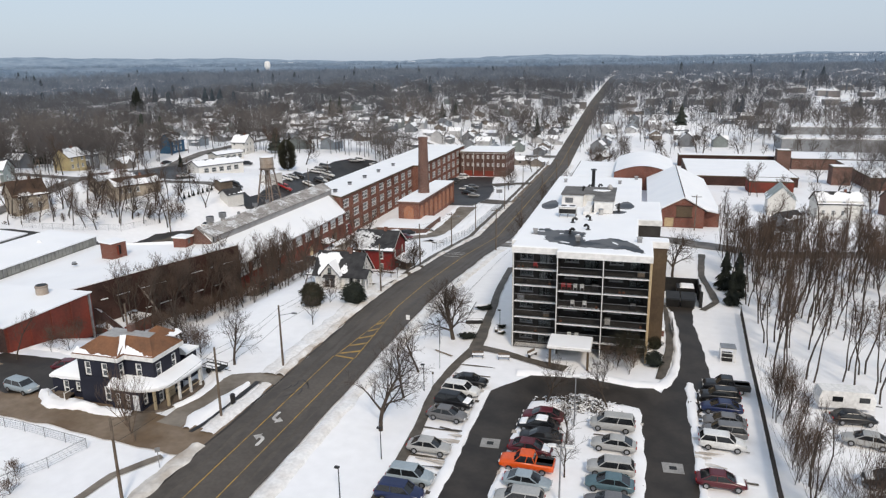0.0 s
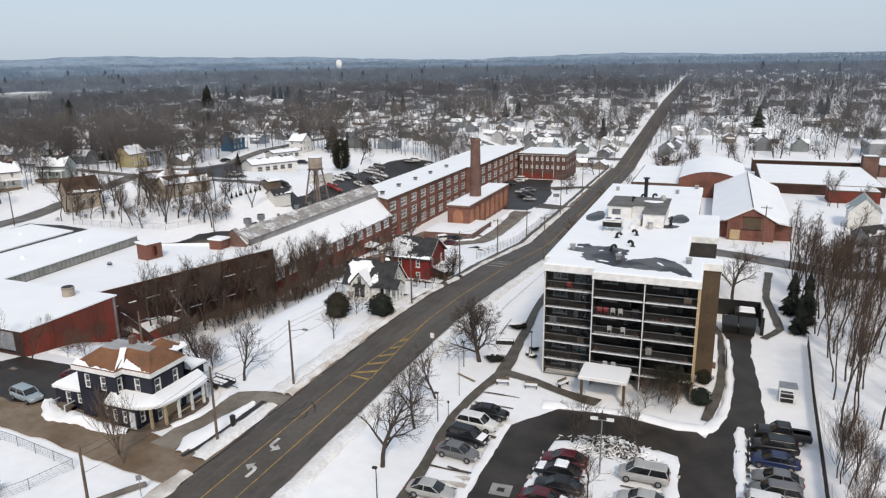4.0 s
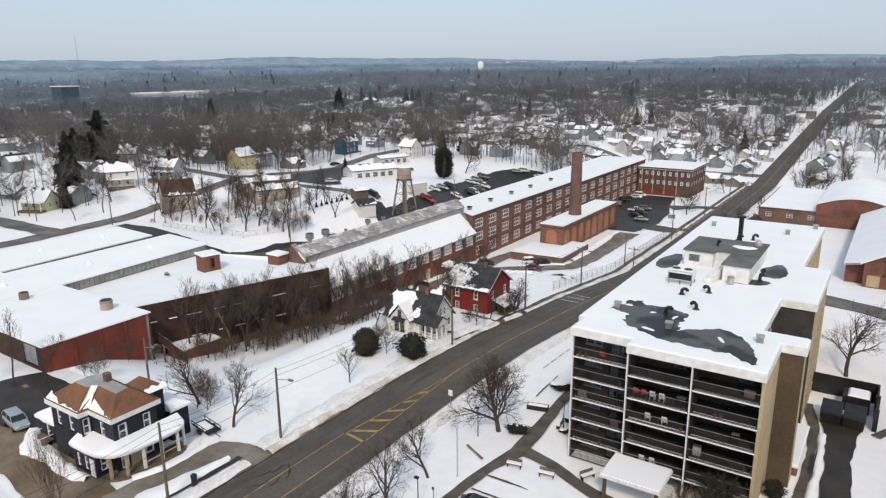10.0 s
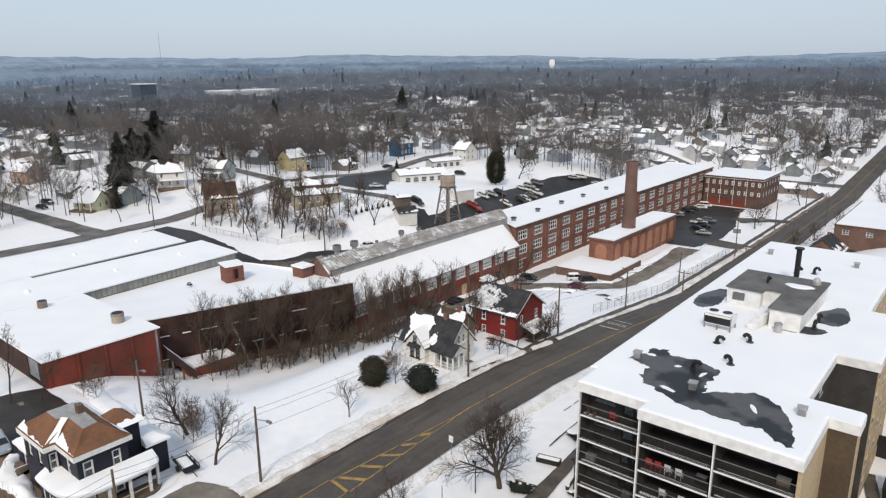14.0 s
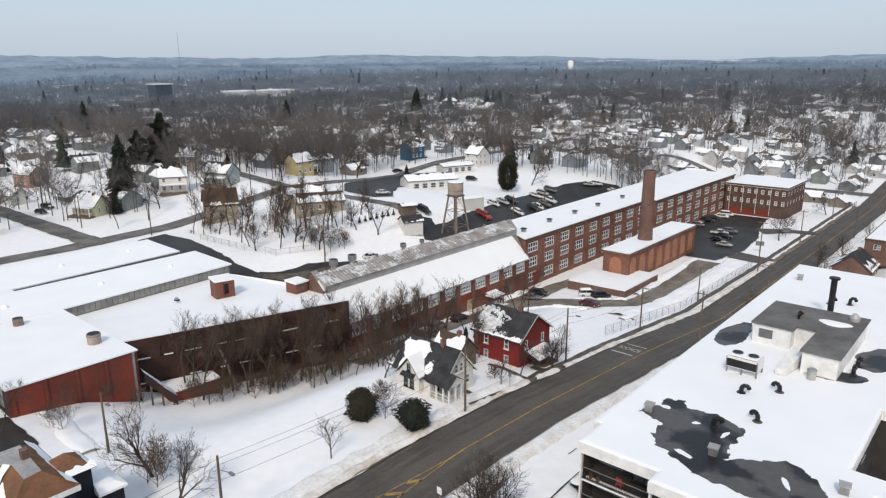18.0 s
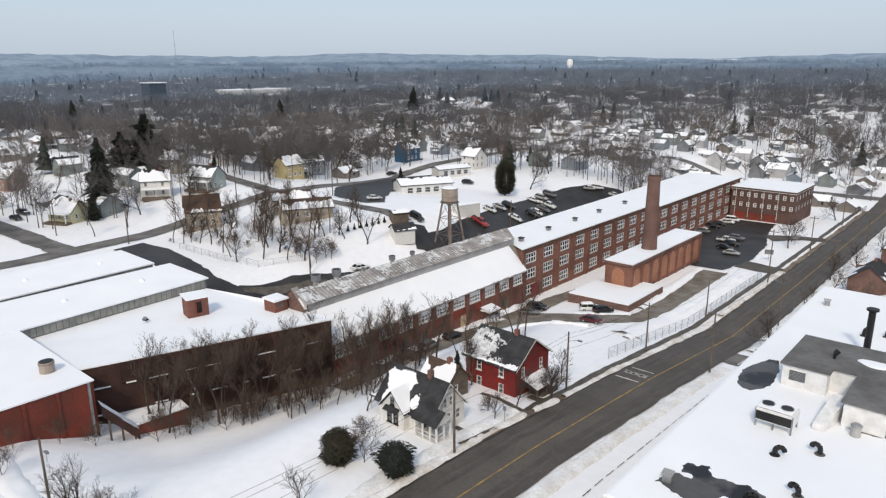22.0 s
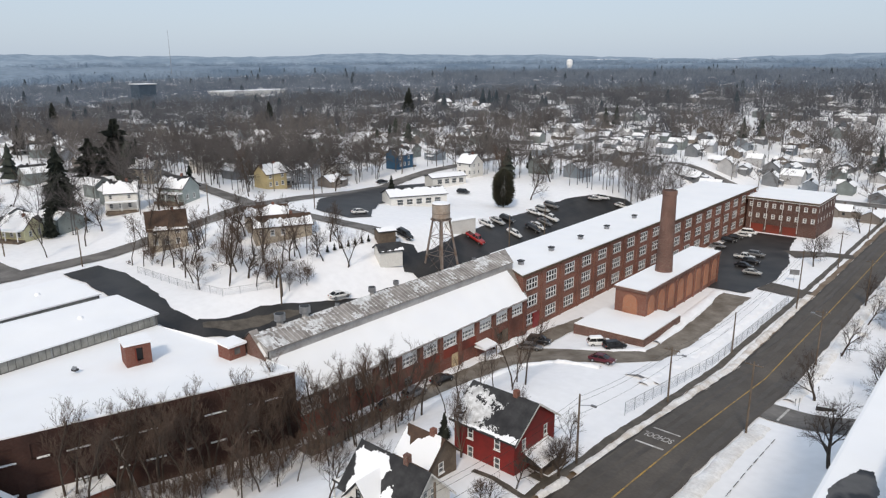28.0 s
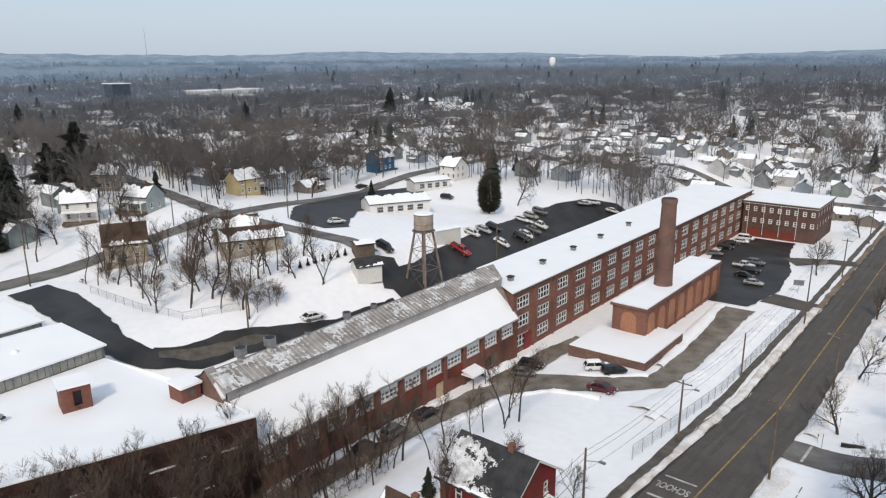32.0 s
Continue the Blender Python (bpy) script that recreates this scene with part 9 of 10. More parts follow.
# low snowed-over shrubs and a planter beside the footpath
for x, y, a, sx, sy, sz, cover in ((-30.9, 87.2, 40, 0.62, 0.42, 0.2, 0.8), (-30.6, 74.2, 20, 0.6, 0.4, 0.2, 0.2), (-26.5, 79.6, 10, 0.3, 0.25, 0.12, 0.7), (-26.0, 77.0, 60, 0.28, 0.22, 0.1, 0.7)):
    t = thing("low_shrub", (x, y, land(x, y)), a, "low dark evergreen shrub pressed down by snow", "shrub", "low shrubs by the path")
    nd = place("needles", YEW[1], t)
    nd.scale = (sx, sy, sz)
    C = Mesh()
    for k in range(3):
        cx, cy, rr = (k - 1) * sx * 1.2, 0.25 * sy * (-1) ** k, cover * (1.0 - 0.18 * k)
        C.rings([[(cx + rr * q * sx * 1.5 * math.cos(b) * (1 + 0.25 * noise.noise((2 * math.cos(b), 2 * math.sin(b) + k, x))), cy + rr * q * sy * 1.9 * math.sin(b), sz * (3.9 + h)) for b in (2 * math.pi * j / 16 for j in range(16))] for q, h in ((1.0, 0.0), (0.9, 0.7), (0.5, 1.1))])
    C.make("snow", ROOFSNOW, t, "snow lying on the shrub")
pl = thing("planter_box", (-31.0, 80.4, land(-31, 80.4)), 14, "long dark timber planter full of snow", "planter")
for y0_, y1_ in ((-0.45, -0.38), (0.38, 0.45)):
    Mesh().box(-1.3, y0_, 0, 1.3, y1_, 0.55).make("side_board", BLACKM, pl)
for x0_, x1_ in ((-1.3, -1.23), (1.23, 1.3)):
    Mesh().box(x0_, -0.38, 0, x1_, 0.38, 0.55).make("end_board", BLACKM, pl)
Mesh().rings([[(-1.23, -0.38, 0.3), (1.23, -0.38, 0.3), (1.23, 0.38, 0.3), (-1.23, 0.38, 0.3)], [(-1.2, -0.36, 0.52), (1.2, -0.36, 0.52), (1.2, 0.36, 0.52), (-1.2, 0.36, 0.52)], [(-0.9, -0.2, 0.62), (0.9, -0.2, 0.62), (0.9, 0.2, 0.62), (-0.9, 0.2, 0.62)]]).make("snow", ROOFSNOW, pl, "snow filling the planter")
hr_ = thing("handrail", (-1.45, 84.3, land(-1.45, 84.3)), 90, "black iron handrail beside the walk", "railing")
for k in range(6):
    Mesh().box(-2.3 + k * 0.92 - 0.03, -0.03, 0, -2.3 + k * 0.92 + 0.03, 0.03, 1.0).make("post", BLACKM, hr_)
for z in (0.45, 0.72, 1.0):
    Mesh().box(-2.35, -0.04, z, 2.35, 0.04, z + 0.06).make("rail", BLACKM, hr_)
# snow-dusted brush heap in the car park island
bh2 = thing("brush_heap", (-12.8, 57.0, 0.1), 0, "heap of cut brush dusted with snow", "brush heap")
random.seed(9)
M, S = Mesh(), Mesh()
for i in range(950):
    x, y = random.gauss(0, 1.9), random.gauss(0, 0.8)
    z = max(0.05, 1.35 - 0.13 * x * x - 0.8 * y * y) * random.random() ** 0.6
    d = Vector((random.gauss(0, 1), random.gauss(0, 1), random.gauss(0, 0.4))).normalized() * random.uniform(0.25, 0.8)
    p = Vector((x, y, z))
    (M if i % 5 < 3 else S).tube(p - d / 2, p + d / 2, 0.05 if i % 5 < 3 else 0.09, 0.03 if i % 5 < 3 else 0.06, 3, 0, False)
M.make("cut_brush", BARK, bh2)["kind"] = "stuff"
S.make("snow_dust", ROOFSNOW, bh2)["kind"] = "stuff"

# ---- poles, lamps, wires, fences ----
FENCEWOOD = mat("dark_fence", (0.045, 0.036, 0.03), (0.03, 0.025, 0.022), rough=0.8, bump=0.1)
def utility_pole(x, y, h, arms=(), lamp=0, label="weathered wooden utility pole beside the road", name="utility_pole"):
    t = thing(name, (x, y, land(x, y)), 0, label, "utility pole", "utility poles")
    Mesh().tube((0, 0, -0.5), (0, 0, h), 0.16, 0.11, 8).make("pole", WOOD, t)
    for z in arms:
        Mesh().box(-1.2, -0.06, h - z - 0.06, 1.2, 0.06, h - z + 0.06).make("crossarm", WOOD, t)
        for k in (-1.1, -0.5, 0.5, 1.1):
            Mesh().tube((k, 0, h - z + 0.06), (k, 0, h - z + 0.22), 0.05, 0.035, 6).make("insulator", GREYMETAL, t)
    if lamp:
        Mesh().tube((0, 0, h - 1.4), (lamp, 0, h - 0.9), 0.045, 0.04, 6).make("lamp_arm", GREYMETAL, t)
        Mesh().box(lamp - 0.1, -0.14, h - 1.0, lamp + 0.55, 0.14, h - 0.82).make("lamp_head", GREYMETAL, t)
    return t


POLES = [(-52.2, 27.7, 8.6, (), 0), (-52.3, 44.0, 8.7, (), 0), (-52.2, 58.4, 8.7, (), 2.0), (-51.0, 92.2, 9.0, (), 0), (-52.0, 118.5, 9.0, (), 1.6), (-52.4, 146.0, 8.8, (0.5,), 1.6), (-53.6, 178, 8.0, (), 0), (-51.4, 212.8, 13.5, (0.6,), 0), (-52.0, 255, 10, (0.6,), 0), (-52.5, 298, 10, (0.6,), 0)]
for x, y, h, arms, lamp in POLES:
    utility_pole(x, y, h, arms, lamp)
for x, y, h, arms, lamp in ((-40.4, 143.6, 10.5, (0.5,), 0), (-40.4, 182, 10.5, (0.5,), -1.8), (-40.4, 226, 10.5, (0.5,), 0), (-40.4, 270, 10.5, (0.5,), 0), (-40.4, 320, 10.5, (0.5,), 0), (6.6, 160, 9.0, (0.5,), 0), (-76.6, 58.4, 7.5, (), 1.4), (-172.5, 112, 9, (0.5,), 0), (-183.5, 150, 9, (0.5,), 0), (-166, 172, 9.5, (), 0), (-192, 196, 9, (0.5,), 0), (-122, 128, 9.0, (0.5,), 0), (-117, 196, 9, (), 0), (-119, 216, 9, (), 0), (-208, 250, 9, (0.5,), 0), (-196, 104, 9, (0.5,), 0), (38, 150, 9, (0.5,), 0)):
    utility_pole(x, y, h, arms, lamp)


def wire(a, b, sag, r=0.018):
    M = Mesh()
    a, b = Vector(a), Vector(b)
    n = 10
    pts = [a.lerp(b, i / n) - Vector((0, 0, sag * 4 * (i / n) * (1 - i / n))) for i in range(n + 1)]
    side = Vector((b.y - a.y, a.x - b.x, 0)).normalized() * r
    M.rings([[p + side, p - side * 0.5 + Vector((0, 0, r)), p - side * 0.5 - Vector((0, 0, r))] for p in pts], 0, False)
    ob = M.make("overhead_wire", BLACKM)
    tagged(ob, "thin black overhead wire between poles", "wire", "overhead wires")


for (x0, y0, h0, *_), (x1, y1, h1, *_) in zip(POLES[:-1], POLES[1:]):
    for dz, dx in ((0.3, 0.0), (0.9, 0.1), (2.6, -0.05)):
        wire((x0 + dx, y0, land(x0, y0) + h0 - dz), (x1 + dx, y1, land(x1, y1) + h1 - dz), 0.5)
EP = [(-40.4, 143.6), (-40.4, 182), (-40.4, 226), (-40.4, 270), (-40.4, 320)]
for (x0, y0), (x1, y1) in zip(EP[:-1], EP[1:]):
    for dx in (-1.1, 1.1):
        wire((x0 + dx, y0, land(x0, y0) + 10.2), (x1 + dx, y1, land(x1, y1) + 10.2), 0.6)


def path_lamp(x, y, h=3.4, label="slim dark lamp post beside the footpath"):
    t = thing("lamp_post", (x, y, land(x, y)), 0, label, "street lamp", "path lamps")
    Mesh().tube((0, 0, -0.2), (0, 0, h), 0.06, 0.045, 8).make("post", BLACKM, t)
    Mesh().box(-0.35, -0.14, h - 0.03, 0.1, 0.14, h + 0.12).make("lantern", BLACKM, t)


for x, y in ((-31.4, 40.6), (-31.7, 56.3), (-33.9, 71.0), (-26.4, 77.6), (-32.6, 33.0)):
    path_lamp(x, y)
for x, y, h in ((-13.0, 52.2, 5.8), (-13.0, 37.6, 5.8)):
    t = thing("car_park_lamp", (x, y, 0), 5, "twin-headed car park lamp on a tall post", "street lamp", "car park lamps")
    Mesh().tube((0, 0, -0.2), (0, 0, h), 0.09, 0.06, 8).make("post", GREYMETAL, t)
    Mesh().box(-1.0, -0.05, h - 0.06, 1.0, 0.05, h).make("arm", GREYMETAL, t)
    for sx in (-1.0, 0.5):
        Mesh().box(sx - 0.1, -0.2, h, sx + 0.6, 0.2, h + 0.16).make("lamp_head", WHITEM, t)


def sign(x, y, h, w, hh, m, turn, label):
    t = thing("road_sign", (x, y, land(x, y)), turn, label, "sign", "road signs")
    Mesh().tube((0, 0, -0.2), (0, 0, h), 0.04, 0.04, 6).make("post", GREYMETAL, t)
    Mesh().box(-w / 2, -0.05, h - hh, w / 2, -0.02, h).make("plate", m, t)


sign(-39.9, 74.6, 2.6, 0.6, 0.75, WHITEM, 0, "small white road sign on a grey post")
sign(-51.6, 102.8, 2.4, 0.5, 0.6, GREYMETAL, 0, "small grey road sign on a post")
sign(-31.6, 63.0, 6.0, 0.12, 0.2, WHITEM, 0, "thin pale flagpole beside the path")
sign(-31.0, 57.8, 1.9, 0.25, 0.3, BROWNB, 0, "short brown marker post by the path")
for x, y, h in ((-37.1, 169.1, 1.5), (-37.1, 165.8, 1.0), (-38.9, 172.4, 0.8), (-41.0, 170.3, 1.6), (-38.4, 160.7, 1.2), (-37.0, 188.8, 1.5), (-37.8, 188.4, 1.2)):
    sign(x, y, h, 0.14, 0.3, BLACKM, 0, "short dark post in the snow beside the road")
sign(-36.0, 196.0, 3.2, 1.6, 0.7, WHITEM, 10, "white board on posts beside the road")
sign(-37.6, 159.2, 2.0, 0.4, 0.4, GREYMETAL, 90, "small grey road sign on a post")
lw = thing("low_wall", (-34.3, 161.4, land(-34.3, 161.4)), 18, "low dark timber sleeper wall in the snow", "wall")
for k in range(2):
    Mesh().box(-1.4, -0.12, 0.3 * k - 0.1, 1.4, 0.12, 0.3 * k + 0.18).make("sleeper", BLACKM, lw)
sign(-52.6, 33.5, 2.2, 0.5, 0.5, GREYMETAL, 40, "small grey road sign on a post")
sign(-57.5, 234, 3.2, 2.2, 1.3, GREYMETAL, 20, "grey notice board on the snow island")
sign(-57.0, 258, 3.0, 2.0, 1.2, GREYMETAL, 20, "grey notice board on the snow island")


def fence(name, pts, h, m, label, gap=2.5, wires=6, post=0.04, group=""):
    """Posts with a rail and strands between them."""
    rows = lay([(x, y, 0) for x, y in pts], gap)
    t = thing(name, (rows[0][0], rows[0][1], land(rows[0][0], rows[0][1])), 0, label, "fence", group)
    WORLD.add(t.name)
    S = Mesh()
    for i, (x, y, _) in enumerate(rows):
        z = land(x, y)
        Mesh().tube((x, y, z - 0.2), (x, y, z + h), post, post, 5).make("post", m, t)
        if i:
            px, py, _ = rows[i - 1]
            pz = land(px, py)
            Mesh().tube((px, py, pz + h - 0.05), (x, y, z + h - 0.05), post * 0.6, post * 0.6, 4).make("rail", m, t)
            for k in range(wires):
                f = (k + 0.5) / wires
                S.tube((px, py, pz + h * f), (x, y, z + h * f), 0.012, 0.012, 3, 0, False)
            n = 8
            for k in range(n):
                a, b = k / n, (k + 1) / n
                S.tube((px + (x - px) * a, py + (y - py) * a, pz + 0.1), (px + (x - px) * b, py + (y - py) * b, z + h - 0.1), 0.01, 0.01, 3, 0, False)
    ob = S.make("wire_mesh", m, t)
    ob["kind"] = "stuff"
    return t


fence("chain_link_fence", [(-54.4, 136), (-54.1, 160), (-53.9, 216)], 2.0, GREYMETAL, "tall chain-link fence along the mill yard", 3.0)
fence("chain_link_fence", [(9.2, 94), (8.0, 75.5), (7.2, 59.5), (6.4, 44.6), (5.4, 22)], 1.5, FENCEWOOD, "dark weathered fence beside the car park", 2.5, 26)
fence("chain_link_fence", [(-84, 36.6), (-72, 35.8), (-62.5, 34.6), (-63.5, 30.5), (-66.5, 24)], 1.2, GREYMETAL, "low chain-link fence round the lawn", 2.6, 5)
fence("chain_link_fence", [(-158, 117.5), (-140, 118.5), (-131, 121), (-127, 130)], 1.5, GREYMETAL, "chain-link fence at the foot of the bank", 3.0, 5)


def bench(x, y, turn):
    t = thing("bench", (x, y, land(x, y)), turn, "park bench deep in snow beside the path", "bench", "benches")
    Mesh().box(-0.8, -0.25, 0.4, 0.8, 0.25, 0.46).make("seat", WOOD, t)
    Mesh().box(-0.8, 0.22, 0.5, 0.8, 0.28, 0.9).make("backrest", WOOD, t)
    Mesh().box(-0.78, -0.22, 0.46, 0.78, 0.2, 0.58).make("snow", ROOFSNOW, t)
    for sx in (-0.7, 0.7):
        Mesh().box(sx - 0.04, -0.2, 0, sx + 0.04, 0.2, 0.4).make("leg", BLACKM, t)


for x, y, a in ((-27.5, 67.6, 12), (-23.9, 67.8, 10), (-27.0, 77.9, -80), (-20.3, 69.8, 60)):
    bench(x, y, a)
# cage shelter beyond the drive
cg = thing("trolley_cage", (5.2, 75.0, land(5, 75)), 0, "white framed cage with a snowy top", "cage")
for sx in (-0.9, 0.9):
    for sy in (-0.8, 0.8):
        Mesh().box(sx - 0.05, sy - 0.05, -0.2, sx + 0.05, sy + 0.05, 1.9).make("post", WHITEM, cg)
for z in (0.6, 1.2, 1.8):
    for sy in (-0.8, 0.8):
        Mesh().box(-0.9, sy - 0.03, z, 0.9, sy + 0.03, z + 0.06).make("rail", WHITEM, cg)
Mesh().box(-0.95, -0.85, 1.9, 0.95, 0.85, 2.0).make("roof", GREYMETAL, cg)
Mesh().box(-0.7, -0.6, 0, 0.6, 0.6, 0.9).make("box", BLACKM, cg)
bn = thing("litter_bin", (-52.9, 47.4, 0.2), 0, "black litter bin on the snow island", "bin")
Mesh().tube((0, 0, -0.2), (0, 0, 0.95), 0.28, 0.32, 10).make("drum", BLACKM, bn)
Mesh().tube((0, 0, 0.95), (0, 0, 1.08), 0.34, 0.2, 10).make("lid", BLACKM, bn)
ut = thing("utility_trailer", (-60.6, 54.9, 0.1), -9, "black two-wheeled utility trailer beside the drive", "trailer")
Mesh().box(-1.8, -0.8, 0.5, 1.8, 0.8, 0.58).make("deck", BLACKM, ut)
Mesh().rings([[(-1.6, -0.6, 0.58), (0.9, -0.65, 0.58), (0.7, 0.6, 0.58), (-1.5, 0.65, 0.58)], [(-1.3, -0.4, 0.68), (0.5, -0.4, 0.66), (0.4, 0.4, 0.66), (-1.2, 0.4, 0.68)]]).make("snow", ROOFSNOW, ut, "old snow on the deck")
for sy in (-0.8, 0.8):
    Mesh().box(-1.8, sy - 0.03, 0.58, 1.8, sy + 0.03, 0.66).make("lower_rail", BLACKM, ut)
    Mesh().box(-1.8, sy - 0.03, 1.0, 1.8, sy + 0.03, 1.06).make("upper_rail", BLACKM, ut)
    for sx in (-1.78, -0.6, 0.6, 1.78):
        Mesh().box(sx - 0.03, sy - 0.03, 0.58, sx + 0.03, sy + 0.03, 1.0).make("stake", BLACKM, ut)
    Mesh().tube((0, sy * 1.15 - 0.1, 0.33), (0, sy * 1.15 + 0.1, 0.33), 0.33, 0.33, 12).make("wheel", TYRE, ut)
Mesh().tube((1.8, 0, 0.5), (3.0, 0, 0.45), 0.05, 0.05, 6).make("drawbar", BLACKM, ut)

# ---- the town beyond ----
TOWNWOOD = mat("town_twigs", (0.16, 0.144, 0.136), (0.11, 0.10, 0.097), scale=0.02, fine=0.15, rough=0.95, bump=0, lo=0.4, hi=0.6)
# Woods turn bluer and paler by distance: haze painted into the colour.
HAZEWOOD = mat("hazed_twigs", (0.132, 0.134, 0.142), (0.075, 0.079, 0.09), scale=0.06, fine=0.3, rough=0.95, bump=0, lo=0.4, hi=0.6)
HAZEWOOD2 = mat("hazed_woods", (0.18, 0.205, 0.24), (0.10, 0.124, 0.162), scale=0.03, fine=0.15, rough=0.95, bump=0, lo=0.4, hi=0.6)
HAZEWOOD3 = mat("haziest_woods", (0.205, 0.265, 0.335), (0.13, 0.183, 0.25), scale=0.012, fine=0.08, rough=0.95, bump=0, lo=0.4, hi=0.6)
HAZERIDGE = mat("hazed_wooded_ridge", (0.265, 0.335, 0.415), (0.2, 0.268, 0.345), scale=0.012, fine=0.06, rough=1.0, bump=0, lo=0.4, hi=0.6)


def archetype(w, d, h, rise, wm, rm, seed):
    a, b, k = w / 2, d / 2, 0.4
    M = Mesh()
    for p, q in (((-a, -b), (a, -b)), ((a, -b), (a, b)), ((a, b), (-a, b)), ((-a, b), (-a, -b))):
        wall(M, p, q, -2, h)
    M.face([(a, -b, h), (a, b, h), (a, 0, h + rise)]).face([(-a, b, h), (-a, -b, h), (-a, 0, h + rise)])
    R, S = Mesh(), Mesh()
    drop = rise * k / b
    for s in (-1, 1):
        q = [(-a - k, s * (b + k), h - drop), (a + k, s * (b + k), h - drop), (a + k, 0, h + rise), (-a - k, 0, h + rise)]
        R.face(q if s < 0 else q[::-1])
        f = (0.95, 0.8, 1.0, 0.7)[seed % 4]
        q2 = [(x, y if i < 2 else y + s * (b + k) * (1 - f), (z if i < 2 else z - (rise + drop) * (1 - f)) + 0.12) for i, (x, y, z) in enumerate(q)]
        S.face(q2 if s < 0 else q2[::-1])
        S.face([(q2[0][0], q2[0][1], q2[0][2] - 0.15), (q2[1][0], q2[1][1], q2[1][2] - 0.15), q2[1], q2[0]])
    R.box(a * 0.3, -0.3, h + rise * 0.5, a * 0.3 + 0.6, 0.3, h + rise + 0.7)
    if seed in (0, 3):  # cross gable to the front
        c, f = a * 0.35, -b - 1.2
        for p, q in (((-c - 1.9, f), (-c + 1.9, f)), ((-c + 1.9, f), (-c + 1.9, -b)), ((-c - 1.9, -b), (-c - 1.9, f))):
            wall(M, p, q, -2, h)
        M.face([(-c - 1.9, f, h), (-c + 1.9, f, h), (-c, f, h + rise * 0.75)])
        for sg in (-1, 1):
            q = [(-c + sg * 2.25, f - 0.35, h - 0.3), (-c + sg * 2.25, -b * 0.55, h - 0.3), (-c, -b * 0.25, h + rise * 0.78), (-c, f - 0.35, h + rise * 0.78)]
            S.face([(x, y, z + 0.1) for x, y, z in (q if sg > 0 else q[::-1])])
            R.face([(x, y, z - 0.04) for x, y, z in (q[::-1] if sg > 0 else q)])
    if seed in (1, 2, 3):  # porch or lean-to with its own snow
        y0 = -b - 2.1
        S.face([(-a * 0.2, y0, 2.35), (a * 0.95, y0, 2.35), (a * 0.95, -b, 2.95), (-a * 0.2, -b, 2.95)])
        R.face([(-a * 0.2, y0, 2.15), (-a * 0.2, y0, 2.33), (a * 0.95, y0, 2.33), (a * 0.95, y0, 2.15)][::-1])
        for x in (-a * 0.15, a * 0.35, a * 0.9):
            M.box(x - 0.1, y0 + 0.1, -1.5, x + 0.1, y0 + 0.3, 2.2)
    if seed in (0, 2):  # low side wing
        M.box(a, -b * 0.6, -2, a + 3.2, b * 0.7, 2.3)
        S.face([(a, -b * 0.65, 2.9), (a + 3.4, -b * 0.65, 2.4), (a + 3.4, b * 0.75, 2.4), (a, b * 0.75, 2.9)])
    wn = Mesh().box(-0.5, -0.03, 0, 0.5, 0.04, 1.3).data("window", CARGLASS)
    return M.data("wall", wm), R.data("roof", rm), S.data("roof_snow", ROOFSNOW), wn, a, b, h


TOWNWHITE = mat("weathered_white_siding", (0.50, 0.50, 0.50), (0.40, 0.40, 0.41), scale=0.3, fine=4.0, rough=0.75)
TOWNGREY = mat("weathered_grey_siding", (0.22, 0.23, 0.245), (0.16, 0.17, 0.18), scale=0.3, fine=4.0, rough=0.75)
TOWNTAN = mat("weathered_tan_siding", (0.25, 0.22, 0.19), (0.18, 0.16, 0.145), scale=0.3, fine=4.0, rough=0.75)
TOWNGREEN = mat("weathered_green_siding", (0.24, 0.27, 0.265), (0.18, 0.205, 0.2), scale=0.3, fine=4.0, rough=0.75)
TOWNBLUE = mat("weathered_blue_siding", (0.29, 0.325, 0.36), (0.21, 0.24, 0.27), scale=0.3, fine=4.0, rough=0.75)
KINDS = [("white", archetype(9, 7, 4.8, 2.8, TOWNWHITE, SHINGLE, 0)), ("grey", archetype(8, 7, 4.6, 3.0, TOWNGREY, SHINGLE, 1)), ("tan", archetype(10, 7, 3.0, 2.2, TOWNTAN, DARKSH, 2)), ("white", archetype(11, 7.5, 2.9, 2.0, TOWNWHITE, SHINGLE, 2)), ("pale green", archetype(8, 7, 4.8, 2.8, TOWNGREEN, SHINGLE, 3)), ("beige", archetype(9, 7, 3.0, 2.4, TOWNTAN, DARKSH, 0)), ("pale blue", archetype(9, 7.5, 4.2, 2.4, TOWNBLUE, SHINGLE, 1)), ("pale grey", archetype(12, 7, 2.9, 1.9, TOWNGREY, SHINGLE, 2))]


def blocked(x, y, m=6.0):
    """Whether a place lies on a street or on the near buildings."""
    if -50 - m < x < -41 + m and y < 1100:
        return True
    if x > -108 - m and x < 70 and y < 345:
        return True
    if y < 345 and -200 - m < x < -98 and not (y > 265):
        return True
    sx = np.interp(y, [-40, 90, 128, 158, 190, 240, 300, 420, 700], [-176, -176, -178, -180, -186, -200, -206, -208, -210])
    if y < 700 and abs(x - sx) < 4 + m:
        return True
    if -430 < x < -120 and (abs(y - np.interp(-x, [128, 181, 214, 260, 420], [164, 162.5, 169, 178, 215])) < 3 + m or (x < -176 and abs(y - np.interp(-x, [176, 300, 420], [99, 96, 90])) < 3 + m)):
        return True
    return -262 < x < -40 and abs(y - np.interp(-x, [41, 110, 260], [352, 350, 345])) < 3 + m


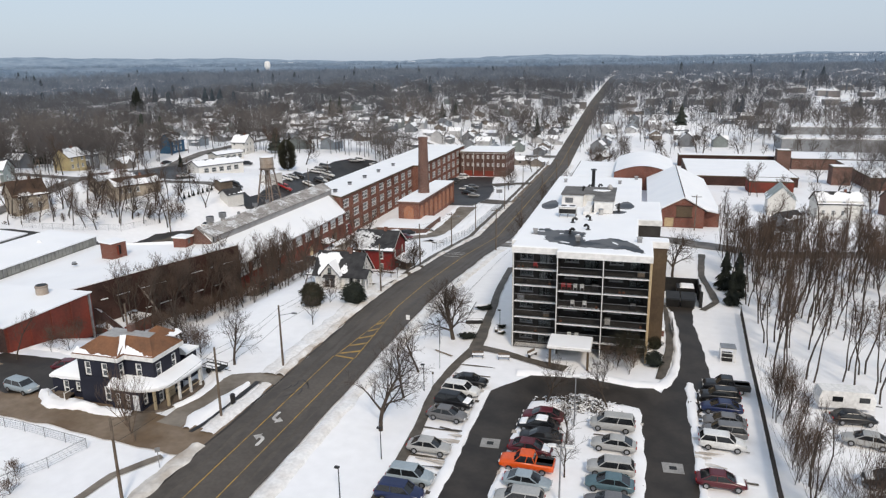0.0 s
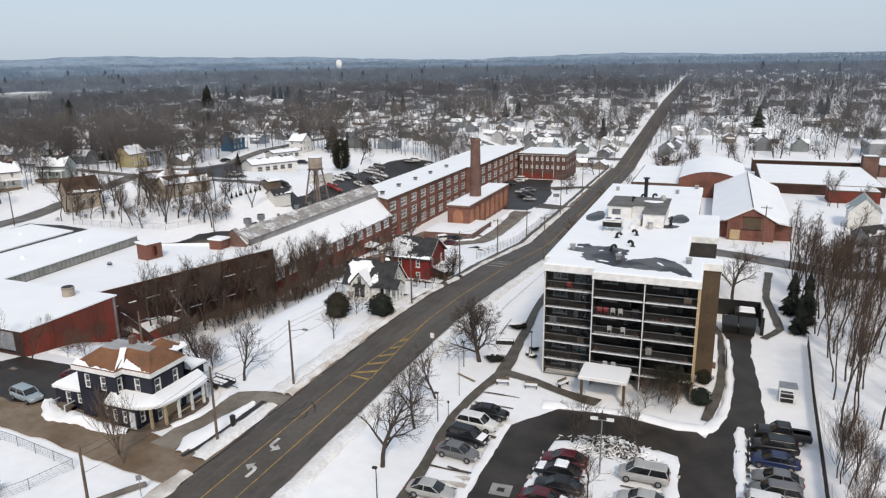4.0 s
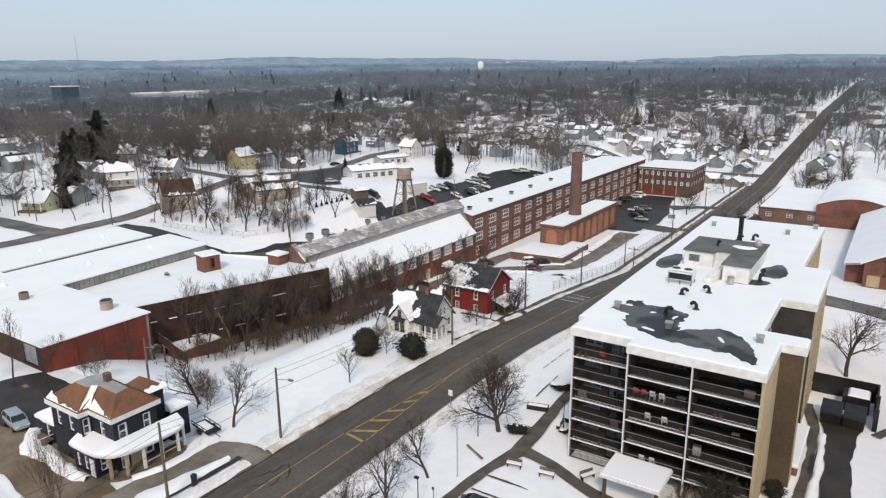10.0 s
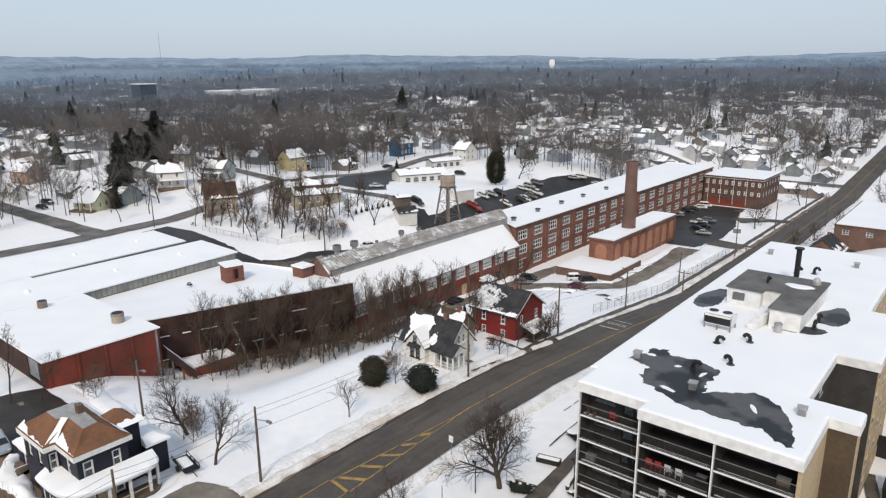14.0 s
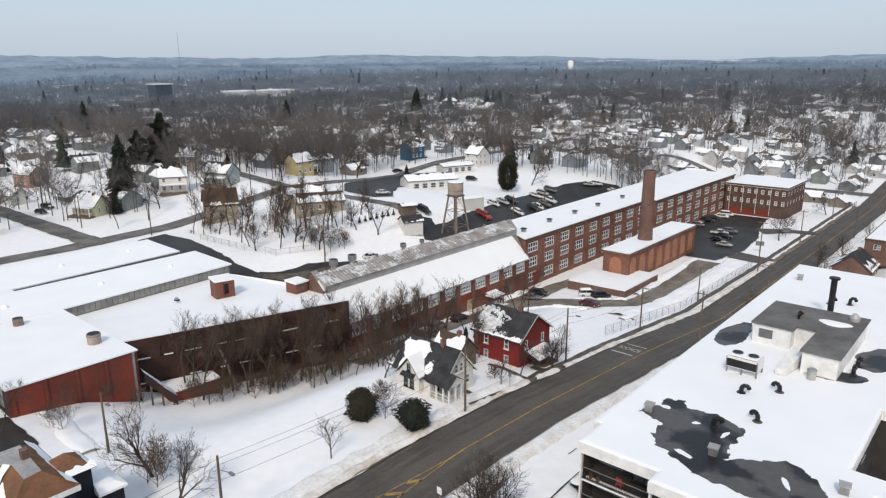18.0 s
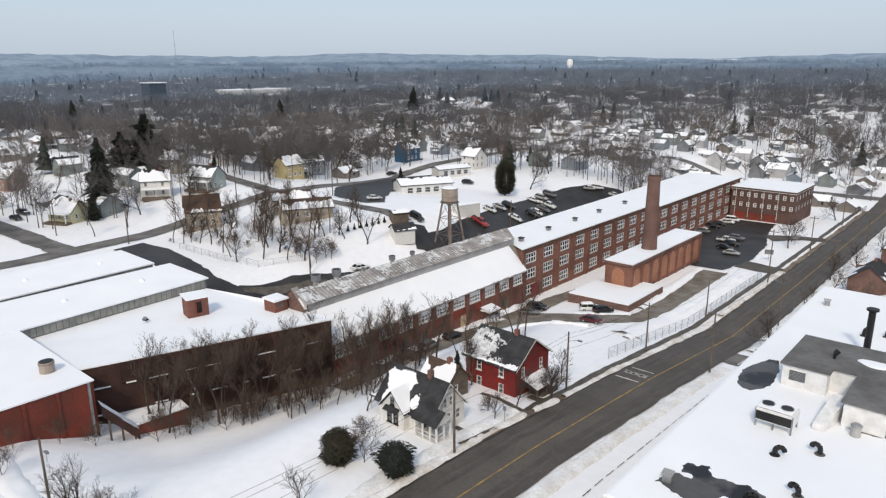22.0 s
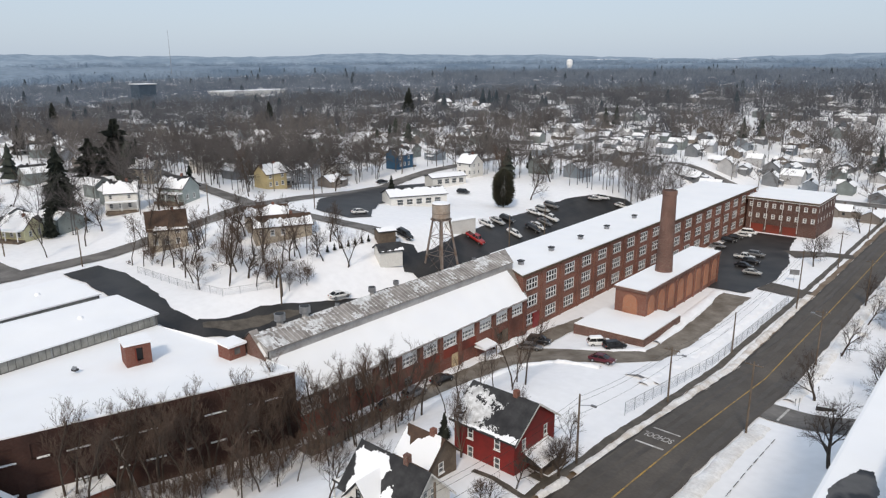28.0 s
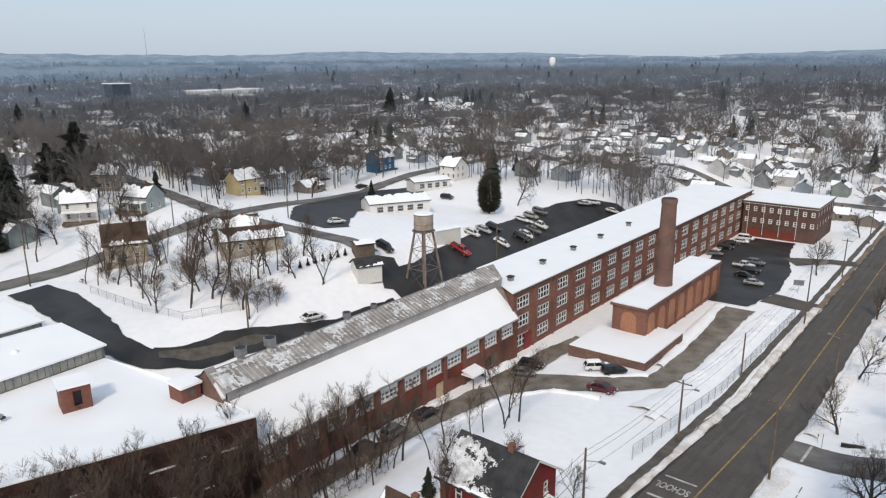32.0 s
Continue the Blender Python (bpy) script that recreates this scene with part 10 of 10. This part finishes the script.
random.seed(77)
taken = [(-211, 113), (-214, 141), (-206, 154), (-210, 189), (-222, 208), (-232, 236), (-219, 260), (-182, 261), (-170, 131), (-281, 121), (-249, 105), (-243, 162), (-266, 197), (-180, 244)]
count = 0
for attempt in range(5000):
    if count >= 300:
        break
    near = attempt < 1500
    if near:
        x, y = random.uniform(-255, 20), random.uniform(322, 465)
        x, y = round(x / 14) * 14 + random.uniform(-4, 4), 330 + round((y - 330) / 21) * 21 + random.uniform(-5, 5)
        busy = -56 < x < -35 or abs(y - 350) < 9 or abs(x + 207) < 10 or (x > -20 and y < 400)
    else:
        if random.random() < 0.42:
            x, y = random.uniform(-430, 60), random.uniform(268, 560)
        else:
            x, y = random.uniform(-470, -205), random.uniform(60, 360)
        x, y = round(x / 15) * 15 + random.uniform(-2, 2), round(y / 24) * 24 + random.uniform(-3, 3)
        busy = blocked(x, y)
    if busy or any((x - a) ** 2 + (y - b) ** 2 < 95 for a, b in taken) or math.atan2(x, y) < -1.36:
        continue
    taken.append((x, y))
    word, (wm_, rm_, sm_, wn_, a, b, h) = random.choice(KINDS)
    t = thing("town_house", (x, y, land(x, y)), random.choice((0, 90, 180, 270)) + random.uniform(-9, 9), f"{word} house with snow-covered roof in the town", "house", "town houses")
    k = random.uniform(0.72, 0.92) if near else random.uniform(0.85, 1.0)
    t.scale = (k * random.uniform(0.9, 1.1), k, k * 0.92)
    place("wall", wm_, t)
    place("roof", rm_, t)
    place("roof_snow", sm_, t)
    for u in (-a * 0.5, a * 0.45):
        place("window", wn_, t, "", (u, -b, 0.9))
    if x * x + y * y < 100000:
        place("window", wn_, t, "", (a, 0, 0.9), 90)
    if h > 4 and x * x + y * y < 100000:
        place("window", wn_, t, "", (-a * 0.5, -b, 3.2))
    count += 1
DIMWALL = mat("dim_siding", (0.26, 0.25, 0.245), (0.16, 0.145, 0.14), scale=0.02, fine=0.4, rough=0.8)
# houses too far off to tell apart
rng = np.random.default_rng(5)
H, HS = Mesh(), Mesh()
made = 0
while made < 480:
    d, az = 540 + 900 * rng.random() ** 1.4, rng.uniform(-1.34, 0.36)
    x, y = d * math.sin(az), d * math.cos(az)
    if blocked(x, y) or y < 30:
        continue
    z = land(x, y) + hills(x, y)
    w, l, h = rng.uniform(4, 6), rng.uniform(4, 8), rng.uniform(3, 5.5)
    H.box(x - w, y - l, z - 2, x + w, y + l, z + h)
    r = h + rng.uniform(1.6, 2.8)
    HS.face([(x - w - 0.4, y - l, z + h), (x, y - l, z + r), (x, y + l, z + r), (x - w - 0.4, y + l, z + h)])
    HS.face([(x, y - l, z + r), (x + w + 0.4, y - l, z + h), (x + w + 0.4, y + l, z + h), (x, y + l, z + r)])
    HS.face([(x - w, y - l - 0.02, z + h), (x + w, y - l - 0.02, z + h), (x, y - l - 0.02, z + r)])
    made += 1
tagged(H.make("distant_house_walls", DIMWALL), "distant house walls among trees", "houses", kind="stuff")
tagged(HS.make("distant_house_roofs", ROOFSNOW), "distant snow-covered roofs among trees", "roofs", kind="stuff")


def far_trees(name, n, dmin, dmax, limbs, twigs, width, hmin, hmax, material, label, seed, keep=0.0, wide=0.34, rounded=False):
    """Bare trees joined in one mesh: trunk, limbs and a haze of fine twigs."""
    rng = np.random.default_rng(seed)
    xs, ys, zs = [], [], []
    while len(xs) < n:
        d = math.sqrt(rng.uniform(dmin**2, dmax**2))
        az = rng.uniform(-1.36, 0.42)
        x, y = d * math.sin(az) - 10, d * math.cos(az)
        if noise.noise((x / 90, y / 90, seed)) < keep - 0.25 * rng.random():
            continue
        if x > -25 and y < 1100 and rng.random() < 0.4:
            continue
        if -255 < x < 20 and 318 < y < 470 and rng.random() > 0.75:
            continue
        if abs(x + 640) < 46 and abs(y - 492) < 34:
            continue
        if blocked(x, y, 1.5) or y < 0 or (d < 420 and any((x - p) ** 2 + (y - q) ** 2 < 50 for p, q in taken)):
            continue
        xs.append(x)
        ys.append(y)
        zs.append(land(x, y) + hills(x, y))
    X = np.array([xs, ys, zs]).T
    h = rng.uniform(hmin, hmax, n)
    up = np.zeros((n, 3))
    up[:, 2] = 1
    K, S = limbs, twigs
    f0 = rng.uniform(0.22, 0.62, (n, K))
    az = rng.uniform(0, 2 * np.pi, (n, K))
    el = rng.uniform(0.35, 1.4, (n, K))
    dl = np.stack([np.cos(az) * np.cos(el), np.sin(az) * np.cos(el), np.sin(el)], -1)
    root = X[:, None, :] + up[:, None, :] * (f0 * h[:, None])[..., None]
    reach = np.minimum(wide * h[:, None] / np.maximum(np.cos(el), 0.25), (1.0 - f0) * h[:, None] / np.maximum(np.sin(el), 0.3)) * rng.uniform(0.75, 1.05, (n, K))
    end = root + dl * reach[..., None]
    pick = rng.integers(0, K, (n, S))
    rows = np.arange(n)[:, None]
    f = rng.uniform(0.25, 1.0, (n, S)) ** 0.8
    base = root[rows, pick] + (end - root)[rows, pick] * f[..., None]
    d = dl[rows, pick] + rng.normal(0, 0.75, (n, S, 3)) + np.array([0, 0, 0.25])
    d /= np.linalg.norm(d, axis=-1, keepdims=True)
    tip = base + d * (h[:, None] * rng.uniform(0.08, 0.2, (n, S)))[..., None]
    if rounded:
        g = rng.normal(0, 1, (n, S, 3))
        g /= np.linalg.norm(g, axis=-1, keepdims=True)
        shell = rng.uniform(0.35, 1.0, (n, S)) ** 0.6
        size = np.stack([wide * h * rng.uniform(0.85, 1.3, n), wide * h * rng.uniform(0.85, 1.3, n), 0.36 * h], -1)
        base = X[:, None, :] + up[:, None, :] * (0.62 * h)[:, None, None] + g * shell[..., None] * size[:, None, :]
        d = g + rng.normal(0, 0.5, (n, S, 3)) + np.array([0, 0, 0.5])
        d /= np.linalg.norm(d, axis=-1, keepdims=True)
        tip = base + d * (h[:, None] * rng.uniform(0.07, 0.15, (n, S)))[..., None]
    side = np.cross(d, rng.normal(0, 1, (n, S, 3)))
    side /= np.linalg.norm(side, axis=-1, keepdims=True) + 1e-6
    side *= (width * rng.uniform(0.5, 1.4, (n, S)))[..., None]
    tri = np.stack([base - side, base + side, tip], 2).reshape(-1, 3)
    ls = np.cross(dl, rng.normal(0, 1, (n, K, 3)))
    ls /= np.linalg.norm(ls, axis=-1, keepdims=True) + 1e-6
    ls *= width * 2.2
    lt = np.stack([root - ls, root + ls, end], 2).reshape(-1, 3)
    w = max(width * 1.6, 0.16)
    top = X + up * (h * 0.8)[:, None]
    tr = np.stack([X + [-w, 0, -0.5], X + [w, 0, -0.5], top, X + [0, -w, -0.5], X + [0, w, -0.5], top], 1).reshape(-1, 3)
    v = np.concatenate([tri, lt, tr])
    me = bpy.data.meshes.new(name)
    k = len(v) // 3
    me.vertices.add(len(v))
    me.vertices.foreach_set("co", v.ravel())
    me.loops.add(len(v))
    me.loops.foreach_set("vertex_index", np.arange(len(v), dtype=np.int32))
    me.polygons.add(k)
    me.polygons.foreach_set("loop_start", np.arange(0, len(v), 3, dtype=np.int32))
    me.update(calc_edges=True)
    me.materials.append(material)
    tagged(new(name, me), label, "trees", kind="stuff")


far_trees("town_trees", 430, 205, 330, 13, 620, 0.022, 11, 18, TOWNWOOD, "bare trees among the town houses", 1, -0.08)
far_trees("town_trees", 980, 310, 480, 10, 330, 0.046, 10, 18, TOWNWOOD, "bare trees among the town houses", 7, -0.05)
# The belts from here outward carry painted haze in their twig colours.
far_trees("town_trees", 3700, 450, 760, 6, 140, 0.1, 10, 17, HAZEWOOD, "bare trees among the town houses", 2, -0.22, 0.38, True)
far_trees("distant_woods", 12500, 700, 1300, 2, 50, 0.24, 10, 17, HAZEWOOD2, "distant bare woods around the town", 3, -0.32, 0.46, True)
far_trees("distant_woods", 13000, 1200, 2600, 1, 22, 0.65, 12, 19, HAZEWOOD3, "distant bare woods around the town", 4, -0.4, 0.52, True)


# Needle colour shifted to blue, painting haze over the farther conifers.
HAZENEEDLE = mat("hazed_needles", (0.03, 0.043, 0.055), (0.05, 0.064, 0.076), scale=0.05, fine=0.5, rough=0.9, bump=0)


def far_conifers(n, dmin, dmax, seed, hmin, hmax, material=None):
    rng = np.random.default_rng(seed)
    M = Mesh()
    made = 0
    while made < n:
        d, az = math.sqrt(rng.uniform(dmin**2, dmax**2)), rng.uniform(-1.34, 0.4)
        x, y = d * math.sin(az), d * math.cos(az)
        if blocked(x, y, 2) or y < 40 or noise.noise((x / 60, y / 60, 9)) < 0.05:
            continue
        z, h = land(x, y) + hills(x, y), rng.uniform(hmin, hmax)
        r = h * rng.uniform(0.2, 0.34)
        for k in range(5):
            f = k / 5
            pts = [(x + r * (1 - f * 0.85) * rng.uniform(0.7, 1.2) * math.cos(2 * math.pi * i / 7), y + r * (1 - f * 0.85) * rng.uniform(0.7, 1.2) * math.sin(2 * math.pi * i / 7), z + h * (0.1 + 0.72 * f) + rng.uniform(-0.3, 0.3)) for i in range(7)]
            for i in range(7):
                M.face([pts[i], pts[(i + 1) % 7], (x, y, z + h * (0.38 + 0.62 * f))])
        made += 1
    tagged(M.make("distant_conifers", material or NEEDLE), "dark conifers scattered through the town", "trees", kind="stuff")


far_conifers(34, 280, 520, 4, 10, 17)
far_conifers(70, 480, 760, 6, 11, 19, HAZENEEDLE)
far_conifers(150, 740, 1700, 8, 13, 22, HAZENEEDLE)
# wooded hills to the horizon, with the haze put into their colours
for n, (d, zc, amp, material) in enumerate(((1750, 45, 6, HAZEWOOD3), (2500, 60, 8, HAZERIDGE), (3300, 68, 13, HAZERIDGE), (4300, 88, 17, HAZERIDGE))):
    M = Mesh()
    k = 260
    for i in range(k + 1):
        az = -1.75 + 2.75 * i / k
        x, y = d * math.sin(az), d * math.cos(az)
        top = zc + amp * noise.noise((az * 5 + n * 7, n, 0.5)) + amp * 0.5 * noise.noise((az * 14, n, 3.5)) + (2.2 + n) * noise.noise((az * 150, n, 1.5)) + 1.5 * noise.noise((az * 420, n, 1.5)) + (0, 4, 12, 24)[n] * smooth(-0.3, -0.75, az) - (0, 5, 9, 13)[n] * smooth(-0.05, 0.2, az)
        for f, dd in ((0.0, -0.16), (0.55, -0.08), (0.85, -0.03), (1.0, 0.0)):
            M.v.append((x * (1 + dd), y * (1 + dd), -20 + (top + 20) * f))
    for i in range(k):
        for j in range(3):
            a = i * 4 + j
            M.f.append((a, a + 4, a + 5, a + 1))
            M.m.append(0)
    tagged(M.make("hazed_wooded_ridge", material), "distant wooded ridge on the horizon", "backdrop", kind="structure")
# landmarks in the distance
wt2 = thing("white_water_tank", (-755, 1296, 22), 0, "distant white water tank above the trees", "water tank")
Mesh().tube((0, 0, 0), (0, 0, 19), 3.8, 3.8, 16).make("stem", WHITEM, wt2)
Mesh().rings([[(r * math.cos(2 * math.pi * i / 18), r * math.sin(2 * math.pi * i / 18), z) for i in range(18)] for z, r in ((18, 3.8), (22, 6), (30, 6), (33, 3))]).make("tank", WHITEM, wt2)
wf = building("distant_factory", (-705, 525, 15), "distant white factory hall beyond the woods", "factory")
Mesh().box(-716, 470, 5, -694, 556, 17).make("wall", OFFWHITE, wf)
Mesh().box(-717, 469, 17, -693, 557, 17.6).make("roof_snow", ROOFSNOW, wf)
SLATE = mat("slate_blue_cladding", (0.06, 0.085, 0.115), (0.045, 0.065, 0.09), scale=0.2, fine=2.0, rough=0.6)
wf2 = building("distant_blue_factory", (-722, 401, 12), "distant dark blue factory hall beyond the woods", "factory")
Mesh().box(-732, 392, 2, -714, 410, 26).make("wall", SLATE, wf2)
Mesh().box(-733, 391, 26, -713, 411, 26.6).make("roof_snow", ROOFSNOW, wf2)
ms = thing("radio_mast", (-1330, 760, 30), 0, "distant thin grey radio mast", "radio mast")
Mesh().tube((0, 0, 0), (0, 0, 82), 0.5, 0.25, 5).make("mast", GREYMETAL, ms)
